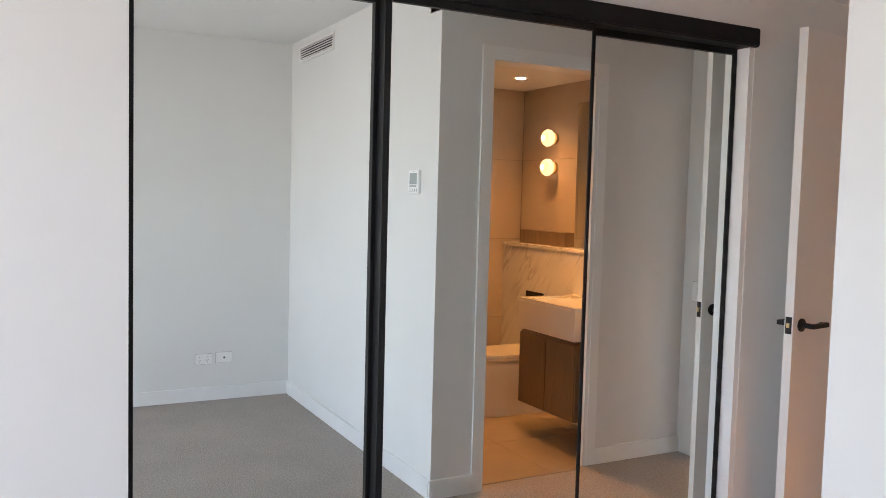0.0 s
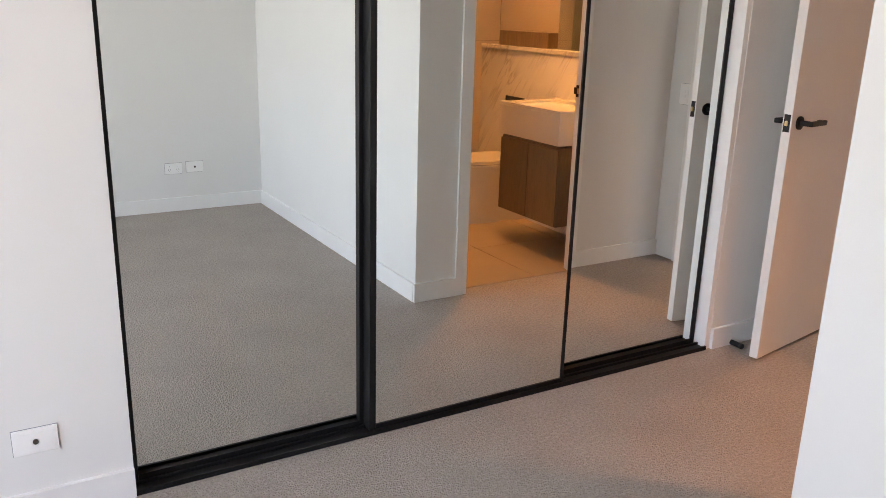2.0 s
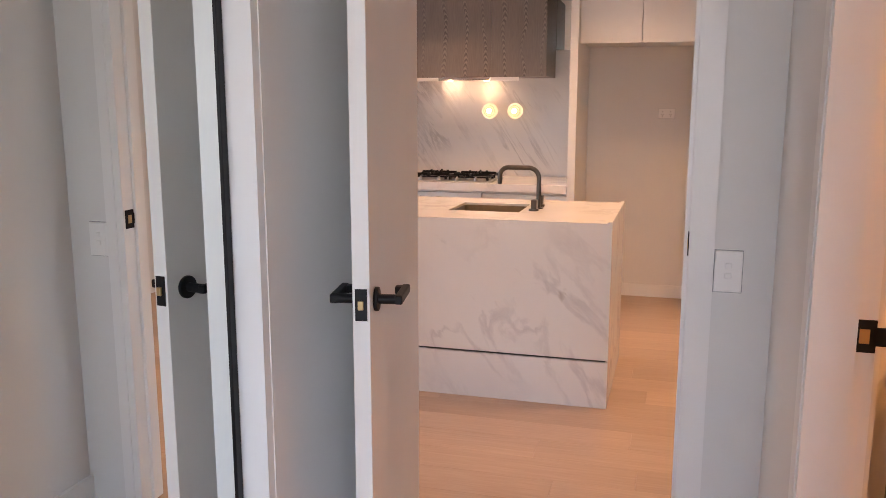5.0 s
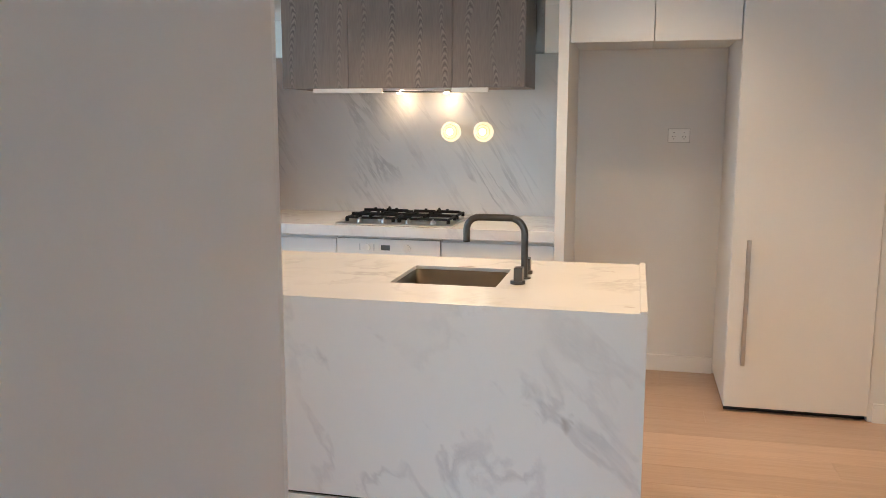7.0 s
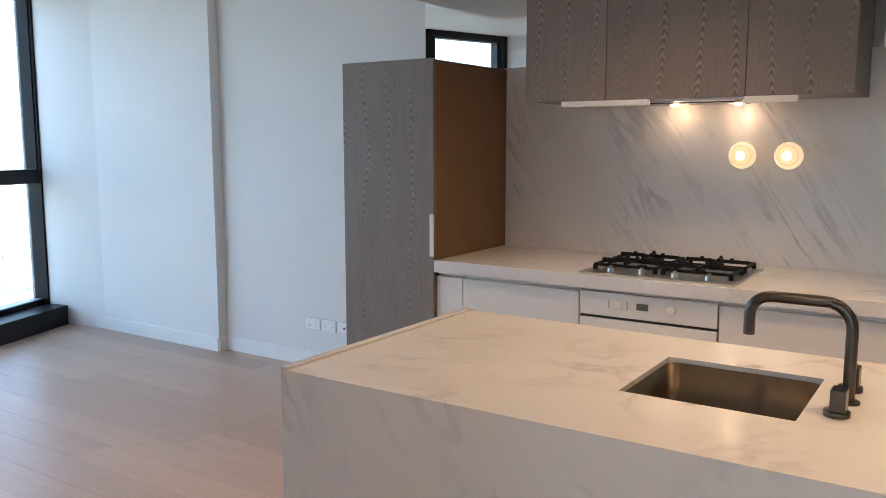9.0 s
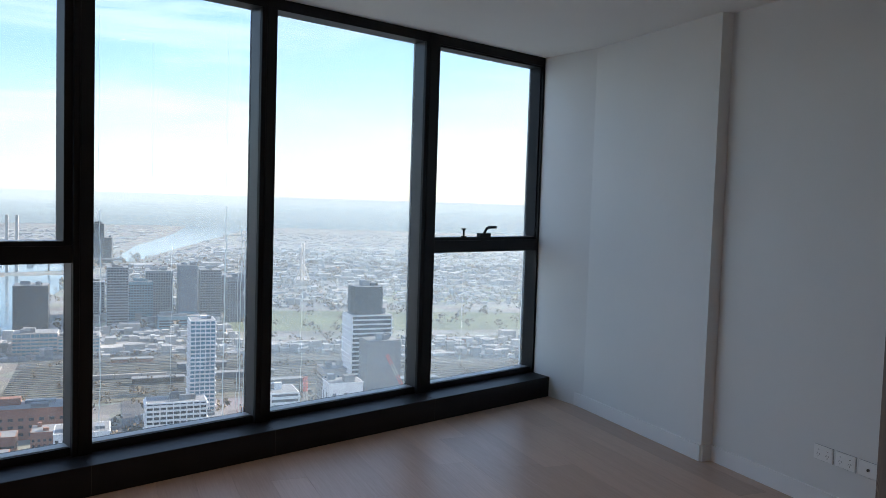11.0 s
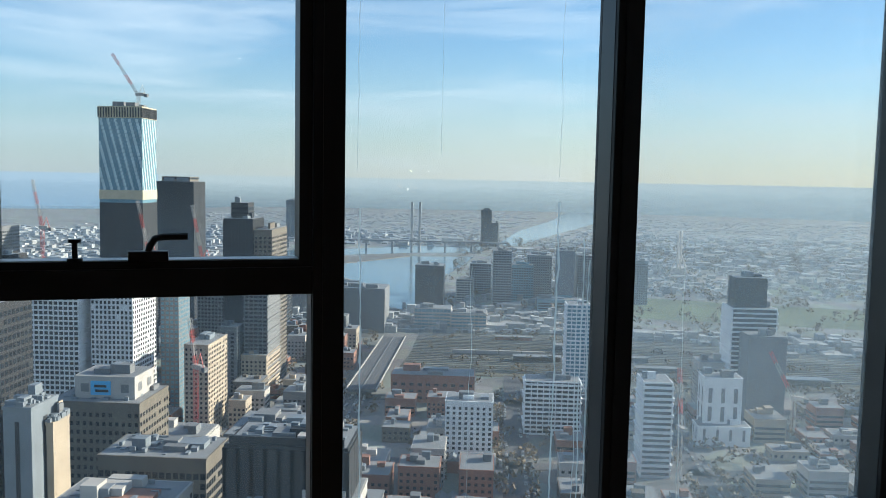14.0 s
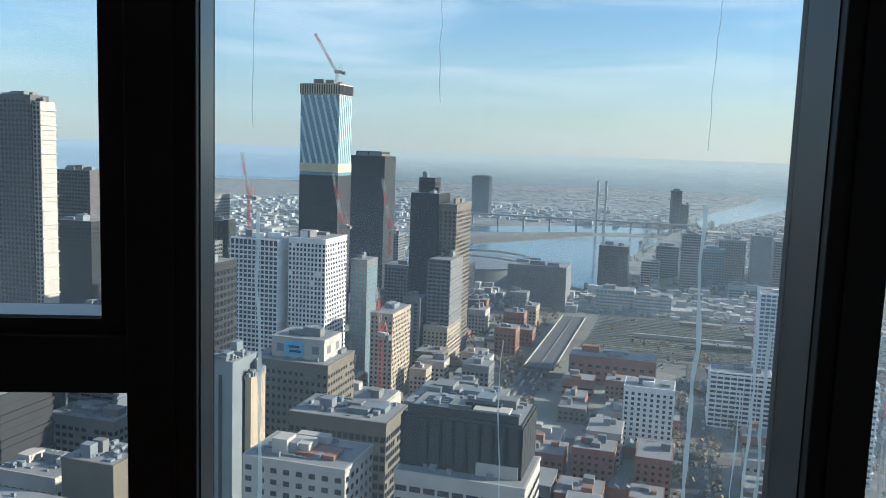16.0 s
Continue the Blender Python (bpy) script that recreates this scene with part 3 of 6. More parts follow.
# ---- bedroom: door ----
def lever(parent, m, flip):
    """A round rose with a square-cornered lever; local x runs along the lever, y out of the door."""
    h = part("handle", turned(cyl(bmesh.new(), (0, 0, 0), 0.027, 0.009, "y", 28, bevel=0.0015), m), M_BLACK, parent, "matt black lever handle", True)
    b = cyl(bmesh.new(), (0, 0.008, 0), 0.011, 0.05, "y", 18)
    part("neck", turned(b, m), M_BLACK, h, "", True)
    b = box(bmesh.new(), -0.011 if flip > 0 else -0.115, 0.115 if flip > 0 else 0.011, 0.045, 0.062, -0.010, 0.010, bevel=0.003)
    box(b, 0.098 * flip - 0.012, 0.098 * flip + 0.012, 0.030, 0.050, -0.009, 0.009, bevel=0.003)
    part("lever", turned(b, m), M_BLACK, h)


HINGE = Vector((3.55, 0.500, 0.0))
LATCH = Vector((2.770, 0.360, 0.0))
leaf_turn = math.atan2(LATCH.y - HINGE.y, LATCH.x - HINGE.x)
DM = Matrix.Translation(HINGE) @ Matrix.Rotation(leaf_turn, 4, "Z")
LW = (LATCH - HINGE).length
door = thing("bedroom_door", HINGE, "white flush bedroom door standing open into the passage", "door")
leaf = part("leaf", turned(bx(0.004, LW, -0.019, 0.019, 0.012, 2.218, bevel=0.0015), DM), M_DOOR, door)
lever(leaf, DM @ Matrix.Translation((LW - 0.06, 0.019, 1.02)), -1)
lever(leaf, DM @ Matrix.Translation((LW - 0.06, -0.019, 1.02)) @ Matrix.Rotation(radians(180), 4, "Z"), 1)
latch = part("latch_plate", turned(bx(LW, LW + 0.002, -0.013, 0.013, 0.985, 1.055), DM), M_BLACK, leaf)
part("latch_bolt", turned(bx(LW + 0.002, LW + 0.010, -0.006, 0.006, 1.01, 1.03, bevel=0.002), DM), M_BRASS, latch, "brass-coloured bolt")

stop = thing("door_stop", (2.81, 0.51, 0), "black round door stop lying by the skirting", "door stop")
b = cyl(bmesh.new(), (0, 0, 0.012), 0.012, 0.075, "y", 16, bevel=0.002)
part("post", turned(b, pose(2.825, 0.475, 0)), M_BLACK, stop, "", True)
b = cyl(bmesh.new(), (0, -0.012, 0.012), 0.013, 0.014, "y", 16, bevel=0.002)
part("bumper", turned(b, pose(2.825, 0.475, 0)), M_RUBBER, stop, "", True)

# ---- bedroom: mirrored wardrobe ----
ward = thing("sliding_wardrobe", (1.46, 0.6, 0), "three mirrored sliding wardrobe doors in black frames", "wardrobe")
part("bottom_track", bx(0.262, 2.672, WF - 0.008, 0.665, 0.0, 0.008), M_BLACK, ward)
for y in (0.537, 0.585, 0.655):
    part("track_rib", bx(0.262, 2.672, y - 0.004, y + 0.004, 0.008, 0.018), M_BLACK, ward)
b = bx(0.255, 2.70, WF - 0.02, 0.665, 2.155, 2.23)
box(b, 0.255, 2.70, WF - 0.024, WF - 0.02, 2.16, 2.225)
part("top_track", b, M_BLACK, ward)


def mirror_door(x0, x1, y, lw, rw, back=0.02):
    pane = part("mirror_door", bx(x0 + lw * 0.9, x1 - rw * 0.9, y, y + 0.005, 0.030, 2.14), M_MIRROR, ward, "clear mirror pane")
    part("stile", bx(x0, x0 + lw, y - 0.004, y + back, 0.012, 2.16, bevel=0.002), M_BLACK, pane)
    part("stile", bx(x1 - rw, x1, y - 0.004, y + 0.02, 0.012, 2.16, bevel=0.002), M_BLACK, pane)
    part("rail", bx(x0 + lw, x1 - rw, y - 0.004, y + 0.018, 0.012, 0.031), M_BLACK, pane)
    part("rail", bx(x0 + lw, x1 - rw, y - 0.010, y + 0.018, 2.13, 2.16), M_BLACK, pane)


mirror_door(0.262, 1.046, 0.602, 0.020, 0.024)
mirror_door(1.036, 1.882, 0.550, 0.024, 0.014, 0.047)
mirror_door(1.868, 2.668, 0.606, 0.016, 0.024)


# ---- outlets, switches, controllers, vents ----
def plate_thing(name, m, w, h, label, category, holes=(), knob=None, group=""):
    """A small wall plate in the local x-z plane, y out of the wall."""
    ob = thing(name, m.translation, label, category, group)
    pl = part("plate", turned(bx(-w / 2, w / 2, 0, 0.008, -h / 2, h / 2, bevel=0.002), m), M_PLASTIC, ob)
    # grey backing added as a painted shadow line round the plate
    part("gasket", turned(bx(-w / 2 - 0.0015, w / 2 + 0.0015, 0, 0.0018, -h / 2 - 0.002, h / 2 + 0.0015), m), M_GREYINK, pl)
    part("inset", turned(bx(-w / 2 + 0.009, w / 2 - 0.009, 0.008, 0.0095, -h / 2 + 0.009, h / 2 - 0.009), m), M_PLASTIC, pl)
    for x, z, tilt in holes:
        q = turned(bx(-0.0012, 0.0012, 0.0095, 0.0102, -0.004, 0.004), Matrix.Translation((x, 0, z)) @ Matrix.Rotation(radians(tilt), 4, "Y"))
        part("slot", turned(q, m), M_SLOT, pl)
    if knob:
        part("socket", turned(cyl(bmesh.new(), (knob[0], 0.0095, knob[1]), 0.007, 0.006, "y", 16), m), M_GUN, pl, "", True)
    return ob


def facing(x, y, z, yaw):
    """Out of the wall: local y turned to that compass of the plan, 0 = +y."""
    return pose(x, y, z, 0, 0, yaw)


def gpo(m, double, label):
    holes = []
    for cx in ((-0.028, 0.028) if double else (0.0,)):
        holes += [(cx - 0.007, -0.006, 25), (cx + 0.007, -0.006, -25), (cx, -0.018, 0)]
        holes += [(cx, 0.016, 90)]
    return plate_thing("power_outlet", m, 0.117, 0.074, label, "power outlet", holes)


gpo(facing(-0.155, WF, 0.245, 180), True, "white double power outlet beside the wardrobe")
plate_thing("antenna_outlet", facing(0.015, WF, 0.250, 180), 0.115, 0.074, "white antenna outlet with a metal socket", "outlet", (), (0, 0))
gpo(facing(1.185, -2.82, 0.30, 0), True, "white double power outlet on the bedroom wall")
plate_thing("antenna_outlet", facing(1.33, -2.82, 0.305, 0), 0.117, 0.074, "white antenna outlet on the bedroom wall", "outlet", (), (0, 0))
sw = plate_thing("light_switch", facing(EW, -0.425, 0.985, 90), 0.074, 0.117, "white light switch plate with two rockers", "light switch")
for z in (-0.012, 0.016):
    part("rocker", turned(bx(-0.009, 0.009, 0.0095, 0.013, z - 0.008, z + 0.008, bevel=0.002), facing(EW, -0.425, 0.985, 90)), M_PLASTIC, sw)

ctl = thing("air_conditioner_controller", (1.81, -0.79, 1.53), "white air conditioner wall controller with a display and buttons", "thermostat")
cm = facing(1.81, -0.79, 1.578, 90)
body = part("body", turned(bx(-0.06, 0.06, 0, 0.016, -0.06, 0.06, bevel=0.004), cm), M_PLASTIC, ctl)
part("display", turned(bx(-0.042, 0.042, 0.016, 0.0168, -0.012, 0.046), cm), M_LCD, body, "pale grey lit display")
for k in range(4):
    part("button", turned(cyl(bmesh.new(), (-0.040 + 0.0265 * k, 0.016, -0.042), 0.0085, 0.002, "y", 18), cm), M_GREYINK, body, "", True)
    part("button_face", turned(cyl(bmesh.new(), (-0.040 + 0.0265 * k, 0.017, -0.042), 0.0072, 0.0018, "y", 18), cm), M_PLASTIC, body, "", True)
for k in range(3):
    part("key_bar", turned(bx(-0.040 + 0.028 * k, -0.018 + 0.028 * k, 0.016, 0.0172, -0.024, -0.017), cm), M_GREYINK, body)
q = bmesh.new()
for a in (0, 120, 240):
    c = Matrix.Rotation(radians(a), 4, "Y")
    vs = [q.verts.new((cm @ Matrix.Translation((0, 0.0168, 0.053)) @ c) @ Vector(v)) for v in ((0, 0, 0), (0.0018, 0, 0.0022), (0, 0, 0.0044), (-0.0018, 0, 0.0022))]
    q.faces.new(vs)
part("badge", q, M_SLOT, body)

vent = thing("air_vent", (1.81, -2.2, 2.43), "white supply air grille with dark slots high on the wall", "air vent")
vm = facing(1.81, -2.27, 2.487, 90)
b = bx(-0.35, 0.35, 0, 0.012, 0.040, 0.056)
box(b, -0.35, 0.35, 0, 0.012, -0.056, -0.040)
box(b, -0.35, -0.335, 0, 0.012, -0.040, 0.040)
box(b, 0.335, 0.35, 0, 0.012, -0.040, 0.040)
part("frame", turned(b, vm), M_TRIM, vent)
part("backing", turned(bx(-0.335, 0.335, 0, 0.002, -0.04, 0.04), vm), M_SLOT, vent)
for k in range(5):
    z = -0.032 + 0.016 * k
    part("slat", turned(turned(bx(-0.335, 0.335, -0.001, 0.001, -0.006, 0.006), Matrix.Translation((0, 0.007, z)) @ Matrix.Rotation(radians(35), 4, "X")), vm), M_TRIM, vent)

# ---- bathroom ----
BX, BY, BH = 3.47, -2.33, 2.33
structure("floor_bathroom", bx(1.91, 3.55, -2.43, PW - 0.12, -0.12, -0.006), M_GROUT, "grout bed of the bathroom floor", category="floor")
structure("ceiling_bathroom", bx(1.91, 3.55, -2.43, PW - 0.12, BH, BH + 0.1), M_CEIL, "white bathroom ceiling with downlights")
structure("wall_bathroom_east", bx(BX, EW, -2.43, PW - 0.12, 0, BH), M_GROUT, "beige tiled bathroom wall", category="wall")
structure("wall_bathroom_south", bx(1.91, BX, -2.43, BY, 0, BH), M_GROUT, "beige tiled bathroom wall by the shower", category="wall")
structure("wall_bathroom_west", bx(1.91, 2.0, BY, PW - 0.12, 0, BH), M_TILE, "beige bathroom wall", category="wall")
bw = thing("toilet_ledge", (3.38, -1.5, 0), "marble-faced ledge wall behind the toilet", "ledge")
part("front", bx(3.31, 3.33, BY + 0.01, PW - 0.13, 0, 1.155), M_SPLASH, bw)
part("core", bx(3.33, BX - 0.012, BY + 0.01, PW - 0.13, 0, 1.153), M_GROUT, bw)
part("top", bx(3.30, BX - 0.012, BY + 0.012, PW - 0.135, 1.155, 1.18, bevel=0.002), M_SPLASH, bw)
van = thing("vanity", (3.1, -1.04, 0.2), "wall-hung oak vanity with a thick white basin top", "vanity")
b = bx(2.86, 3.31, -1.40, -0.80, 0.68, 0.86, bevel=0.004)
box(b, 2.86, 2.905, -1.40, -0.80, 0.86, 0.878)
box(b, 3.25, 3.31, -1.40, -0.80, 0.86, 0.878)
box(b, 2.905, 3.25, -1.40, -1.355, 0.86, 0.878)
box(b, 2.905, 3.25, -0.845, -0.80, 0.86, 0.878)
part("basin", b, M_CERAMIC, van, "thick white solid-surface basin")
cab = part("cabinet", bx(2.885, 3.31, -1.39, -0.81, 0.20, 0.668), M_BATHWOOD, van)
part("door", bx(2.872, 2.884, -1.388, -1.102, 0.203, 0.655, bevel=0.001), M_BATHWOOD, cab)
part("door", bx(2.872, 2.884, -1.096, -0.812, 0.203, 0.655, bevel=0.001), M_BATHWOOD, cab)
mc = thing("mirror_cabinet", (3.4, -1.05, 1.12), "bronze-edged mirror cabinet over the vanity", "cabinet")
part("body", bx(3.36, BX - 0.012, -1.49, -0.73, 1.18, 2.16), M_BATHWOOD, mc)
part("mirror", bx(3.352, 3.358, -1.49, -0.73, 1.13, 2.16), M_MIRROR, mc)
tl = thing("toilet", (3.05, -1.86, 0), "white back-to-wall toilet with a closed seat", "toilet")


def oval(bm, cx, cy, rx, ry, z0, z1, x1, grow=1.0, seg=20):
    """A toilet-shaped block: round at the front, straight back to x1."""
    rings = []
    for z, k in ((z0, grow), (z1, 1.0)):
        pts = [(x1, cy - ry * k)] + [(cx - rx * k * math.sin(a), cy - ry * k * math.cos(a)) for a in [math.pi * i / seg for i in range(seg + 1)]] + [(x1, cy + ry * k)]
        rings.append([bm.verts.new((x, y, z)) for x, y in pts])
    n = len(rings[0])
    for i in range(n):
        bm.faces.new((rings[0][i], rings[0][(i + 1) % n], rings[1][(i + 1) % n], rings[1][i]))
    bm.faces.new(rings[0][::-1])
    bm.faces.new(rings[1])
    return bm


part("bowl", oval(bmesh.new(), 3.0, -1.86, 0.24, 0.18, 0, 0.395, 3.308, 0.86), M_CERAMIC, tl, "", True)
part("seat", oval(bmesh.new(), 3.0, -1.86, 0.25, 0.185, 0.397, 0.412, 3.29), M_CERAMIC, tl, "", True)
part("lid", oval(bmesh.new(), 3.0, -1.86, 0.248, 0.183, 0.415, 0.436, 3.29), M_CERAMIC, tl, "", True)
fp = thing("flush_plate", (3.31, -1.86, 0.8), "black dual flush plate on the ledge front", "flush plate")
pl = part("plate", bx(3.300, 3.31, -1.98, -1.76, 0.74, 0.84, bevel=0.003), M_BLACK, fp)
part("button", bx(3.296, 3.300, -1.96, -1.88, 0.75, 0.82), M_BLACK, pl)
part("button", bx(3.296, 3.300, -1.86, -1.78, 0.75, 0.82), M_BLACK, pl)
bo = thing("timber_tray", (3.39, -1.87, 1.18), "long timber box on the ledge top", "box")
b = bx(3.35, 3.45, -2.16, -1.59, 1.18, 1.28, bevel=0.003)
part("body", b, M_BATHWOOD, bo)
gl = thing("shower_screen", (2.56, -1.8, 0), "clear glass shower screen in the bathroom", "shower screen")
part("pane", bx(2.555, 2.565, BY + 0.012, -1.75, 0.02, 2.1), M_SHOWER, gl)


def sconce(x, y, z, globe, r, label, out):
    s = thing("wall_lamp", (x, y, z), label, "wall lamp", "globe wall lamps")
    part("base", cyl(bmesh.new(), (x, y, z), r * 0.72, -0.022, "x", 24, bevel=0.0), M_BRASS, s, "", True)
    g = bmesh.new()
    rings = []
    for k in range(15):
        a = math.pi * (0.08 + 0.92 * k / 14)
        rr = r * math.sin(a) * (1.0 + (0.03 if k % 2 else -0.03)) + 0.0005
        cx = x - 0.022 - out * (1 - math.cos(a)) / 2
        rings.append([g.verts.new((cx, y + rr * math.cos(2 * math.pi * q / 28), z + rr * math.sin(2 * math.pi * q / 28))) for q in range(28)])
    for ra, rb2 in zip(rings, rings[1:]):
        for q in range(28):
            g.faces.new((ra[q], ra[(q + 1) % 28], rb2[(q + 1) % 28], rb2[q]))
    g.faces.new(rings[-1])
    gb = part("globe", g, globe, s, "ribbed glass globe, lit", True)
    for q in (0.45, 0.72):
        cq = x - 0.022 - out * (1 + math.sqrt(1 - q * q)) / 2 - 0.001
        part("rib", pipe(bmesh.new(), [(cq, y + r * q * math.cos(radians(a)), z + r * q * math.sin(radians(a))) for a in range(0, 361, 20)], 0.0022, 6), M_RING, gb, "", True)
    part("bulb", ball(bmesh.new(), (x - 0.022 - out * 0.90, y, z), r * 0.34, (0.7, 1, 1), 16), M_BULB, gb, "bright bulb", True)
    return s


for z in (1.948, 1.738):
    sconce(BX - 0.012, -1.893, z, M_GLOBE, 0.06, "round glass wall lamp glowing amber on bathroom tiles", 0.09)


def downlight(x, y, z, label, power=0.0, color=WARM2, group="downlights"):
    d = thing("downlight", (x, y, z), label, "downlight", group)
    rim = cyl(bmesh.new(), (x, y, z - 0.004), 0.048, 0.004, "z", 28)
    part("rim", rim, M_TRIM, d, "", True)
    part("lens", cyl(bmesh.new(), (x, y, z - 0.0062), 0.036, 0.0022, "z", 24), M_LAMPFACE, d, "", True)
    if power:
        lamp("downlight_beam", "SPOT", (x, y, z - 0.02), power, color, 0.03, None, 108)


downlight(2.75, -1.15, BH, "round white recessed downlight in the bathroom ceiling", 6.2, WARM)
downlight(3.05, -1.75, BH, "round white recessed downlight in the bathroom ceiling", 3.7, WARM)

# ---- kitchen: island ----
IX0, IX1, IY0, IY1, IZ = 5.0, 5.87, 0.0, 1.628, 0.9
SX0, SX1, SY0, SY1 = 5.29, 5.645, 0.495, 0.868
isl = thing("kitchen_island", (5.43, 0.81, 0), "white veined marble island with waterfall ends and inset sink", "kitchen island")
b = bx(IX0, SX0, IY0, IY1, IZ - 0.04, IZ)
box(b, SX1, IX1, IY0, IY1, IZ - 0.04, IZ)
box(b, SX0, SX1, IY0, SY0, IZ - 0.04, IZ)
box(b, SX0, SX1, SY1, IY1, IZ - 0.04, IZ)
bmesh.ops.remove_doubles(b, verts=b.verts, dist=0.0001)
top = part("top", b, M_MARBLE, isl)
part("edge_lip", bx(IX0, IX1, IY1 - 0.022, IY1, IZ, IZ + 0.008, bevel=0.002), M_MARBLE, top)
part("edge_lip", bx(IX0, IX1, IY0, IY0 + 0.022, IZ, IZ + 0.008, bevel=0.002), M_MARBLE, top)
part("front_panel", bx(IX0, IX0 + 0.03, IY0, IY1, 0.240, IZ - 0.04), M_MARBLE, isl)
part("plinth_panel", bx(IX0, IX0 + 0.03, IY0, IY1, 0.0, 0.229), M_MARBLE, isl)
part("shadow_gap", bx(IX0 + 0.012, IX0 + 0.03, IY0 + 0.012, IY1 - 0.012, 0.229, 0.240), M_SLOT, isl)
part("end_panel", bx(IX0 + 0.03, IX1, IY0, IY0 + 0.03, 0, IZ - 0.04), M_MARBLE, isl)
part("end_panel", bx(IX0 + 0.03, IX1, IY1 - 0.03, IY1, 0, IZ - 0.04), M_MARBLE, isl)
part("cabinet_back", bx(IX1 - 0.06, IX1 - 0.02, IY0 + 0.03, IY1 - 0.03, 0.1, IZ - 0.04), M_CAB, isl)
snk = thing("sink", (5.47, 0.68, 0.72), "stainless steel undermount sink in the island", "sink")
b = bx(SX0 + 0.002, SX1 - 0.002, SY0 + 0.002, SY1 - 0.002, IZ - 0.20, IZ - 0.012)
bmesh.ops.delete(b, geom=[f for f in b.faces if all(v.co.z > IZ - 0.05 for v in f.verts)], context="FACES_ONLY")
bmesh.ops.bevel(b, geom=[q for q in b.edges if len(q.link_faces) == 2], offset=0.03, segments=5, affect="EDGES", profile=0.5)
bmesh.ops.reverse_faces(b, faces=b.faces)
bowl_ = part("bowl", b, M_SINK, snk, "", True)
thick = bowl_.modifiers.new("thickness", "SOLIDIFY")
thick.thickness, thick.offset = 0.002, 0
part("drain", cyl(bmesh.new(), (5.47, 0.68, IZ - 0.195), 0.04, 0.004, "z", 24), M_GUN, snk, "", True)
TX, TY = 5.475, 0.424
tap = thing("kitchen_tap", (TX, TY, IZ), "gunmetal gooseneck mixer tap with two block handles", "tap")
pts = [(TX, TY, IZ), (TX, TY, IZ + 0.16)]
pts += [(TX, TY + 0.055 - 0.055 * math.cos(a), IZ + 0.16 + 0.055 * math.sin(a)) for a in [radians(k) for k in range(15, 91, 15)]]
pts += [(TX, TY + 0.165 + 0.045 * math.sin(a), IZ + 0.17 + 0.045 * math.cos(a)) for a in [radians(k) for k in range(0, 91, 15)]]
pts += [(TX, TY + 0.21, IZ + 0.125)]
part("spout", pipe(bmesh.new(), pts, 0.0125, 18), M_GUN, tap, "", True)
part("collar", cyl(bmesh.new(), (TX, TY, IZ), 0.024, 0.006, "z", 28, bevel=0.001), M_GUN, tap, "", True)
for x in (5.372, 5.575):
    c = part("handle", cyl(bmesh.new(), (x, TY + 0.008, IZ), 0.026, 0.012, "z", 28, bevel=0.0015), M_GUN, tap, "", True)
    part("lever", bx(x - 0.022, x + 0.022, TY - 0.010, TY + 0.020, IZ + 0.012, IZ + 0.058, bevel=0.002), M_GUN, c)

# ---- kitchen: bench run ----
CX, KW = 6.775, 7.49
bench = thing("kitchen_bench_top", (7.1, 1.4, 0.84), "white veined marble bench top along the wall", "bench top")
part("slab", bx(CX, KW - 0.02, 0.445, 2.372, 0.842, 0.9, bevel=0.002), M_MARBLE, bench)
spb = thing("splashback", (7.47, 1.4, 0.9), "marble splashback with diagonal grey veins", "splashback")
part("slab", bx(KW - 0.019, KW - 0.002, 0.445, 2.372, 0.9, 1.845), M_SPLASH, spb)
mir = thing("mirror_strip", (7.48, 1.65, 1.845), "mirror strip between splashback and bulkhead", "mirror")
part("pane", bx(KW - 0.012, KW - 0.002, 0.445, 2.90, 1.847, BULK_H), M_MIRROR, mir)


def base_unit(y0, y1, label):
    u = thing("base_cabinet", (7.1, (y0 + y1) / 2, 0), label, "cabinet", "base cabinets")
    body = part("body", bx(CX + 0.045, KW - 0.02, y0 + 0.002, y1 - 0.002, 0.10, 0.838), M_CAB, u)
    part("door", bx(CX + 0.022, CX + 0.043, y0 + 0.002, y1 - 0.002, 0.11, 0.822, bevel=0.0015), M_CAB, body)
    part("kick", bx(CX + 0.08, CX + 0.10, y0, y1, 0.0, 0.10), M_CAB, u)


base_unit(2.222, 2.372, "narrow white base cabinet beside the tall unit")
base_unit(1.632, 2.222, "white handleless base cabinet")
base_unit(0.445, 1.042, "white handleless base cabinet beside the oven")
ov = thing("built_in_oven", (7.1, 1.337, 0.1), "white built-in oven with a control panel under the hob", "oven")
ob_ = part("body", bx(CX + 0.045, KW - 0.02, 1.045, 1.629, 0.1, 0.838), M_CAB, ov)
pn = part("control_panel", bx(CX + 0.018, CX + 0.043, 1.047, 1.627, 0.728, 0.828, bevel=0.002), M_CERAMIC, ov, "white glass control panel")
part("display", bx(CX + 0.0165, CX + 0.018, 1.325, 1.375, 0.768, 0.796), M_LCD_OLD, pn)
for y in (1.455, 1.23):
    part("knob", cyl(bmesh.new(), (CX + 0.018, y, 0.782), 0.020, -0.012, "x", 24, bevel=0.002), M_CERAMIC, pn, "", True)
for y in (1.415, 1.495):
    part("mark", bx(CX + 0.0168, CX + 0.018, y - 0.002, y + 0.002, 0.765, 0.80), M_GREYINK, pn)
part("gap", bx(CX + 0.03, CX + 0.043, 1.047, 1.627, 0.716, 0.728), M_SLOT, ov)
dr = part("door", bx(CX + 0.018, CX + 0.043, 1.047, 1.627, 0.14, 0.716, bevel=0.002), M_CERAMIC, ov, "white glass oven door")
part("handle", cyl(bmesh.new(), (CX - 0.02, 1.10, 0.668), 0.010, 0.475, "y", 16), M_PLASTIC, dr, "", True)
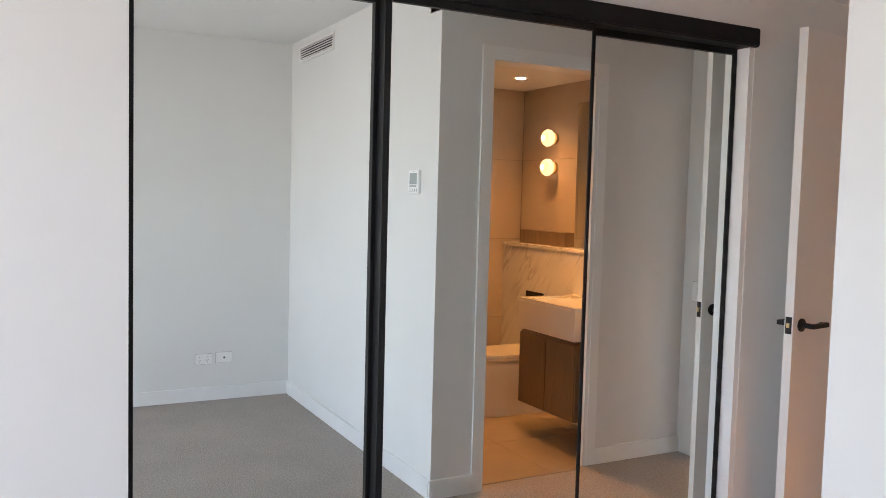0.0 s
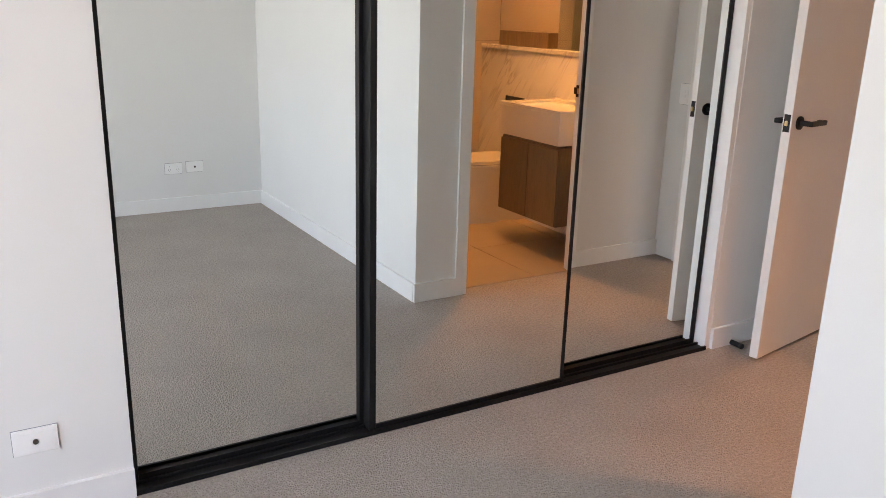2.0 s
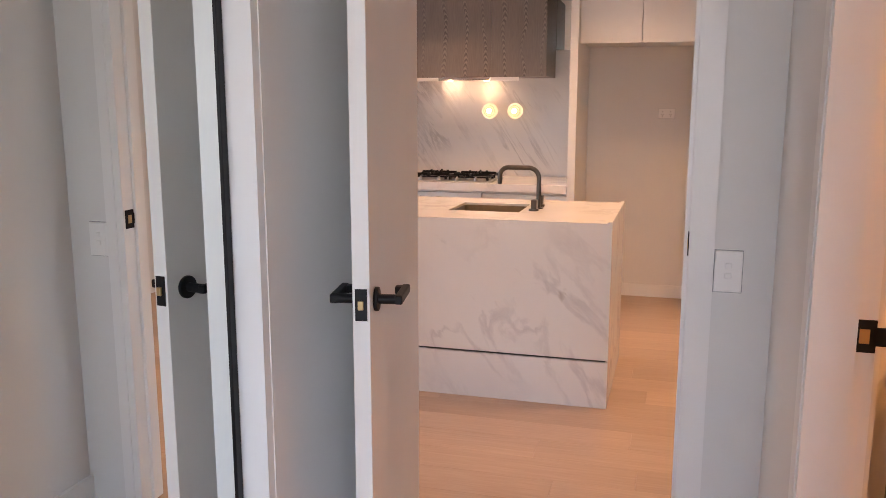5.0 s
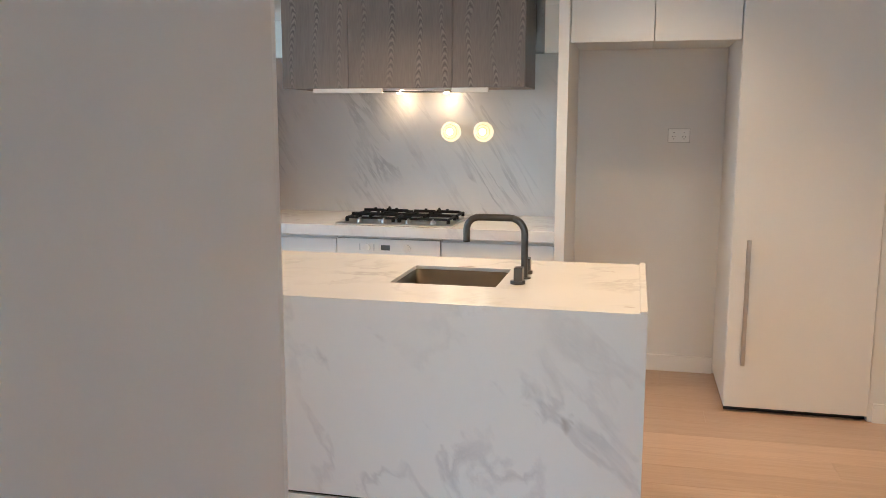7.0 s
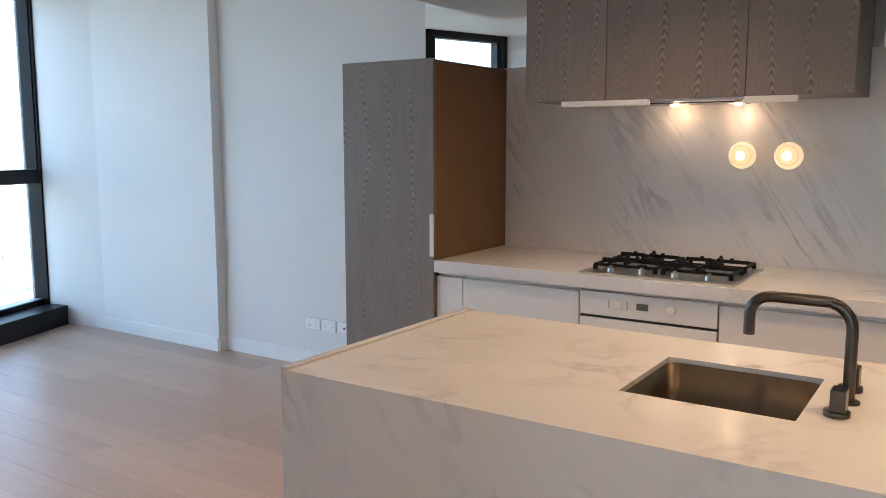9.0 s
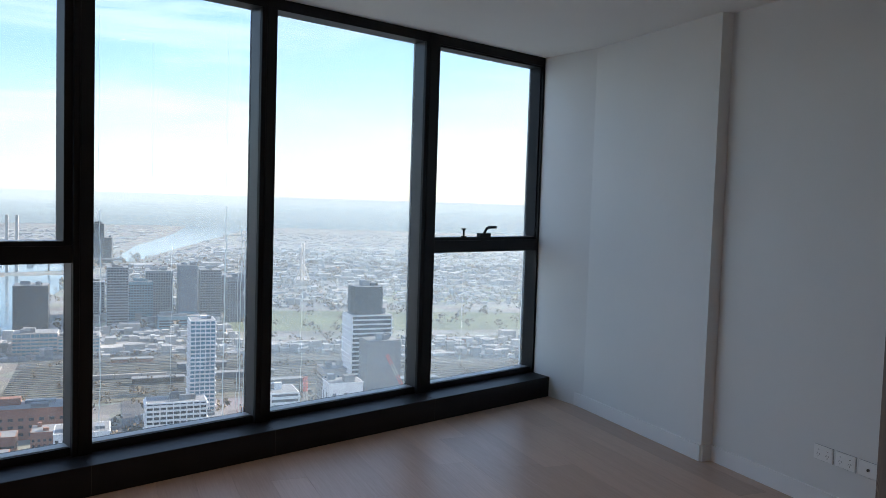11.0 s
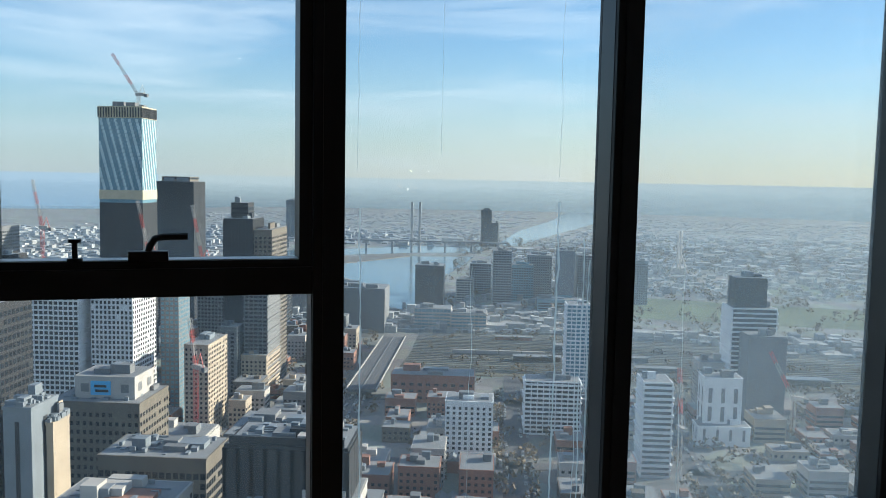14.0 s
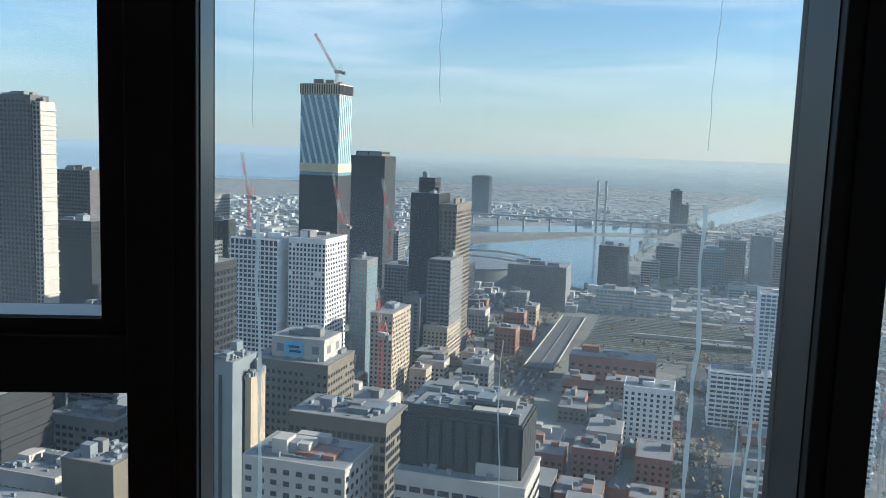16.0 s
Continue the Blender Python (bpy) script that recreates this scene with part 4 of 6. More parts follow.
for y in (1.12, 1.555):
    part("bracket", bx(CX - 0.02, CX + 0.018, y - 0.008, y + 0.008, 0.660, 0.676), M_PLASTIC, dr)

HX0, HX1, HY0, HY1 = 6.80, 7.31, 0.99, 1.64
hob = thing("gas_hob", (7.05, 1.31, 0.9), "stainless steel gas hob with black cast iron trivets", "hob")
b = bx(HX0, HX1, HY0, HY1, 0.9005, 0.909, bevel=0.003)
part("tray", b, M_STEEL, hob)
burners = [(6.98, 1.18, 0.034), (7.20, 1.17, 0.045), (6.97, 1.42, 0.028), (7.20, 1.44, 0.05)]
for x, y, r in burners:
    bn = part("burner", cyl(bmesh.new(), (x, y, 0.909), r, 0.014, "z", 24, bevel=0.002), M_STEEL, hob, "", True)
    part("cap", cyl(bmesh.new(), (x, y, 0.923), r * 0.82, 0.007, "z", 24, bevel=0.002), M_IRON, bn, "", True)
for y0, y1 in ((1.02, 1.31), (1.33, 1.61)):
    for x in (6.98, 7.20):
        tv = part("trivet", bx(x - 0.088, x + 0.088, y0, y0 + 0.013, 0.924, 0.936, bevel=0.003), M_IRON, hob, "black cast iron trivet")
        part("bar", bx(x - 0.088, x + 0.088, y1 - 0.013, y1, 0.924, 0.936, bevel=0.003), M_IRON, tv)
        part("bar", bx(x - 0.088, x - 0.075, y0 + 0.013, y1 - 0.013, 0.924, 0.936, bevel=0.003), M_IRON, tv)
        part("bar", bx(x + 0.075, x + 0.088, y0 + 0.013, y1 - 0.013, 0.924, 0.936, bevel=0.003), M_IRON, tv)
        yc = (y0 + y1) / 2
        for a in (0, 90, 180, 270):
            f = box(bmesh.new(), 0.022, 0.086 if a in (0, 180) else 0.135, -0.006, 0.006, 0.934, 0.950, bevel=0.003)
            box(f, 0.056, 0.072, -0.005, 0.005, 0.948, 0.957, bevel=0.002)
            part("finger", turned(f, pose(x, yc, 0, 0, 0, a)), M_IRON, tv)
        for fx in (x - 0.082, x + 0.082):
            for fy in (y0 + 0.007, y1 - 0.007):
                part("foot", bx(fx - 0.008, fx + 0.008, fy - 0.008, fy + 0.008, 0.909, 0.930), M_IRON, tv)
for k in range(4):
    y = 1.10 + 0.137 * k
    kn = part("knob", cyl(bmesh.new(), (6.845, y, 0.909), 0.017, 0.020, "z", 20, 0.014, bevel=0.002), M_STEEL, hob, "", True)
    part("grip", bx(6.833, 6.857, y - 0.004, y + 0.004, 0.929, 0.937, bevel=0.001), M_STEEL, kn)

# tall veneered unit
tall = thing("tall_cabinet", (7.1, 2.64, 0), "tall grey-brown oak veneer cabinet with a bronze inner side", "cabinet")
tb = part("body", bx(CX + 0.022, KW - 0.002, 2.377, 2.915, 0.06, 1.838), M_BRONZE, tall, "bronze-brown laminate carcass")
part("front", bx(CX, CX + 0.02, 2.374, 2.918, 0.06, 1.842, bevel=0.001), M_VENEER, tall, "grey-brown oak veneer front")
part("side", bx(CX + 0.02, KW - 0.002, 2.915, 2.918, 0.06, 1.842), M_VENEER, tall)
part("kick", bx(CX + 0.05, CX + 0.07, 2.38, 2.91, 0, 0.06), M_SLOT, tall)
part("finger_pull", bx(CX - 0.006, CX + 0.004, 2.372, 2.392, 0.917, 1.118, bevel=0.001), M_CAB, tall, "white metal finger pull")


def upper(y0, y1, grip0, grip1, label):
    u = thing("wall_cabinet", (7.25, (y0 + y1) / 2, 1.64), label, "cabinet", "wall cabinets")
    bd = part("body", bx(7.045, KW - 0.022, y0 + 0.001, y1 - 0.001, 1.642, BULK_H - 0.004), M_VENEER, u)
    part("door", bx(7.02, 7.042, y0 + 0.0015, y1 - 0.0015, 1.638, BULK_H - 0.01, bevel=0.001), M_VENEER, bd)
    if grip1 > grip0:
        part("finger_pull", bx(7.012, 7.042, grip0, grip1, 1.612, 1.637, bevel=0.001), M_CAB, bd, "white metal finger pull")


upper(1.628, 2.022, 1.628, 1.835, "grey-brown oak wall cabinet beside the rangehood")
upper(1.036, 1.628, 1.432, 1.628, "grey-brown oak wall cabinet over the rangehood")
upper(0.640, 1.036, 0.838, 1.036, "grey-brown oak wall cabinet at the fridge end")
rh = thing("rangehood", (7.25, 1.33, 1.63), "slim stainless undermount rangehood with two lit lamps", "rangehood")
part("body", bx(7.05, 7.40, 1.05, 1.61, 1.628, 1.641), M_STEEL, rh)
part("filter", bx(7.18, 7.38, 1.10, 1.56, 1.624, 1.628), M_GUN, rh)
for y in (1.43, 1.145):
    part("lamp", cyl(bmesh.new(), (7.36, y, 1.619), 0.016, 0.005, "z", 20), M_LAMPFACE, rh, "lit warm lamp", True)
    lamp("rangehood_lamp_light", "POINT", (7.392, y, 1.575), 0.042, WARM2, 0.008)
part("switch", bx(7.05, 7.075, 1.055, 1.082, 1.618, 1.629), M_BRASS, rh)
for y in (1.127, 0.931):
    sconce(KW - 0.02, y, 1.397, M_GLOBEK, 0.058, "ribbed glass globe wall lamp lit on the marble splashback", 0.085)

# fridge niche and pantry
nch = thing("fridge_niche_panel", (7.1, 0.415, 0), "white tall side panel of the empty fridge niche", "panel")
part("panel", bx(CX, KW - 0.002, 0.392, 0.444, 0, BULK_H - 0.002, bevel=0.001), M_CAB, nch)
for y0, y1 in ((-0.013, 0.390), (-0.42, -0.015)):
    u = thing("overhead_cabinet", (7.1, (y0 + y1) / 2, 1.85), "white overhead cabinet above the fridge niche", "cabinet", "overhead cabinets")
    bd = part("body", bx(6.872, KW - 0.002, y0, y1, 1.862, BULK_H - 0.004), M_CAB, u)
    part("door", bx(6.85, 6.870, y0 + 0.0015, y1 - 0.0015, 1.845, BULK_H - 0.008, bevel=0.001), M_CAB, bd)
pan = thing("pantry_cabinet", (7.1, -0.76, 0), "tall white pantry cabinet with a long bar handle", "cabinet")
pb = part("body", bx(6.852, KW - 0.002, -1.098, -0.424, 0.03, BULK_H - 0.004), M_CAB, pan)
part("kick", bx(6.87, 6.89, -1.095, -0.43, 0, 0.03), M_SLOT, pan)
pd = part("door", bx(6.83, 6.850, -1.096, -0.426, 0.028, BULK_H - 0.008, bevel=0.0015), M_CAB, pan)
part("handle", bx(6.800, 6.812, -0.512, -0.492, 0.25, 0.885, bevel=0.002), M_STEEL, pd, "brushed steel bar handle")
for z in (0.32, 0.81):
    part("bracket", bx(6.812, 6.83, -0.508, -0.496, z - 0.008, z + 0.008), M_STEEL, pd)
gpo(facing(KW, -0.18, 1.38, 90), True, "white double power outlet in the fridge niche")

for k, y in enumerate((3.80, 3.665)):
    gpo(facing(KW, y, 0.285, 90), True, "white double power outlet above the living room skirting")
plate_thing("antenna_outlet", facing(KW, 3.53, 0.285, 90), 0.117, 0.074, "white antenna outlet above the living room skirting", "outlet", (), (0, 0))

for x, y in ((6.10, 1.30), (6.26, 1.29)):
    downlight(x, y, LIV_H, "round recessed downlight in the kitchen ceiling", 3.2, WARM2)
# hall downlights are added out of view at assumed places
for x, y, watts in ((5.3, -0.9, 8.5), (4.3, 0.6, 4.2), (6.1, 0.0, 5.2)):
    downlight(x, y, LIV_H, "unseen round downlight added in the hall ceiling", watts, WARM2)
downlight(5.6, 3.9, LIV_H, "round recessed downlight in the living room ceiling", 4.5)
downlight(4.2, 3.6, LIV_H, "round recessed downlight in the living room ceiling", 4.5)

# ---- living room window ----
win = new("window_1")
win.matrix_basis = WM
tagged(win, "wide black-framed window wall with fixed and awning panes", "window", kind="structure")


def wpart(name, b, material, parent=win, label="", smooth=False):
    return part(name, turned(b, WM), material, parent, label, smooth)


O0, O1, GL = -0.026, 0.112, 0.088
MULL = ((-3.48, -3.385), (-2.448, -2.348), (-1.405, -1.303), (-0.13, -0.002), (1.105, 1.17))
for s0, s1 in MULL:
    b = bx(s0, s1, O0, O1, 0.0, LIV_H, bevel=0.003)
    m_ = wpart("mullion", b, M_FRAME)
    if s1 < 1.1:
        # faces added on both sides, painted lighter as if skylit
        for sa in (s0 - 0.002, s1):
            wpart("side_face", bx(sa, sa + 0.002, O0 + 0.02, GL - 0.002, 0.197, 2.585), M_SKYLIT_SIDE, m_)
        wpart("cover_strip", bx(s0 + 0.03, s1 - 0.03, O0 - 0.006, O0, 0.155, LIV_H), M_FRAME, m_)
wpart("head", bx(-3.48, 1.17, O0, O1, 2.585, LIV_H), M_FRAME)
wpart("bottom_rail", bx(-3.48, 1.17, O0 + 0.03, O1, 0.12, 0.197), M_FRAME)
sill = wpart("sill_box", bx(-3.48, 1.136, -0.212, O0 + 0.03, 0.0, 0.155, bevel=0.004), M_FRAME, win, "black boxed sill along the floor")
for s in (-3.43, -2.42, -1.38, -0.125):
    wpart("joint", bx(s - 0.001, s + 0.001, -0.213, -0.02, 0.01, 0.1562), M_SLOT, sill)
# strips added on the bottom rail, pale with painted sky reflection
for s0, s1 in ((-3.385, -2.45), (-2.346, -1.407), (-1.301, -0.132), (0.0, 1.103)):
    wpart("glazing_bead", bx(s0, s1, O0 + 0.05, GL - 0.001, 0.197, 0.200), M_SKY_SHEEN)
BAYS = ((-3.385, -2.448), (-2.348, -1.405), (-1.303, -0.13), (-0.002, 1.105))
for k, (s0, s1) in enumerate(BAYS):
    if k in (0, 3):
        wpart("transom", bx(s0, s1, O0 + 0.004, O1, 1.137, 1.222, bevel=0.002), M_FRAME)
        f = 0.040 if k == 0 else 0.012
        z1 = 1.222
        b = bx(s0, s0 + f, O0 + 0.02, 0.108, z1, 2.585)
        box(b, s1 - f, s1, O0 + 0.02, 0.108, z1, 2.585)
        box(b, s0 + f, s1 - f, O0 + 0.02, 0.108, z1, z1 + 0.022)
        box(b, s0 + f, s1 - f, O0 + 0.02, 0.108, 2.572, 2.585)
        sash = wpart("awning_sash", b, M_FRAME)
        # same painted sky reflection on top of the sash rail
        wpart("glazing_bead", bx(s0 + f, s1 - f, O0 + 0.03, GL - 0.001, z1 + 0.022, z1 + 0.025), M_SKY_SHEEN, sash)
        gp = wpart("pane", bx(s0 + f, s1 - f, GL, GL + 0.006, z1 + 0.022, 2.572), M_GLASS if k == 0 else M_VEILED, sash)
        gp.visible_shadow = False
        gp = wpart("pane", bx(s0, s1, GL, GL + 0.006, 0.197, 1.137), M_GLASS if k == 0 else M_VEILED)
        gp.visible_shadow = False
        c = s0 + 0.468 if k == 0 else s0 + 0.532
        hy = O0 + 0.03
        b = bx(c - 0.073, c + 0.04, hy - 0.03, hy + 0.012, z1 + 0.0225, z1 + 0.053, bevel=0.003)
        hd = wpart("handle", b, M_BLACK, sash, "black winding lever handle")
        b = pipe(bmesh.new(), [(c - 0.02, hy - 0.01, z1 + 0.04), (c - 0.012, hy - 0.02, z1 + 0.068), (c + 0.002, hy - 0.022, z1 + 0.090), (c + 0.026, hy - 0.024, z1 + 0.096), (c + 0.096, hy - 0.026, z1 + 0.097)], 0.0105, 8)
        wpart("lever", b, M_BLACK, hd, "", True)
        b = cyl(bmesh.new(), (c - 0.219, hy, z1 + 0.022), 0.008, 0.06, "z", 12)
        cyl(b, (c - 0.219, hy, z1 + 0.078), 0.018, 0.010, "z", 14)
        cyl(b, (c - 0.219, hy, z1 + 0.022), 0.022, 0.010, "z", 14)
        wpart("stay_knob", b, M_BLACK, sash, "", True)
    else:
        gp = wpart("pane", bx(s0, s1, GL, GL + 0.006, 0.197, 2.585), M_HAZY if k == 1 else M_VEILED)
        gp.visible_shadow = False

# dried run marks on the big fixed pane
srng = random.Random(3)
for s0, z1, z0, wid in ((-2.275, 1.40, 0.2, 0.006), (-2.285, 2.4, 1.5, 0.002), (-1.999, 2.3, 1.55, 0.0015), (-1.555, 1.43, 0.2, 0.008), (-1.555, 2.45, 1.5, 0.002), (-1.45, 1.30, 0.2, 0.006), (-1.425, 1.22, 0.2, 0.007), (-1.47, 1.12, 0.2, 0.003), (-1.88, 1.2, 0.3, 0.002), (-1.02, 1.2, 0.25, 0.002), (0.4, 1.0, 0.3, 0.002)):
    b, last = bmesh.new(), None
    n = int((z1 - z0) / 0.03)
    u = s0
    for k in range(n + 1):
        u += srng.uniform(-0.003, 0.003) + (s0 - u) * 0.2
        hw = wid * srng.uniform(0.25, 0.65)
        pair = [b.verts.new((u - hw, GL - 0.001, z1 - k * 0.03)), b.verts.new((u + hw, GL - 0.001, z1 - k * 0.03))]
        if last:
            b.faces.new((last[0], last[1], pair[1], pair[0]))
        last = pair
    rm = wpart("run_mark", b, M_STREAK, win, "whitish dried water run on the glass")
    rm.visible_shadow = False

bwin = new("window_2")
tagged(bwin, "wide bedroom window in a black frame", "window", kind="structure")
b = bmesh.new()
for y in (-2.45, -1.13, 0.19):
    box(b, -2.23, -2.17, y, y + 0.06, 0.3, 2.45)
box(b, -2.23, -2.17, -2.39, 0.19, 0.3, 0.36)
box(b, -2.23, -2.17, -2.39, 0.19, 2.39, 2.45)
part("frame", b, M_FRAME, bwin)

# ---- the city outside, far below ----
GZ = -165.0
crng = random.Random(11)


def city_mat(name, color, rough=0.7, var=0.12, scale=0.15, rand=0.0, metal=0.0, island=False):
    m = paint(name, color, rough, metal, var=var, scale=scale, rand=rand, spec=0.4)
    if island:
        n, l, p = nodes_of(m)
        old = p.inputs["Base Color"].links[0].from_socket
        geo = n.new("ShaderNodeNewGeometry")
        ramp = n.new("ShaderNodeValToRGB")
        ramp.color_ramp.elements[0].color = (0.45, 0.5, 0.58, 1)
        ramp.color_ramp.elements[1].color = (1.3, 1.28, 1.25, 1)
        e = ramp.color_ramp.elements.new(0.55)
        e.color = (0.85, 0.82, 0.80, 1)
        v = n.new("ShaderNodeMix")
        v.data_type, v.blend_type = "RGBA", "MULTIPLY"
        v.inputs["Factor"].default_value = 1
        l.new(geo.outputs["Random Per Island"], ramp.inputs["Fac"])
        l.new(old, v.inputs["A"])
        l.new(ramp.outputs["Color"], v.inputs["B"])
        l.new(v.outputs["Result"], p.inputs["Base Color"])
    return m


C_WHITE = city_mat("pale_render", (0.42, 0.39, 0.355))
C_BRIGHT = city_mat("bright_white_render", (0.74, 0.74, 0.74))
C_BEIGE = city_mat("beige_render", (0.38, 0.31, 0.23))
C_GREY = city_mat("grey_concrete", (0.17, 0.172, 0.175))
C_DARK = city_mat("dark_cladding", (0.024, 0.025, 0.028), 0.65)
C_BROWN = city_mat("brown_stone", (0.15, 0.128, 0.10))
C_BRICK = city_mat("red_brick", (0.26, 0.13, 0.09))
C_GLASS = city_mat("facade_glass", (0.018, 0.023, 0.03), 0.14)
C_BLUE = city_mat("blue_facade_glass", (0.15, 0.26, 0.32), 0.15)
C_PALEGLASS = city_mat("pale_blue_glass", (0.50, 0.62, 0.64), 0.3)
C_ROOF = city_mat("grey_roof", (0.22, 0.225, 0.23))
C_SMOKE = city_mat("smoke_grey_cladding", (0.10, 0.095, 0.10), 0.6)
C_STEEL = city_mat("pale_metal_roof", (0.19, 0.21, 0.23), 0.45)
C_SLATE = city_mat("slate_cladding", (0.13, 0.15, 0.18), 0.4)
C_SIGN = city_mat("sky_blue_sign", (0.10, 0.42, 0.72), 0.4)
C_RED = city_mat("crane_red", (0.50, 0.10, 0.08), 0.5)
C_ROAD = city_mat("asphalt", (0.10, 0.10, 0.105), 0.85)
C_WATER = city_mat("river_water", (0.10, 0.16, 0.20), 0.12, var=0.1, scale=0.01)
C_GRASS = city_mat("park_grass", (0.105, 0.13, 0.065), 0.9, scale=0.02, var=0.3)
C_RAIL = city_mat("railway_ballast", (0.10, 0.095, 0.075), 0.95, scale=0.03, var=0.45)
C_TREE = city_mat("winter_foliage", (0.19, 0.15, 0.10), 0.9, island=True)
C_TOWN = city_mat("suburb_roofs", (0.35, 0.36, 0.36), 0.8, island=True)
C_GOLD = city_mat("raw_concrete_floor", (0.56, 0.48, 0.33))


def ground_mat():
    m = paint("city_ground", (0.19, 0.195, 0.175), 0.95, var=0.35, scale=0.02, spec=0.2)
    n, l, p = nodes_of(m)
    co = n.new("ShaderNodeTexCoord")
    a = n.new("ShaderNodeTexVoronoi")
    a.inputs["Scale"].default_value = 0.03
    l.new(co.outputs["Object"], a.inputs["Vector"])
    old = p.inputs["Base Color"].links[0].from_socket
    v = n.new("ShaderNodeMix")
    v.data_type, v.blend_type = "RGBA", "MIX"
    v.inputs["Factor"].default_value = 0.35
    hs = n.new("ShaderNodeHueSaturation")
    hs.inputs["Saturation"].default_value, hs.inputs["Value"].default_value = 0.25, 0.35
    l.new(a.outputs["Color"], hs.inputs["Color"])
    l.new(old, v.inputs["A"])
    l.new(hs.outputs["Color"], v.inputs["B"])
    l.new(v.outputs["Result"], p.inputs["Base Color"])
    return m


def pydata(name, verts, faces, material, parent=None, label="", stuff=False):
    me = bpy.data.meshes.new(name)
    me.from_pydata(verts, [], faces)
    me.materials.append(material)
    ob = new(name, me)
    if parent is not None:
        ob.parent = parent
        ob.matrix_parent_inverse = basis(parent).inverted()
    if stuff:
        tagged(ob, label, kind="stuff")
    return ob


def add_box(V, F, x0, x1, y0, y1, z0, z1):
    k = len(V)
    V += [(x, y, z) for x in (x0, x1) for y in (y0, y1) for z in (z0, z1)]
    F += [(k + a, k + b, k + c, k + d) for a, b, c, d in ((0, 1, 3, 2), (4, 6, 7, 5), (0, 4, 5, 1), (2, 3, 7, 6), (0, 2, 6, 4), (1, 5, 7, 3))]


bm = bmesh.new()
ring = [bm.verts.new((4950 * math.cos(2 * math.pi * k / 64), 4950 * math.sin(2 * math.pi * k / 64), GZ)) for k in range(64)]
bm.faces.new(ring)
structure("ground", bm, ground_mat(), "flat city ground reaching to the horizon")

def far_mat(name="glowing_hazed_plain", low=(0.20, 0.24, 0.255), high=(0.36, 0.41, 0.42), rim=(0.42, 0.465, 0.465)):
    """Glowing streaks of land with haze painted in, paler towards the horizon."""
    m = bpy.data.materials.new(name)
    m.use_nodes = True
    n, l, p = nodes_of(m)
    co = n.new("ShaderNodeTexCoord")
    sep = n.new("ShaderNodeSeparateXYZ")
    l.new(co.outputs["Object"], sep.inputs[0])
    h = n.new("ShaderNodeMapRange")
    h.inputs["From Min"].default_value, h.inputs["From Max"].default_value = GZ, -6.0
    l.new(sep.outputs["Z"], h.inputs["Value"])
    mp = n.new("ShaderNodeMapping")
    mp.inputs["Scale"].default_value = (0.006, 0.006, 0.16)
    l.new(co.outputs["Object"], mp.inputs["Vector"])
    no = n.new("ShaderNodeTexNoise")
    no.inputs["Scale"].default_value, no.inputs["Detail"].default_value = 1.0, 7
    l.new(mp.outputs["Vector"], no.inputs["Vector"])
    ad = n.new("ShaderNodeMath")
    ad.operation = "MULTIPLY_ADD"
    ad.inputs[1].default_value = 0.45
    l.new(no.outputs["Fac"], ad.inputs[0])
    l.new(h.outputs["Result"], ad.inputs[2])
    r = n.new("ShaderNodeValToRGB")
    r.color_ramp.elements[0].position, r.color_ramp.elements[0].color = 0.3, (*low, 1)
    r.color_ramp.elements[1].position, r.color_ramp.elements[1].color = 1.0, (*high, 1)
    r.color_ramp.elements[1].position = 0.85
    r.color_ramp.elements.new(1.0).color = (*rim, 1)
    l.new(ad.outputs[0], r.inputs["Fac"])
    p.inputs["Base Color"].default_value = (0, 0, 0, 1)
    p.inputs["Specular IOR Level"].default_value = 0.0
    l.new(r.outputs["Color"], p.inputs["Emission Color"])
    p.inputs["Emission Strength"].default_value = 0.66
    return m


# rim of the plain glowing with painted haze, far beyond the suburbs
V, F = [], []
for k in range(97):
    a = math.pi * 2 * k / 96
    for rr, z in ((4340, GZ + 0.5), (4960, -6.0)):
        V.append((rr * math.cos(a), rr * math.sin(a), z))
SEA = range(30, 54)
F = [(2 * k, 2 * k + 2, 2 * k + 3, 2 * k + 1) for k in range(96)]
tagged(pydata("backdrop", V, [f for k, f in enumerate(F) if k not in SEA], far_mat()), "glowing distant plain with painted blue-grey haze under the horizon", "backdrop", kind="structure")
tagged(pydata("backdrop_sea", V, [f for k, f in enumerate(F) if k in SEA], far_mat("glowing_hazed_sea", (0.24, 0.34, 0.44), (0.30, 0.39, 0.47), (0.36, 0.45, 0.53))), "glowing calm bay with painted pale blue haze under the horizon", "sea", kind="structure")


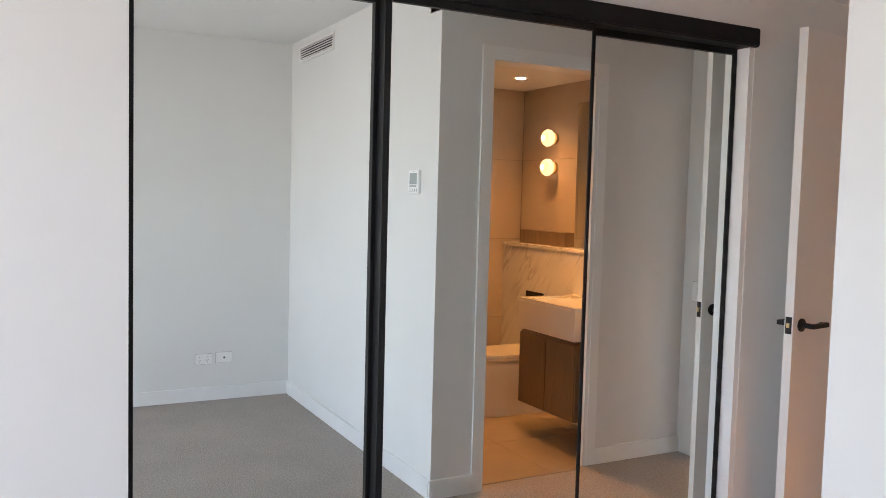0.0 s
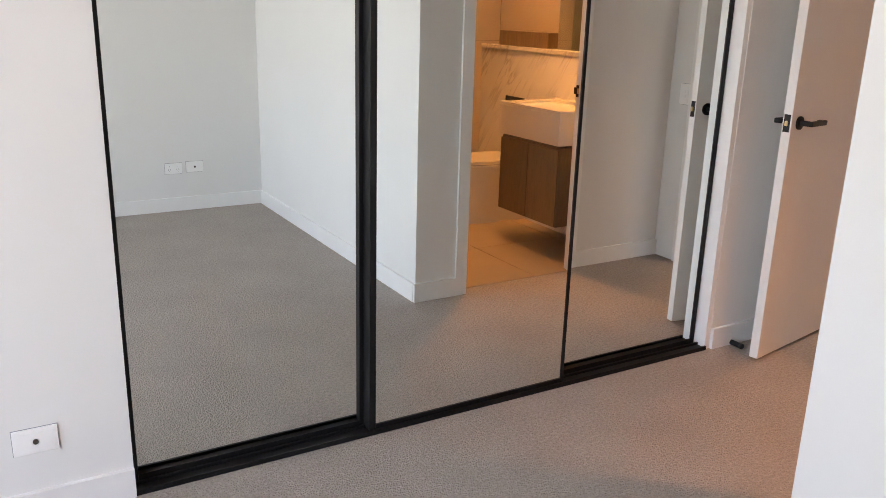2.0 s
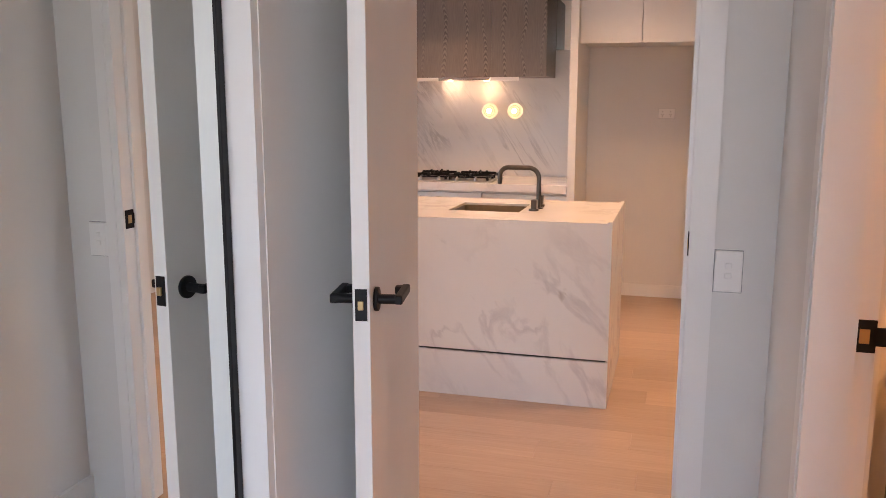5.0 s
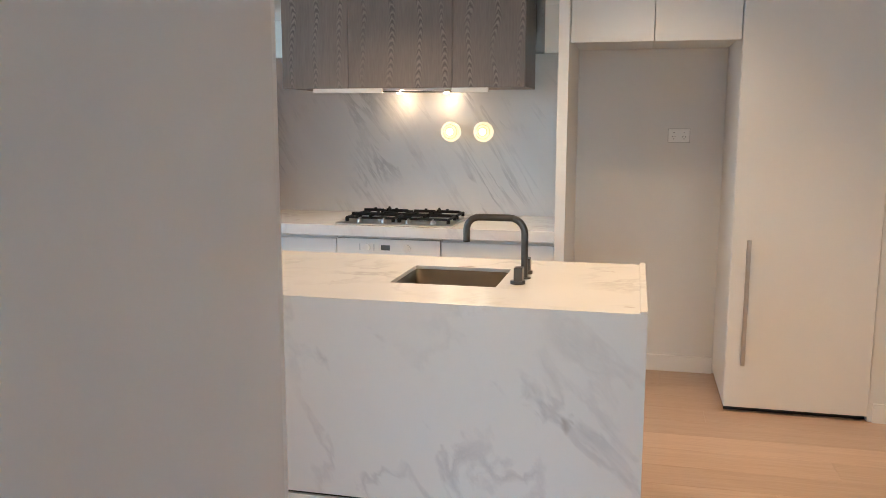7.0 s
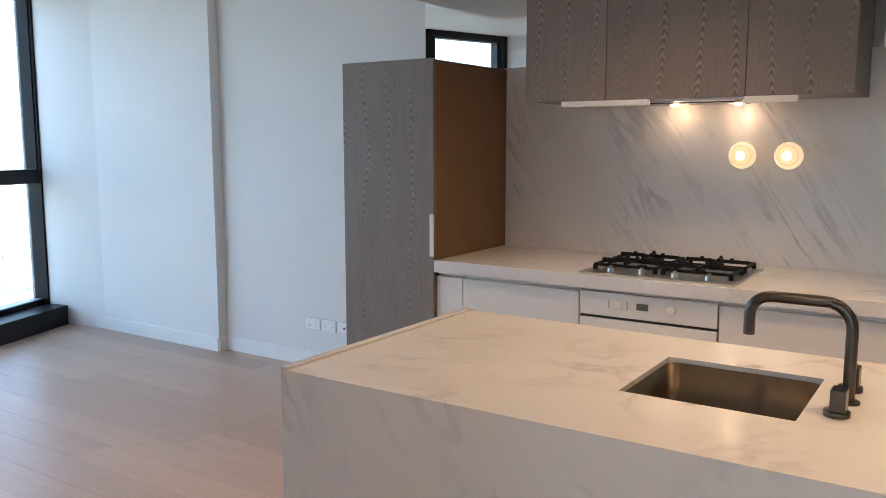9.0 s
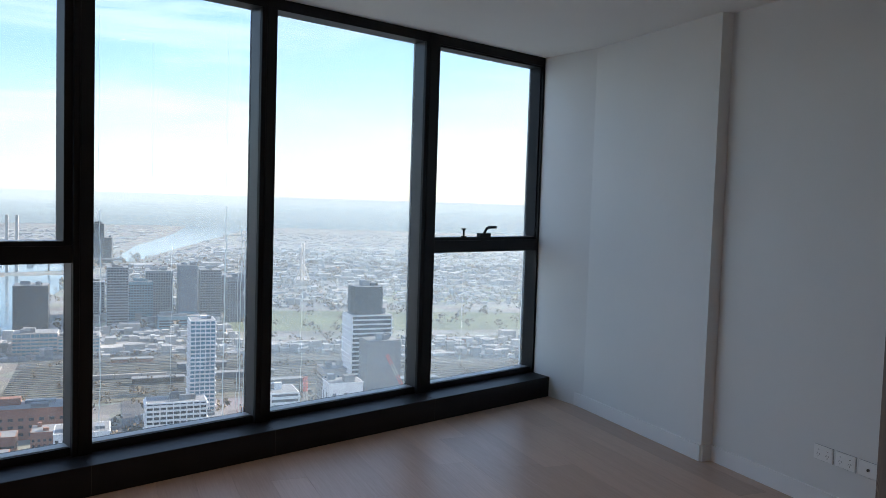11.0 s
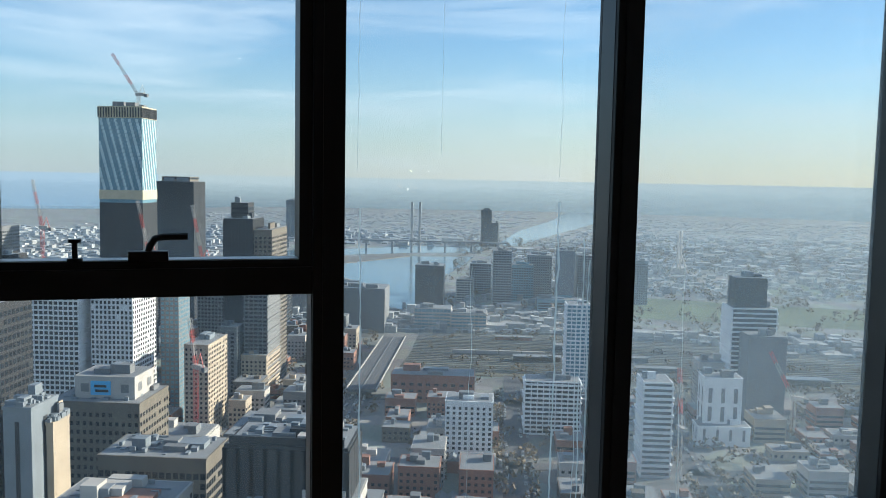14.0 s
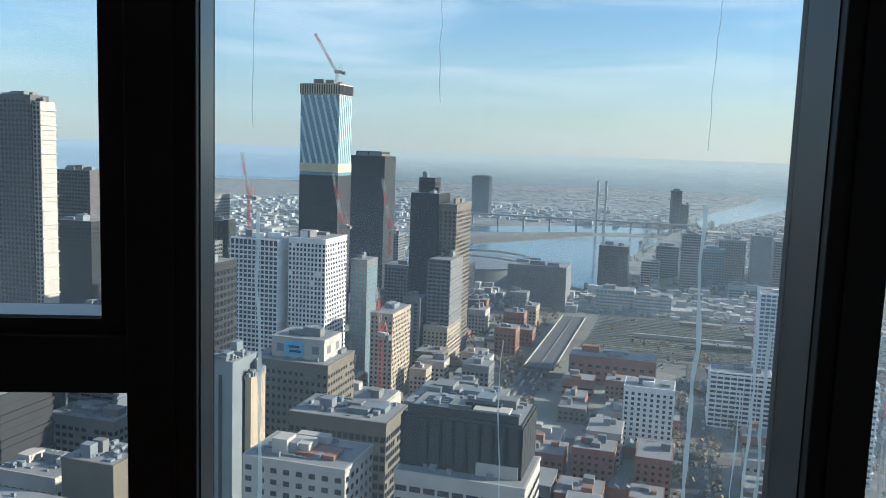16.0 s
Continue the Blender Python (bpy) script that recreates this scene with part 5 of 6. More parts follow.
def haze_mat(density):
    """Translucent sheet that imitates haze in the air, thinning out upwards."""
    m = bpy.data.materials.new("air_haze_sheet")
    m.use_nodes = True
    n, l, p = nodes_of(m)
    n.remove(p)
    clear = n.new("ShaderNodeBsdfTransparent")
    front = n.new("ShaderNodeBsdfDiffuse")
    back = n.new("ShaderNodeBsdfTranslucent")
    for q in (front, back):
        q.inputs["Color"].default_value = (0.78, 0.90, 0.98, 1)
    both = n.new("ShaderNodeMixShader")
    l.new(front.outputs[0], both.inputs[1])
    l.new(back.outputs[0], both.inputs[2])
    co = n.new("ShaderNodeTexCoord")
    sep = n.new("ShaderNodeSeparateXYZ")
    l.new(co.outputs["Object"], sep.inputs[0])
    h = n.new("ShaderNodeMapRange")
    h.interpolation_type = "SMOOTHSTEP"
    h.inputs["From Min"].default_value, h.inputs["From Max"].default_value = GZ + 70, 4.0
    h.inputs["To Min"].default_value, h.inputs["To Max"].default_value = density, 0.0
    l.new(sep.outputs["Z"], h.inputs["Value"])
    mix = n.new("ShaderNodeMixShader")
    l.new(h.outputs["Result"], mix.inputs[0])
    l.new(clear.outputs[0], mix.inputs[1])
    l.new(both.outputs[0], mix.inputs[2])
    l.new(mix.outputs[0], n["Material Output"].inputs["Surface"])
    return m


# standing sheets added to imitate distance haze over the plain
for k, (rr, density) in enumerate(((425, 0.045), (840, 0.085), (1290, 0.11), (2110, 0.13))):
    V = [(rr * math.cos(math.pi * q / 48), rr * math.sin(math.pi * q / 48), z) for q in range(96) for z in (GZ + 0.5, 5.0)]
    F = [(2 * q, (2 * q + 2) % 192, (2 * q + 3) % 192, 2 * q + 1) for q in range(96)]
    tagged(pydata("backdrop_mist_%d" % (k + 1), V, F, haze_mat(density)), "translucent sheet added to imitate haze over the plain", "mist", kind="structure")


def flat(name, pts, z, material, label, category):
    b = bmesh.new()
    b.faces.new([b.verts.new((x, y, GZ + z)) for x, y in pts])
    return structure(name, b, material, label, category=category)


flat("water", [(-420, 1090), (-180, 1065), (-126, 1003), (-89, 1040), (-70, 1400), (-30, 1750), (-165, 1720), (-355, 1420)], 0.6, C_WATER, "calm grey-blue dock basin", "water")
flat("water_2", [(-560, 1560), (-190, 1790), (-20, 1850), (10, 1990), (-150, 1990), (-480, 1760)], 0.6, C_WATER, "calm grey-blue river beyond the pier", "water")
flat("water_3", [(20, 2080), (70, 2060), (190, 2500), (430, 3300), (660, 4000), (720, 4700), (420, 4500), (250, 3400), (90, 2650)], 0.6, C_WATER, "wide grey-blue river reach in the distance", "water")
flat("water_4", [(-4300, 2350), (-1500, 3700), (-1250, 4300), (-1700, 4500), (-3600, 3200)], 0.6, C_WATER, "pale blue bay near the horizon", "water")
flat("railway_land", [(-75, 690), (700, 640), (900, 860), (-60, 900)], 0.3, C_RAIL, "brown railway land with many tracks", "railway")
flat("park", [(150, 1010), (900, 900), (1000, 1010), (160, 1200)], 0.3, C_GRASS, "pale green park strip along the tracks", "park")
flat("park_2", [(420, 1250), (1300, 1150), (1500, 1400), (420, 1420)], 0.3, C_GRASS, "wide pale green park", "park")
for k, (x0, y0, x1, y1, w) in enumerate(((18, 160, 26, 690, 16), (-100, 160, -92, 600, 18), (120, 160, 130, 640, 12), (-300, 330, 320, 330, 12), (-300, 470, 420, 470, 12), (-240, 610, 500, 600, 14))):
    d = Vector((x1 - x0, y1 - y0)).normalized()
    n = Vector((d.y, -d.x)) * w / 2
    flat("road_%d" % (k + 1), [(x0 - n.x, y0 - n.y), (x1 - n.x, y1 - n.y), (x1 + n.x, y1 + n.y), (x0 + n.x, y0 + n.y)], 0.35, C_ROAD, "grey asphalt city street", "road")

# strips of ballast, scrub and paving, and sheds along the tracks
C_STRIP = city_mat("strips_of_scrub_and_paving", (0.13, 0.13, 0.10), 0.95, island=True)
V, F = [], []
for k in range(46):
    y, x = 682 + k * 5.2, -70 + crng.uniform(0, 60)
    while x < 900:
        w = crng.uniform(60, 320)
        h = crng.uniform(1.0, 4.2)
        bow = 0.00016 * (x - 300) ** 2 * 0.3
        add_box(V, F, x, x + w, y + bow, y + bow + h, GZ + 0.25, GZ + 0.5)
        x += w + crng.uniform(5, 60)
tagged(pydata("railway_strips", V, F, C_STRIP), "strips of ballast, scrub and paving between tracks", "railway", kind="stuff")
for k in range(16):
    x, y = crng.uniform(-40, 760), crng.choice((684, 716, 752, 800, 846, 884)) + crng.uniform(-6, 6)
    w, d, h = crng.uniform(18, 55), crng.uniform(6, 11), crng.uniform(3, 5)
    t = thing("rail_shed", (x, y, GZ), "low railway shed with a pale metal roof", "shed", "railway sheds")
    part("wall", bx(x, x + w, y, y + d, GZ, GZ + h), crng.choice((C_BRICK, C_GREY, C_BROWN)), t)
    part("roof", prism(bmesh.new(), [(x - 0.5, y - 0.5), (x + w + 0.5, y - 0.5), (x + w + 0.5, y + d + 0.5), (x - 0.5, y + d + 0.5)], GZ + h, GZ + h + 0.8), crng.choice((C_STEEL, C_ROOF, C_ROOF)), t)

# tracks and stabled trains
V, F = [], []
for k in range(26):
    y = 700 + k * 7.4
    add_box(V, F, -70, 750, y, y + 0.7, GZ + 0.3, GZ + 0.9)
tagged(pydata("railway_tracks", V, F, C_ROOF), "parallel steel tracks across the railway land", "tracks", kind="stuff")
for k, (x0, x1, y) in enumerate(((5, 110, 905), (30, 140, 893), (-30, 60, 770), (160, 330, 905))):
    tr = thing("train", ((x0 + x1) / 2, y, GZ), "white train stabled on the railway tracks", "train", "stabled trains")
    n = int((x1 - x0) / 22)
    for j in range(n):
        part("carriage", bx(x0 + j * 22, x0 + j * 22 + 21.3, y, y + 3, GZ + 0.9, GZ + 4.6, bevel=0.3), C_WHITE, tr)


def tower(kind, x, y, w, d, h, wall, glass, fh=3.2, bay=3.2, ww=0.62, wh=0.55, style="grid", label="", plant=True, z0=GZ, yaw=0.0, group="", onto=None):
    """A building of storeys: body, windows or slabs on all four sides, parapet and rooftop plant."""
    t = onto or thing(kind, (x, y, z0), label, "building", group)
    dark = style in ("slabs", "fins")
    part("wall", bx(x - w / 2, x + w / 2, y - d / 2, y + d / 2, z0, z0 + h), glass if dark else wall, t)
    V, F = [], []
    n = max(1, int((h - 2.0) / fh))
    o = 0.12
    if style == "grid" or style == "ribbon":
        for j in range(n):
            za = z0 + 1.2 + j * fh + fh * (1 - wh) * 0.5
            zb = za + fh * wh
            for side in range(4):
                L = w if side % 2 == 0 else d
                nb = 1 if style == "ribbon" else max(1, int(round(L / bay)))
                step = L / nb
                for i in range(nb):
                    c = -L / 2 + (i + 0.5) * step
                    hw = step * (0.47 if style == "ribbon" else ww / 2)
                    if style == "grid" and crng.random() < 0.03:
                        continue
                    k = len(V)
                    q = [(c - hw, za), (c + hw, za), (c + hw, zb), (c - hw, zb)]
                    if side == 0:
                        V += [(x + u, y - d / 2 - o, z) for u, z in q]
                    elif side == 2:
                        V += [(x - u, y + d / 2 + o, z) for u, z in q]
                    elif side == 1:
                        V += [(x + w / 2 + o, y + u, z) for u, z in q]
                    else:
                        V += [(x - w / 2 - o, y - u, z) for u, z in q]
                    F.append((k, k + 1, k + 2, k + 3))
        pydata("windows", V, F, glass, t, "rows of dark glazed windows", True)
    elif style == "slabs":
        for j in range(n + 1):
            za = z0 + j * fh
            e = 0.5 + 0.35 * ((j * 7) % 3)
            add_box(V, F, x - w / 2 - e, x + w / 2 + e, y - d / 2 - e, y + d / 2 + e, za, za + fh * (1 - wh))
        nb = max(1, int(w / bay))
        for i in range(nb + 1):
            u = x - w / 2 + i * w / nb
            add_box(V, F, u - 0.3, u + 0.3, y - d / 2 - 0.7, y + d / 2 + 0.7, z0, z0 + h)
        pydata("balcony_slabs", V, F, wall, t, "pale balcony slabs and dividing fins", True)
    elif style == "fins":
        for L, side in ((w, 0), (d, 1)):
            nb = max(2, int(L / bay))
            for i in range(nb + 1):
                u = -L / 2 + i * L / nb
                hw = L / nb * (1 - ww) / 2
                if side == 0:
                    add_box(V, F, x + u - hw, x + u + hw, y - d / 2 - 0.6, y + d / 2 + 0.6, z0, z0 + h)
                else:
                    add_box(V, F, x - w / 2 - 0.6, x + w / 2 + 0.6, y + u - hw, y + u + hw, z0, z0 + h)
        pydata("fins", V, F, wall, t, "upright pale fins", True)
    if plant:
        pr = part("parapet", bx(x - w / 2 - 0.2, x + w / 2 + 0.2, y - d / 2 - 0.2, y + d / 2 + 0.2, z0 + h, z0 + h + 0.9), wall, t)
        part("roof", bx(x - w / 2 + 0.4, x + w / 2 - 0.4, y - d / 2 + 0.4, y + d / 2 - 0.4, z0 + h + 0.9, z0 + h + 0.94), C_ROOF, t)
        if y < 320 and h > 30:
            V, F = [], []
            for k in range(26):
                px, py = x + crng.uniform(-0.42, 0.42) * w, y + crng.uniform(-0.42, 0.42) * d
                a, e = crng.uniform(0.3, 1.4), crng.uniform(0.3, 1.4)
                add_box(V, F, px - a, px + a, py - e, py + e, z0 + h + 0.9, z0 + h + crng.uniform(1.3, 2.6))
            for k in range(5):
                py = y + crng.uniform(-0.42, 0.42) * d
                add_box(V, F, x - 0.42 * w, x + crng.uniform(-0.1, 0.42) * w, py, py + 0.35, z0 + h + 1.0, z0 + h + 1.4)
            pydata("roof_units", V, F, C_STEEL, t, "vents, ducts and units on the roof", True)
        for k in range(2 + int(w > 20) * 2):
            px, py = x + crng.uniform(-0.32, 0.32) * w, y + crng.uniform(-0.32, 0.32) * d
            sx, sy, sz = crng.uniform(0.06, 0.16) * w, crng.uniform(0.06, 0.16) * d, crng.uniform(1.5, 4.5)
            part("plant_room", bx(px - sx, px + sx, py - sy, py + sy, z0 + h + 0.94, z0 + h + 0.94 + sz), crng.choice((wall, C_STEEL, C_GREY)), t)
    if yaw:
        t.matrix_basis = Matrix.Translation((x, y, z0)) @ Matrix.Rotation(radians(yaw), 4, "Z")
    return t


# the tall tower under construction, with its slanting pale glass and raw floors
def twist_tower(x, y, w, d):
    t = thing("glass_tower", (x, y, GZ), "tall blue glass tower with slanting panels, unfinished at the top", "building")
    part("wall", bx(x - w / 2, x + w / 2, y - d / 2, y + d / 2, GZ, GZ + 222), C_BLUE, t)
    part("dark_base", bx(x - w / 2 - 0.3, x + w / 2 + 0.3, y - d / 2 - 0.3, y + d / 2 + 0.3, GZ, GZ + 140), C_DARK, t)
    part("raw_floor", bx(x - w / 2 - 0.5, x + w / 2 + 0.5, y - d / 2 - 0.5, y + d / 2 + 0.5, GZ + 143, GZ + 151), C_GOLD, t)
    part("raw_floor", bx(x - w / 2 - 0.5, x + w / 2 + 0.5, y - d / 2 - 0.5, y + d / 2 + 0.5, GZ + 213, GZ + 223), C_GOLD, t)
    # dark strips set on the top floor, standing for shade between its columns
    V, F = [], []
    for k in range(17):
        add_box(V, F, x - w / 2 + k * w / 16 - 0.5, x - w / 2 + k * w / 16 + 0.5, y - d / 2 - 0.9, y - d / 2 - 0.5, GZ + 213.5, GZ + 222)
        add_box(V, F, x + w / 2 + 0.5, x + w / 2 + 0.9, y - d / 2 + k * d / 16 - 0.5, y - d / 2 + k * d / 16 + 0.5, GZ + 213.5, GZ + 222)
    pydata("columns", V, F, C_DARK, t, "dark strips painted as shaded gaps between raw columns", True)
    V, F = [], []
    for row in range(19):
        za, zb = GZ + 151 + row * 3.25, GZ + 151 + row * 3.25 + 3.0
        for L, side in ((w, 0), (d, 1)):
            for k in range(6):
                u = ((k + 0.5) / 6 - row * 0.022 + 0.2) % 1.0 * L - L / 2
                hw = L * 0.032
                a, b = max(-L / 2, u - hw), min(L / 2, u + hw)
                i = len(V)
                if side == 0:
                    V += [(x + a, y - d / 2 - 0.2, za), (x + b, y - d / 2 - 0.2, za), (x + b, y - d / 2 - 0.2, zb), (x + a, y - d / 2 - 0.2, zb)]
                else:
                    V += [(x + w / 2 + 0.2, y + a, za), (x + w / 2 + 0.2, y + b, za), (x + w / 2 + 0.2, y + b, zb), (x + w / 2 + 0.2, y + a, zb)]
                F.append((i, i + 1, i + 2, i + 3))
    pydata("pale_panels", V, F, C_PALEGLASS, t, "pale slanting glass panels", True)
    for px, py, s in ((-0.2, 0.1, 5), (0.15, -0.1, 4), (0.25, 0.25, 3)):
        part("plant_room", bx(x + px * w - s, x + px * w + s, y + py * d - s, y + py * d + s, GZ + 223, GZ + 223 + s), C_GREY, t)


twist_tower(-317, 712, 38, 30)
twr = tower("office_tower", -328, 862, 40, 34, 157, C_DARK, C_GLASS, 3.6, 3.4, 0.7, 0.6, "fins", "dark bronze glass tower with an angled crown")
tower("", -328, 862, 30, 26, 5, C_BROWN, C_GLASS, 4, 4, 0.6, 0.5, "ribbon", "", False, GZ + 158, onto=twr)
twr = tower("office_tower", -188, 630, 22, 30, 132, C_DARK, C_GLASS, 3.4, 2.6, 0.72, 0.6, "fins", "dark glass tower with a stepped hat")
tower("", -189, 630, 13, 16, 11, C_DARK, C_GLASS, 4, 4, 0.7, 0.6, "ribbon", "", True, GZ + 133, onto=twr)
tower("office_tower", -169.5, 640, 14, 46, 124, C_BROWN, C_GLASS, 3.4, 3.4, 0.5, 0.5, "grid", "pale stone flank of the dark tower")
tower("apartment_tower", -259, 488, 34, 24, 105, C_BRIGHT, C_GLASS, 3.05, 3.0, 0.75, 0.7, "slabs", "pale apartment tower with many balconies")
tower("apartment_tower", -223, 496, 26, 34, 107, C_BRIGHT, C_GLASS, 3.05, 2.7, 0.55, 0.62, "grid", "white gridded apartment tower")
tower("apartment_tower", -203, 528, 12, 20, 90, C_GREY, C_BLUE, 3.05, 3.0, 0.7, 0.6, "grid", "green-grey glazed apartment tower")
ofc = tower("office_building", -147, 318, 36, 28, 77, C_BROWN, C_GLASS, 3.5, 2.5, 0.5, 0.45, "grid", "brown stone office block with punched windows")
tower("", -145, 318, 24, 18, 8, C_WHITE, C_GREY, 6, 8, 0.4, 0.55, "grid", "", True, GZ + 78, onto=ofc)
part("sign", bx(-150.5, -142.5, 308.5, 308.9, GZ + 79.5, GZ + 85), C_SIGN, ofc, "sky blue sign board")
for r_, (a_, b_) in enumerate(((0.8, 5.6), (1.2, 6.4))):
    part("sign_writing", bx(-149.7 + a_, -149.7 + b_, 308.2, 308.45, GZ + 82.6 - r_ * 1.9, GZ + 83.6 - r_ * 1.9), C_DARK, ofc, "two bars of illegible writing")
tower("apartment_tower", -173, 502, 15, 36, 62, C_BEIGE, C_GLASS, 3.0, 3.0, 0.42, 0.5, "grid", "beige apartment tower with a pale gabled roof")
tower("apartment_tower", -167, 607, 17, 34, 84, C_GREY, C_GLASS, 3.0, 3.4, 0.6, 0.6, "slabs", "grey apartment tower stacked with balconies")
tower("apartment_tower", -167, 603, 19, 38, 34, C_BEIGE, C_GLASS, 3.0, 3.0, 0.45, 0.5, "grid", "beige lower storeys of the grey tower")
tower("apartment_tower", -185, 590, 13, 18, 55, C_GREY, C_DARK, 3.0, 6, 0.4, 0.6, "grid", "slim grey tower with a dark slot")
tower("office_building", -124, 222, 8, 14, 101, C_STEEL, C_DARK, 99, 10, 0.16, 0.95, "grid", "slim pale metal-clad block with a dark slot")
tower("office_building", -118.5, 226, 2, 9, 95, C_BEIGE, C_BEIGE, 3, 3, 0.3, 0.3, "grid", "beige flank of the metal-clad block")
tower("office_building", -103.5, 266, 36, 22, 74, C_BROWN, C_GLASS, 3.3, 2.2, 0.75, 0.6, "grid", "curved brown office block with a terrace roof")
tower("office_building", -73, 302, 34, 30, 72, C_GREY, C_GLASS, 3.3, 3.2, 0.5, 0.5, "grid", "grey stepped roofs of a city block")
tower("office_building", -90, 205, 30, 20, 82, C_WHITE, C_GLASS, 3.2, 3.6, 0.5, 0.45, "grid", "cream office block with cluttered rooftop plant")
part("tiled_roof", prism(bmesh.new(), [(-92, 199), (-80, 199), (-80, 206), (-92, 206)], GZ + 83, GZ + 84.2), C_BRICK, tagged(new("roof_deck"), "rusty red roof deck on the cream block", "roof"))
tower("office_building", -48.5, 222, 33, 20, 94, C_DARK, C_GLASS, 3.4, 3.4, 0.7, 0.5, "fins", "dark office block with a ribbed black top")
part("canopy", bx(-46, -36, 214, 219, GZ + 96.4, GZ + 97.1), C_WHITE, tagged(new("roof_canopy"), "pale canopy slab on the dark office roof", "canopy"))
part("rim", bx(-64, -33, 212.4, 213, GZ + 94.9, GZ + 97), C_DARK, tagged(new("roof_screen"), "black ribbed plant screen on the office roof", "screen"))
tower("office_building", -47.5, 219, 36, 24, 79, C_WHITE, C_GLASS, 3.6, 4.0, 0.8, 0.45, "grid", "white lower storeys with ribbon windows")
tower("concrete_block", -139, 884, 62, 40, 47, C_GREY, C_GLASS, 3.3, 2.6, 0.55, 0.7, "fins", "brown concrete block with upright fins")
tower("office_building", -72, 1040, 36, 30, 56, C_DARK, C_GLASS, 3.4, 3, 0.7, 0.6, "grid", "dark glazed block by the dock")
tower("office_building", -58, 905, 40, 26, 23, C_WHITE, C_BLUE, 3.6, 4, 0.9, 0.55, "slabs", "low white office with long glass bands")
tower("office_building", -18, 900, 38, 26, 20, C_WHITE, C_BLUE, 3.6, 4, 0.9, 0.55, "slabs", "low white office with long glass bands")
tower("leaning_tower", -9, 2040, 22, 26, 90, C_DARK, C_GLASS, 3.4, 3.4, 0.7, 0.6, "fins", "dark leaning tower by the river", True, GZ, 8)
tower("leaning_tower", 11, 2042, 20, 26, 58, C_DARK, C_GLASS, 3.4, 3.4, 0.7, 0.6, "fins", "lower dark half of the leaning tower", True, GZ, -6)
for x, y, w, h, wl_, st in ((20, 1090, 24, 72, C_STEEL, "slabs"), (48, 1130, 30, 50, C_BLUE, "grid"), (72, 1150, 34, 62, C_STEEL, "grid"), (104, 1105, 22, 73, C_SLATE, "fins"), (134, 1120, 26, 66, C_STEEL, "slabs"), (168, 1100, 30, 58, C_SLATE, "grid"), (40, 1180, 40, 40, C_STEEL, "grid"), (-10, 1190, 30, 44, C_STEEL, "slabs"), (160, 1190, 40, 52, C_STEEL, "grid"), (-30, 1120, 22, 30, C_WHITE, "slabs"), (95, 1060, 60, 14, C_BLUE, "ribbon"), (205, 1130, 24, 60, C_STEEL, "grid")):
    tower("waterfront_tower", x, y, w, 26, h, wl_, C_GLASS, 3.3, 3.2, 0.6, 0.55, st, "grey-blue waterfront apartment tower", True, GZ, 0.0, "waterfront towers")
tower("apartment_block", -6, 482, 28, 20, 36, C_BRIGHT, C_GLASS, 3.0, 3.4, 0.45, 0.55, "grid", "white apartment block with a pale roof")
tower("apartment_block", -24, 486, 14, 18, 18, C_WHITE, C_GLASS, 3.0, 3.4, 0.5, 0.55, "grid", "low cream apartment block")
tower("apartment_block", 47, 540, 36, 18, 35, C_BRIGHT, C_GLASS, 3.0, 4.0, 0.5, 0.6, "slabs", "white apartment block with glass balconies")
tower("market_hall", -36.5, 610, 62, 24, 20, C_BRICK, C_DARK, 5, 6, 0.5, 0.4, "grid", "long red brick hall with a pale roof")
tower("apartment_tower", 73, 640, 18, 20, 71, C_BRIGHT, C_BLUE, 3.1, 3.4, 0.8, 0.65, "slabs", "slim white tower with curved glass bands")
twr = tower("banded_tower", 192, 602, 31, 26, 78, C_BRIGHT, C_DARK, 3.4, 30, 0.8, 0.68, "slabs", "round-cornered tower with white bands")
tower("", 190, 602, 21, 17, 20, C_DARK, C_GLASS, 4, 3, 0.7, 0.6, "fins", "", True, GZ + 79, onto=twr)
tower("office_tower", 193, 572, 24, 20, 63, C_GREY, C_DARK, 3.4, 4.5, 0.66, 0.6, "fins", "grey tower with upright fins")
tower("white_tower", 155, 535, 24, 16, 42, C_BRIGHT, C_GREY, 12, 9, 0.3, 0.8, "grid", "bright white windowless stepped block")
tower("white_tower", 155, 528, 33, 14, 12, C_BRIGHT, C_GREY, 12, 9, 0.2, 0.6, "grid", "bright white base of the stepped block")
tower("apartment_tower", 100, 470, 16, 20, 54, C_BRIGHT, C_DARK, 3.2, 30, 0.8, 0.55, "slabs", "grey tower striped with white balcony slabs")
tower("apartment_tower", 168, 610, 20, 20, 36, C_WHITE, C_GLASS, 3.1, 3.4, 0.5, 0.5, "grid", "pale rounded apartment block")
tower("apartment_tower", -251, 362, 28, 20, 152, C_WHITE, C_DARK, 3.1, 5, 0.7, 0.78, "slabs", "tall white balcony tower")
tower("office_tower", -204, 330, 22, 24, 112, C_DARK, C_GLASS, 3.5, 3, 0.7, 0.6, "grid", "tall dark glass office tower")
tower("apartment_tower", -420, 450, 37, 16, 192, C_SMOKE, C_GLASS, 3.1, 3, 0.6, 0.6, "grid", "very tall grey tower edged with white balconies")
tower("apartment_tower", -398.5, 450, 6, 12, 188, C_WHITE, C_DARK, 3.1, 3, 0.6, 0.72, "slabs", "white balcony stack of the tall grey tower")
tower("apartment_tower", -483, 588, 36, 30, 139, C_SMOKE, C_GLASS, 3.1, 3, 0.6, 0.6, "slabs", "tall grey balcony tower")
tower("office_tower", -525, 2200, 48, 36, 100, C_DARK, C_GLASS, 3.5, 4, 0.7, 0.6, "grid", "lone dark slab tower across the river")
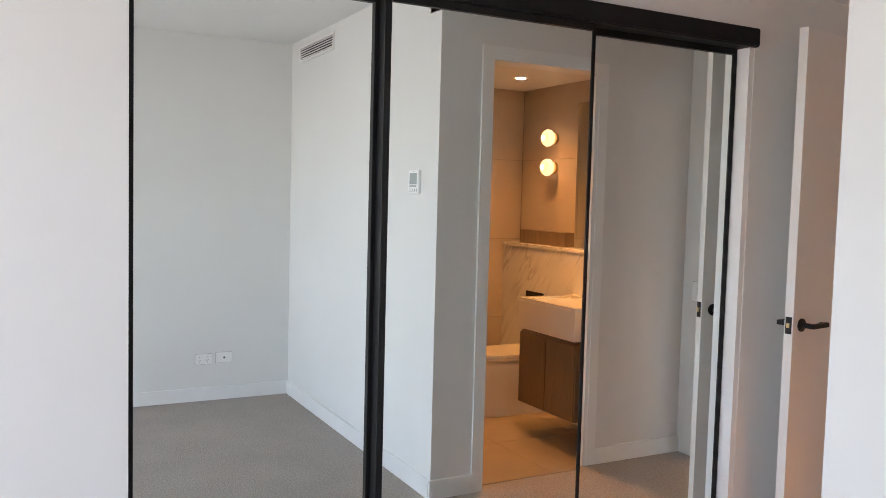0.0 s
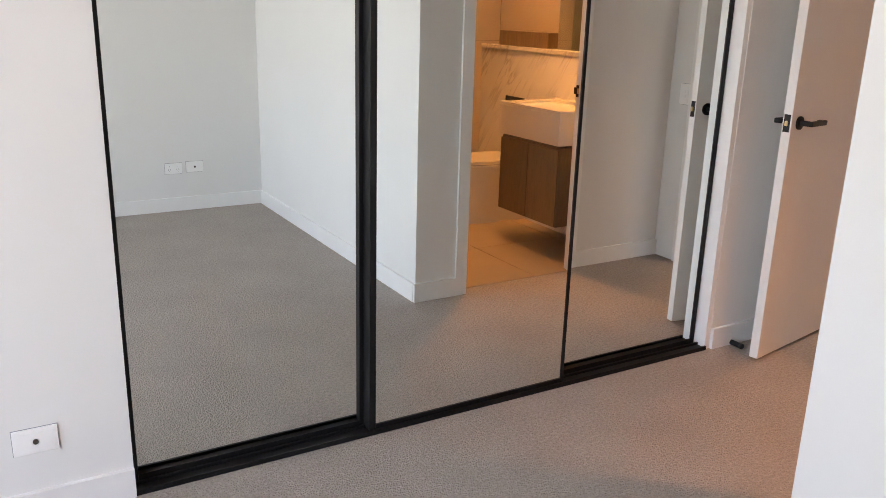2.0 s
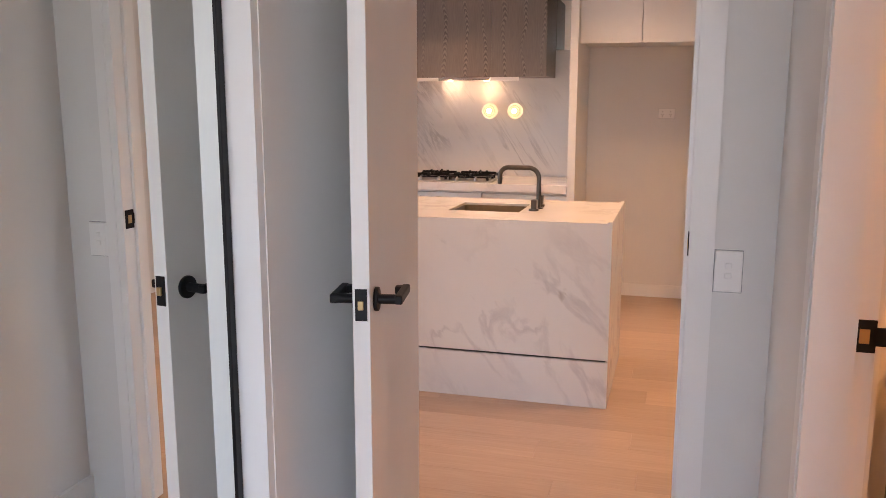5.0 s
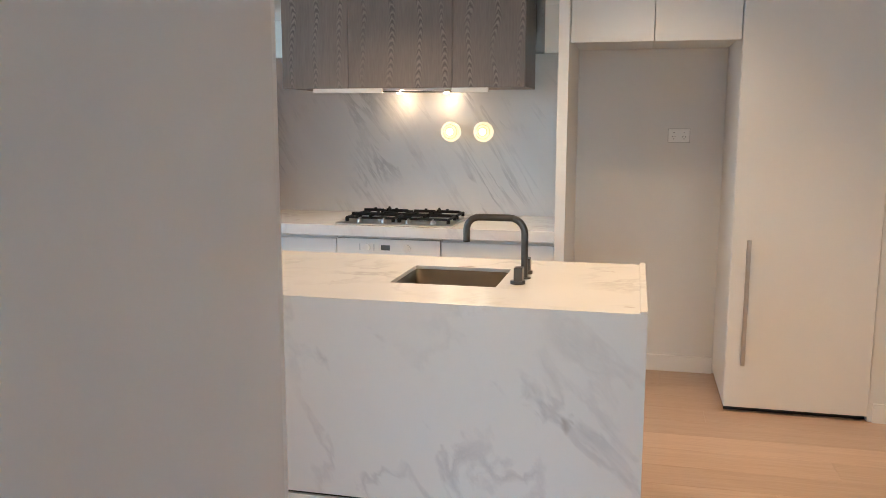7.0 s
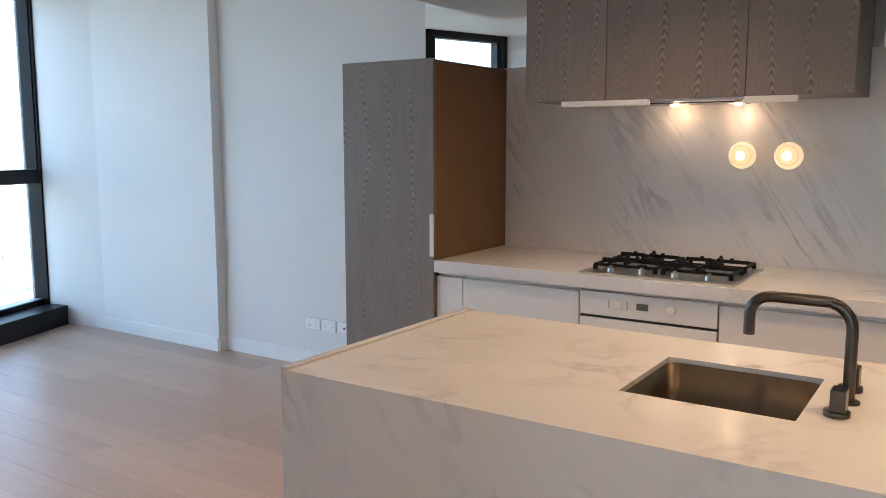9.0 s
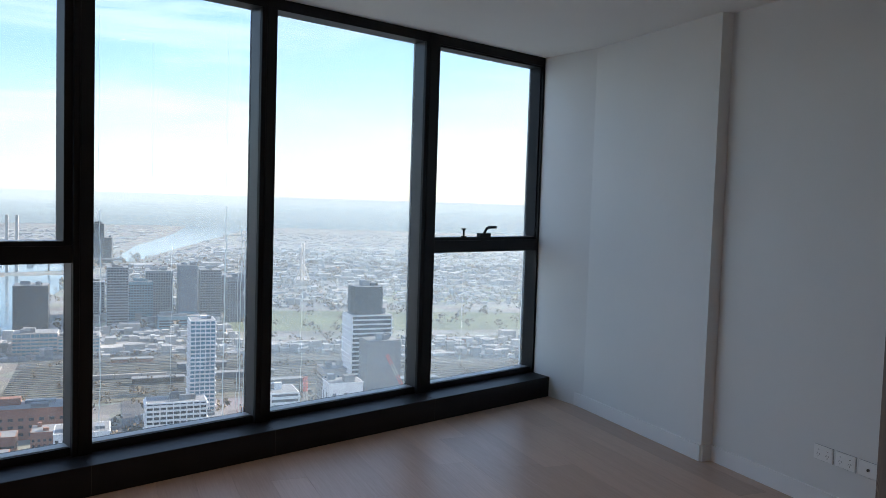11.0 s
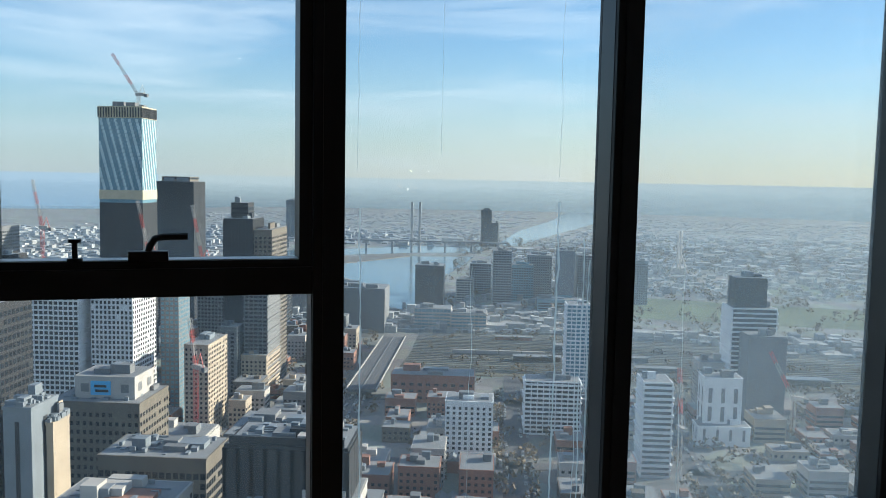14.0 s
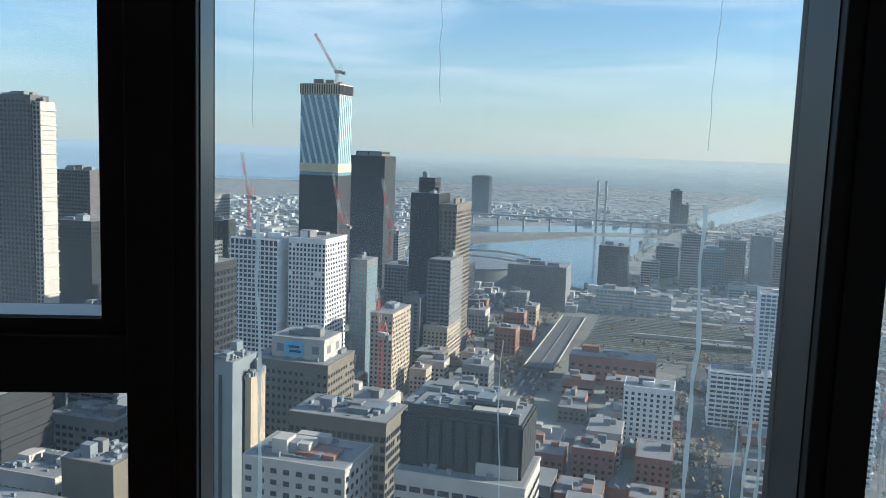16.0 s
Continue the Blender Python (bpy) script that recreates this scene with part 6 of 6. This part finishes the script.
tower("office_building", -255, 264, 26, 26, 66, C_DARK, C_GLASS, 3.4, 3, 0.7, 0.6, "slabs", "dark balcony block with a flat roof")
tower("office_building", -240, 302, 34, 20, 45, C_GREY, C_GLASS, 3.4, 3.4, 0.7, 0.5, "grid", "grey mid-rise block with broad windows")
tower("apartment_tower", -264, 338, 26, 20, 84, C_SLATE, C_GLASS, 3.1, 6, 0.7, 0.6, "slabs", "slate-grey apartment tower banded with balconies")
tower("office_building", -174, 226, 20, 18, 62, C_BROWN, C_BROWN, 16, 7, 0.15, 0.15, "grid", "blank cream block with a rooftop step")
tower("office_building", -214, 244, 26, 22, 46, C_WHITE, C_GLASS, 3.4, 3.4, 0.4, 0.45, "grid", "low white block under cluttered roofs")
for x, y, w, h in ((-430, 700, 34, 92), (-500, 800, 40, 110), (-380, 600, 30, 84), (-460, 560, 36, 100), (-560, 900, 40, 70), (-640, 760, 44, 90), (-350, 980, 36, 60), (-250, 760, 36, 54), (-240, 900, 40, 40), (-300, 560, 30, 88), (-150, 400, 30, 36), (-280, 300, 30, 70), (-180, 180, 40, 60), (-230, 130, 40, 66)):
    tower("office_block", x, y, w, w * 0.8, h, crng.choice((C_GREY, C_DARK, C_BROWN, C_WHITE)), C_GLASS, 3.4, 3.2, 0.6, 0.55, crng.choice(("grid", "grid", "fins", "slabs")), "grey city office block among the towers", True, GZ, 0.0, "city blocks")

# low city blocks between the streets
for gx in range(-4, 19):
    for gy in range(10):
        x, y = -56 + gx * 27 + crng.uniform(-4, 4), 322 + gy * 31 + crng.uniform(-4, 4)
        if abs(x - 22) < 15 or abs(x + 96) < 18 or abs(x - 125) < 12 or y > 655 + x * 0.02 or abs(y - 330) < 12 or abs(y - 470) < 12 or x < -84 and y < 560:
            continue
        if any(abs(x - a) < b / 2 + 12 and abs(y - c) < 22 for a, b, c in ((-4, 24, 482), (51, 36, 540), (-33, 62, 610), (196, 26, 602), (205, 22, 582), (152, 30, 530), (98, 15, 470), (66, 18, 640), (-62, 26, 300), (168, 20, 610))):
            continue
        h = crng.choice((6, 7, 8, 9, 10, 12, 14, 20)) * (0.75 if x > 60 else 1)
        tower("low_building", x, y, crng.uniform(13, 22), crng.uniform(14, 24), h, crng.choice((C_WHITE, C_BEIGE, C_BRICK, C_GREY, C_BROWN, C_BRICK)), C_GLASS, 3.4, 3.4, 0.45, 0.45, crng.choice(("grid", "grid", "ribbon")), "low city building with a flat roof", True, GZ, 0.0, "low buildings")
for k in range(46):
    x, y = crng.uniform(-300, -112), crng.uniform(640, 850)
    if abs(x + 152) < 26 and y < 625 or abs(x + 138) < 42 and y > 850:
        continue
    tower("low_building", x, y, crng.uniform(10, 24), crng.uniform(10, 22), crng.choice((6, 8, 10, 14, 22)), crng.choice((C_WHITE, C_BEIGE, C_BRICK, C_GREY, C_BROWN)), C_GLASS, 3.4, 3.4, 0.45, 0.45, "grid", "low city building near the viaduct", True, GZ, 0.0, "low buildings")
for k in range(34):
    x, y = crng.uniform(-225, -116), crng.uniform(400, 565)
    if abs(x + 168) < 14 and abs(y - 470) < 14 or abs(x + 150) < 30 and y < 425:
        continue
    tower("low_building", x, y, crng.uniform(10, 20), crng.uniform(10, 18), crng.choice((6, 8, 11, 15, 20, 24)), crng.choice((C_WHITE, C_BEIGE, C_BRICK, C_GREY, C_BROWN)), C_GLASS, 3.2, 3.0, 0.55, 0.5, "grid", "low city building below the towers", True, GZ, 0.0, "low buildings")
for k in range(7):
    x, y = -48 + crng.uniform(0, 60), 340 + k * 20
    t = thing("sawtooth_roof_building", (x, y, GZ), "brick workshop under pale metal roofs", "building", "workshops")
    part("wall", bx(x - 9, x + 9, y - 6, y + 6, GZ, GZ + 7), C_BRICK, t)
    for j in range(3):
        b = bmesh.new()
        a = x - 9 + 6 * j
        q = [b.verts.new(v) for v in ((a, y - 6, GZ + 7), (a + 6, y - 6, GZ + 7), (a + 3, y - 6, GZ + 9), (a, y + 6, GZ + 7), (a + 6, y + 6, GZ + 7), (a + 3, y + 6, GZ + 9))]
        for f in ((0, 1, 2), (5, 4, 3), (0, 2, 5, 3), (2, 1, 4, 5), (1, 0, 3, 4)):
            b.faces.new([q[i] for i in f])
        part("roof", b, C_STEEL, t)

# the arched roof by the dock
st = thing("stadium", (-235, 1050, GZ), "stadium with pale arched roof trusses", "stadium")
part("bowl", cyl(bmesh.new(), (-245, 1040, GZ), 70, 24, "z", 40), C_GREY, st, "", True)
part("roof", cyl(bmesh.new(), (-245, 1040, GZ + 24), 72, 5, "z", 40, 55), C_STEEL, st, "", True)
for y in (1010, 1070):
    part("truss", pipe(bmesh.new(), [(-245 + 75 * math.cos(radians(a)), y, GZ + 24 + 11 * math.sin(radians(a))) for a in range(0, 181, 12)], 1.6, 8), C_WHITE, st, "", True)

# the viaduct that rises from the street
via = thing("viaduct", (-90, 705, GZ), "concrete road bridge with pale parapets over the tracks", "bridge")
part("deck", bx(-101, -79, 600, 806, GZ + 6, GZ + 8), C_ROAD, via)
part("median", bx(-90.4, -89.8, 600, 806, GZ + 8, GZ + 8.5), C_GREY, via)
for x in (-101.5, -79):
    part("parapet", bx(x, x + 0.8, 600, 806, GZ + 8, GZ + 9.0), C_WHITE, via)
for y in range(612, 800, 30):
    part("pier", bx(-96, -84, y, y + 2, GZ, GZ + 6), C_GREY, via)

# the river bridge with its twin pylons
rb = thing("river_bridge", (-165, 1850, GZ), "long river bridge with two tall pale pylons", "bridge")
for x in (-176, -158):
    part("pylon", bx(x - 2.6, x + 2.6, 1848, 1854, GZ, GZ + 112), C_WHITE, rb)
part("deck", bx(-480, 40, 1846, 1858, GZ + 22, GZ + 25), C_GREY, rb)
for x in range(-460, 40, 60):
    part("pier", bx(x - 2, x + 2, 1849, 1855, GZ, GZ + 22), C_GREY, rb)
part("pier_spit", prism(bmesh.new(), [(-560, 1500), (-350, 1424), (-165, 1724), (-180, 1790), (-380, 1560)], GZ, GZ + 1.5), C_BROWN, tagged(new("pier"), "brown pier between two dock basins", "pier"))

# observation wheel
wh = thing("observation_wheel", (345, 1500, GZ), "white observation wheel by the park", "ferris wheel")
b = bmesh.new()
for k in range(36):
    a0, a1 = 2 * math.pi * k / 36, 2 * math.pi * (k + 1) / 36
    for yy in (1498, 1503):
        pipe(b, [(345 + 34 * math.cos(a0), yy, GZ + 46 + 34 * math.sin(a0)), (345 + 34 * math.cos(a1), yy, GZ + 46 + 34 * math.sin(a1))], 1.3, 6)
part("rim", b, C_WHITE, wh)
b = bmesh.new()
for k in range(14):
    a = 2 * math.pi * k / 14
    pipe(b, [(345, 1500, GZ + 46), (345 + 34 * math.cos(a), 1500, GZ + 46 + 34 * math.sin(a))], 0.6, 5)
part("spokes", b, C_WHITE, wh)
for dx, dy in ((-24, -16), (24, -16), (-24, 16), (24, 16)):
    part("leg", pipe(bmesh.new(), [(345, 1500, GZ + 46), (345 + dx, 1500 + dy, GZ)], 1.2, 6), C_WHITE, wh)
part("station", bx(350, 395, 1490, 1515, GZ, GZ + 12), C_WHITE, wh)
wh.matrix_basis = Matrix.Translation((345, 1500, GZ)) @ Matrix.Rotation(radians(76), 4, "Z")


def crane(x, y, z0, mast, jib, tilt, yaw, color, label):
    """A luffing crane: square lattice mast, raised lattice jib, cab and counterweight."""
    c = thing("tower_crane", (x, y, z0), label, "crane", "tower cranes")

    def lattice(m, length, wide):
        b = bmesh.new()
        for sx in (-wide, wide):
            for sy in (-wide, wide):
                pipe(b, [(sx, sy, 0), (sx, sy, length)], 0.16, 4)
        n = max(2, int(length / (wide * 2.6)))
        for k in range(n):
            a, e = k * length / n, (k + 1) * length / n
            s = 1 if k % 2 else -1
            for sy in (-wide, wide):
                pipe(b, [(-wide * s, sy, a), (wide * s, sy, e)], 0.12, 4)
                pipe(b, [(sy, -wide * s, a), (sy, wide * s, e)], 0.12, 4)
        return turned(b, m)

    base = Matrix.Translation((x, y, z0))
    part("mast", lattice(base, mast, 1.1), color, c)
    up = base @ Matrix.Translation((0, 0, mast)) @ Matrix.Rotation(radians(yaw), 4, "Z") @ Matrix.Rotation(radians(90 - tilt), 4, "Y")
    for k in range(4):
        part("jib", lattice(up @ Matrix.Translation((0, 0, jib * k / 4)), jib / 4, 0.9), (C_WHITE, C_RED)[(k + (color is C_RED)) % 2], c)
    cab = base @ Matrix.Translation((0, 0, mast)) @ Matrix.Rotation(radians(yaw), 4, "Z")
    part("cab", turned(bx(-6, 2, -1.6, 1.6, -0.5, 2.2), cab), C_WHITE, c)
    part("counterweight", turned(bx(-9, -6, -1.4, 1.4, -1.5, 1.2), cab), C_GREY, c)
    part("frame", turned(pipe(bmesh.new(), [(0, 0, 0), (-4, 0, 9), (-7, 0, 0)], 0.3, 5), cab), color, c)


crane(-304, 705, GZ + 223, 10, 44, 55, 170, C_WHITE, "white luffing crane on the unfinished tower")
crane(-356, 640, GZ + 90, 30, 40, 78, 170, C_RED, "red and white luffing crane beside the glass tower")
crane(-268, 640, GZ + 80, 20, 46, 76, 165, C_RED, "red and white luffing crane among the towers")
crane(-232, 660, GZ + 76, 20, 46, 78, 168, C_RED, "red and white luffing crane among the towers")
crane(-168, 470, GZ, 52, 30, 80, 150, C_RED, "red and white luffing crane on a building site")
crane(206, 545, GZ, 26, 34, 62, 155, C_WHITE, "white luffing crane near the grey tower")
crane(112, 455, GZ, 30, 34, 82, 100, C_WHITE, "white luffing crane beside the striped tower")

# distant suburbs, winter trees and parked cars: too many to count
V, F = [], []
wet = ((-420, -30, 1040, 1760), (-560, 20, 1550, 2000))
for k in range(20000):
    r = 880 + 3440 * crng.random() ** 1.5
    a = radians(crng.uniform(-58, 62))
    x, y = -math.sin(a) * r, math.cos(a) * r
    if any(p < x < q and s < y < u for p, q, s, u in wet) or (y > 2000 and abs(x - (y - 2000) * 0.19 - 30) < 70 + (y - 2000) * 0.05):
        continue
    if 150 < x < 1000 and 900 < y < 1210 or x < -1300 and y > 2400 and y < 4400 + x * 0.1:
        continue
    big = crng.random() < 0.08
    big = 2.2 if big else 1.0
    if r < 1600:
        big *= 0.6
    w, d = crng.uniform(7, 19) * big, crng.uniform(7, 19) * big
    h = crng.uniform(2.5, 5) * (crng.choice((1, 1, 1, 2.2)) if r < 2600 else 1)
    if r > 2600:
        h *= 0.45 if r < 3800 else 0.15
    add_box(V, F, x - w / 2, x + w / 2, y - d / 2, y + d / 2, GZ, GZ + h)
tagged(pydata("distant_suburb", V, F, C_TOWN), "endless low suburb roofs fading to the horizon", "suburb", kind="stuff")


def tree_cloud(name, spots, label):
    V, F = [], []
    for x, y, s in spots:
        for k in range(16):
            u = crng.uniform(0, 2 * math.pi)
            rr, zz = s * crng.random() ** 0.5, crng.uniform(0.35, 1.5) * s
            rr *= max(0.25, 1 - abs(zz - 0.8 * s) / (1.1 * s))
            c = Vector((x + rr * math.cos(u), y + rr * math.sin(u), GZ + zz))
            e = s * crng.uniform(0.18, 0.42)
            i = len(V)
            p = [c + Vector((crng.uniform(-1, 1), crng.uniform(-1, 1), crng.uniform(-1, 1))).normalized() * e for _ in range(4)]
            V += [tuple(q) for q in p]
            F += [(i, i + 1, i + 2), (i, i + 2, i + 3), (i, i + 3, i + 1), (i + 1, i + 3, i + 2)]
    tagged(pydata(name, V, F, C_TREE), label, "trees", kind="stuff")


spots = []
for k in range(170):
    x = crng.choice((12, 32, -108, -84, 116, 138)) + crng.uniform(-2, 2)
    spots.append((x, crng.uniform(280, 640), crng.uniform(3, 6)))
for k in range(260):
    spots.append((crng.uniform(-90, 330), crng.uniform(250, 660), crng.uniform(2.5, 6)))
for k in range(160):
    spots.append((crng.uniform(-60, 40), crng.uniform(265, 330), crng.uniform(4, 8)))
for k in range(420):
    spots.append((crng.uniform(-60, 800), crng.choice((678, 706, 744, 790, 838, 872, 914)) + crng.uniform(-5, 5), crng.uniform(2.5, 5)))
for k in range(220):
    spots.append((crng.uniform(-235, -108), crng.uniform(370, 640), crng.uniform(2.5, 5)))
for k in range(300):
    spots.append((crng.uniform(-300, -110), crng.uniform(600, 880), crng.uniform(2.5, 5)))
for k in range(700):
    spots.append((crng.uniform(130, 760), crng.uniform(230, 680), crng.uniform(2.5, 6)))
for k in range(1300):
    x = crng.uniform(-80, 1300)
    spots.append((x, crng.uniform(880, 2300), crng.uniform(4, 9)))
tree_cloud("winter_trees", spots, "bare brown winter street trees")
V, F = [], []
for k in range(420):
    x = crng.choice((13, 17, 27, 31, -104, -98, -92, -88, 121, 129)) + crng.uniform(-0.4, 0.4)
    y = crng.uniform(280, 640)
    add_box(V, F, x - 0.9, x + 0.9, y - 2.1, y + 2.1, GZ + 0.4, GZ + 1.2)
    add_box(V, F, x - 0.75, x + 0.75, y - 1.1, y + 1.2, GZ + 1.2, GZ + 1.8)
tagged(pydata("parked_cars", V, F, C_TOWN), "rows of small parked cars along the streets", "cars", kind="stuff")

# ---- oak boards and tiles, piece by piece ----
rng = random.Random(5)
meshes = {}


def board(x0, x1, y0, y1, parent):
    key = (round(x1 - x0, 3), round(y1 - y0, 3))
    if key not in meshes:
        meshes[key] = mesh_of("board", bx(0.0004, x1 - x0 - 0.0004, 0.0004, y1 - y0 - 0.0004, -0.012, 0.0, bevel=0.0005), M_OAK)
    o = new("board", meshes[key])
    o.location = (x0, y0, 0)
    o.parent = parent


lx0, lx1 = 3.60, 7.49
n_rows = int((lx1 - lx0) / BW) + 1
for i in range(n_rows):
    x0 = lx0 + i * BW
    x1 = min(x0 + BW, 7.49)
    y = -2.4 - rng.random() * BL
    y_end = 6.12 + (x0 - 6.24) * math.tan(WA) + 0.05
    while y < y_end:
        a, c = max(y, -2.4), min(y + BL, y_end)
        if c - a > 0.05:
            board(x0, x1, a, c, floor_living)
        y += BL
for i in range(int((lx0 - wl_end.x) / BW) + 1):
    x1 = lx0 - i * BW
    x0 = max(x1 - BW, wl_end.x)
    y, y_end = 1.3 - rng.random() * BL, 6.12 + (x0 - 6.24) * math.tan(WA) + 0.05
    while y < y_end and x1 - x0 > 0.02:
        a, c = max(y, 1.3), min(y + BL, y_end)
        if c - a > 0.05:
            board(x0, x1, a, c, floor_living)
        y += BL


def tile(mesh_key, x0, x1, y0, y1, z0, z1, material, parent):
    o = new("tile", mesh_of("tile", bx(x0, x1, y0, y1, z0, z1, bevel=0.0012), material))
    o.parent = parent


wall_e, wall_s, floor_b = (bpy.data.objects[k] for k in ("wall_bathroom_east", "wall_bathroom_south", "floor_bathroom"))
g = 0.0015
for k in range(4):
    z0, z1 = k * 0.6 + g, min((k + 1) * 0.6, BH) - g
    for j in range(2):
        y1 = -0.64 - j * 0.9
        y0 = max(y1 - 0.9, BY + 0.012)
        tile(0, BX - 0.011, BX, y0 + g, y1 - g, z0, z1, M_TILE, wall_e)
    for j in range(2):
        x1 = BX - 0.011 - j * 0.75
        x0 = max(x1 - 0.75, 2.0)
        tile(0, x0 + g, x1 - g, BY, BY + 0.011, z0, z1, M_TILE, wall_s)
for i in range(3):
    for j in range(3):
        x0, y1 = 2.0 + i * 0.6, PW - 0.06 - j * 0.6
        tile(0, x0 + g, min(x0 + 0.6, BX) - g, max(y1 - 0.6, BY) + g, y1 - g, -0.006, 0.004, M_FTILE, floor_b)
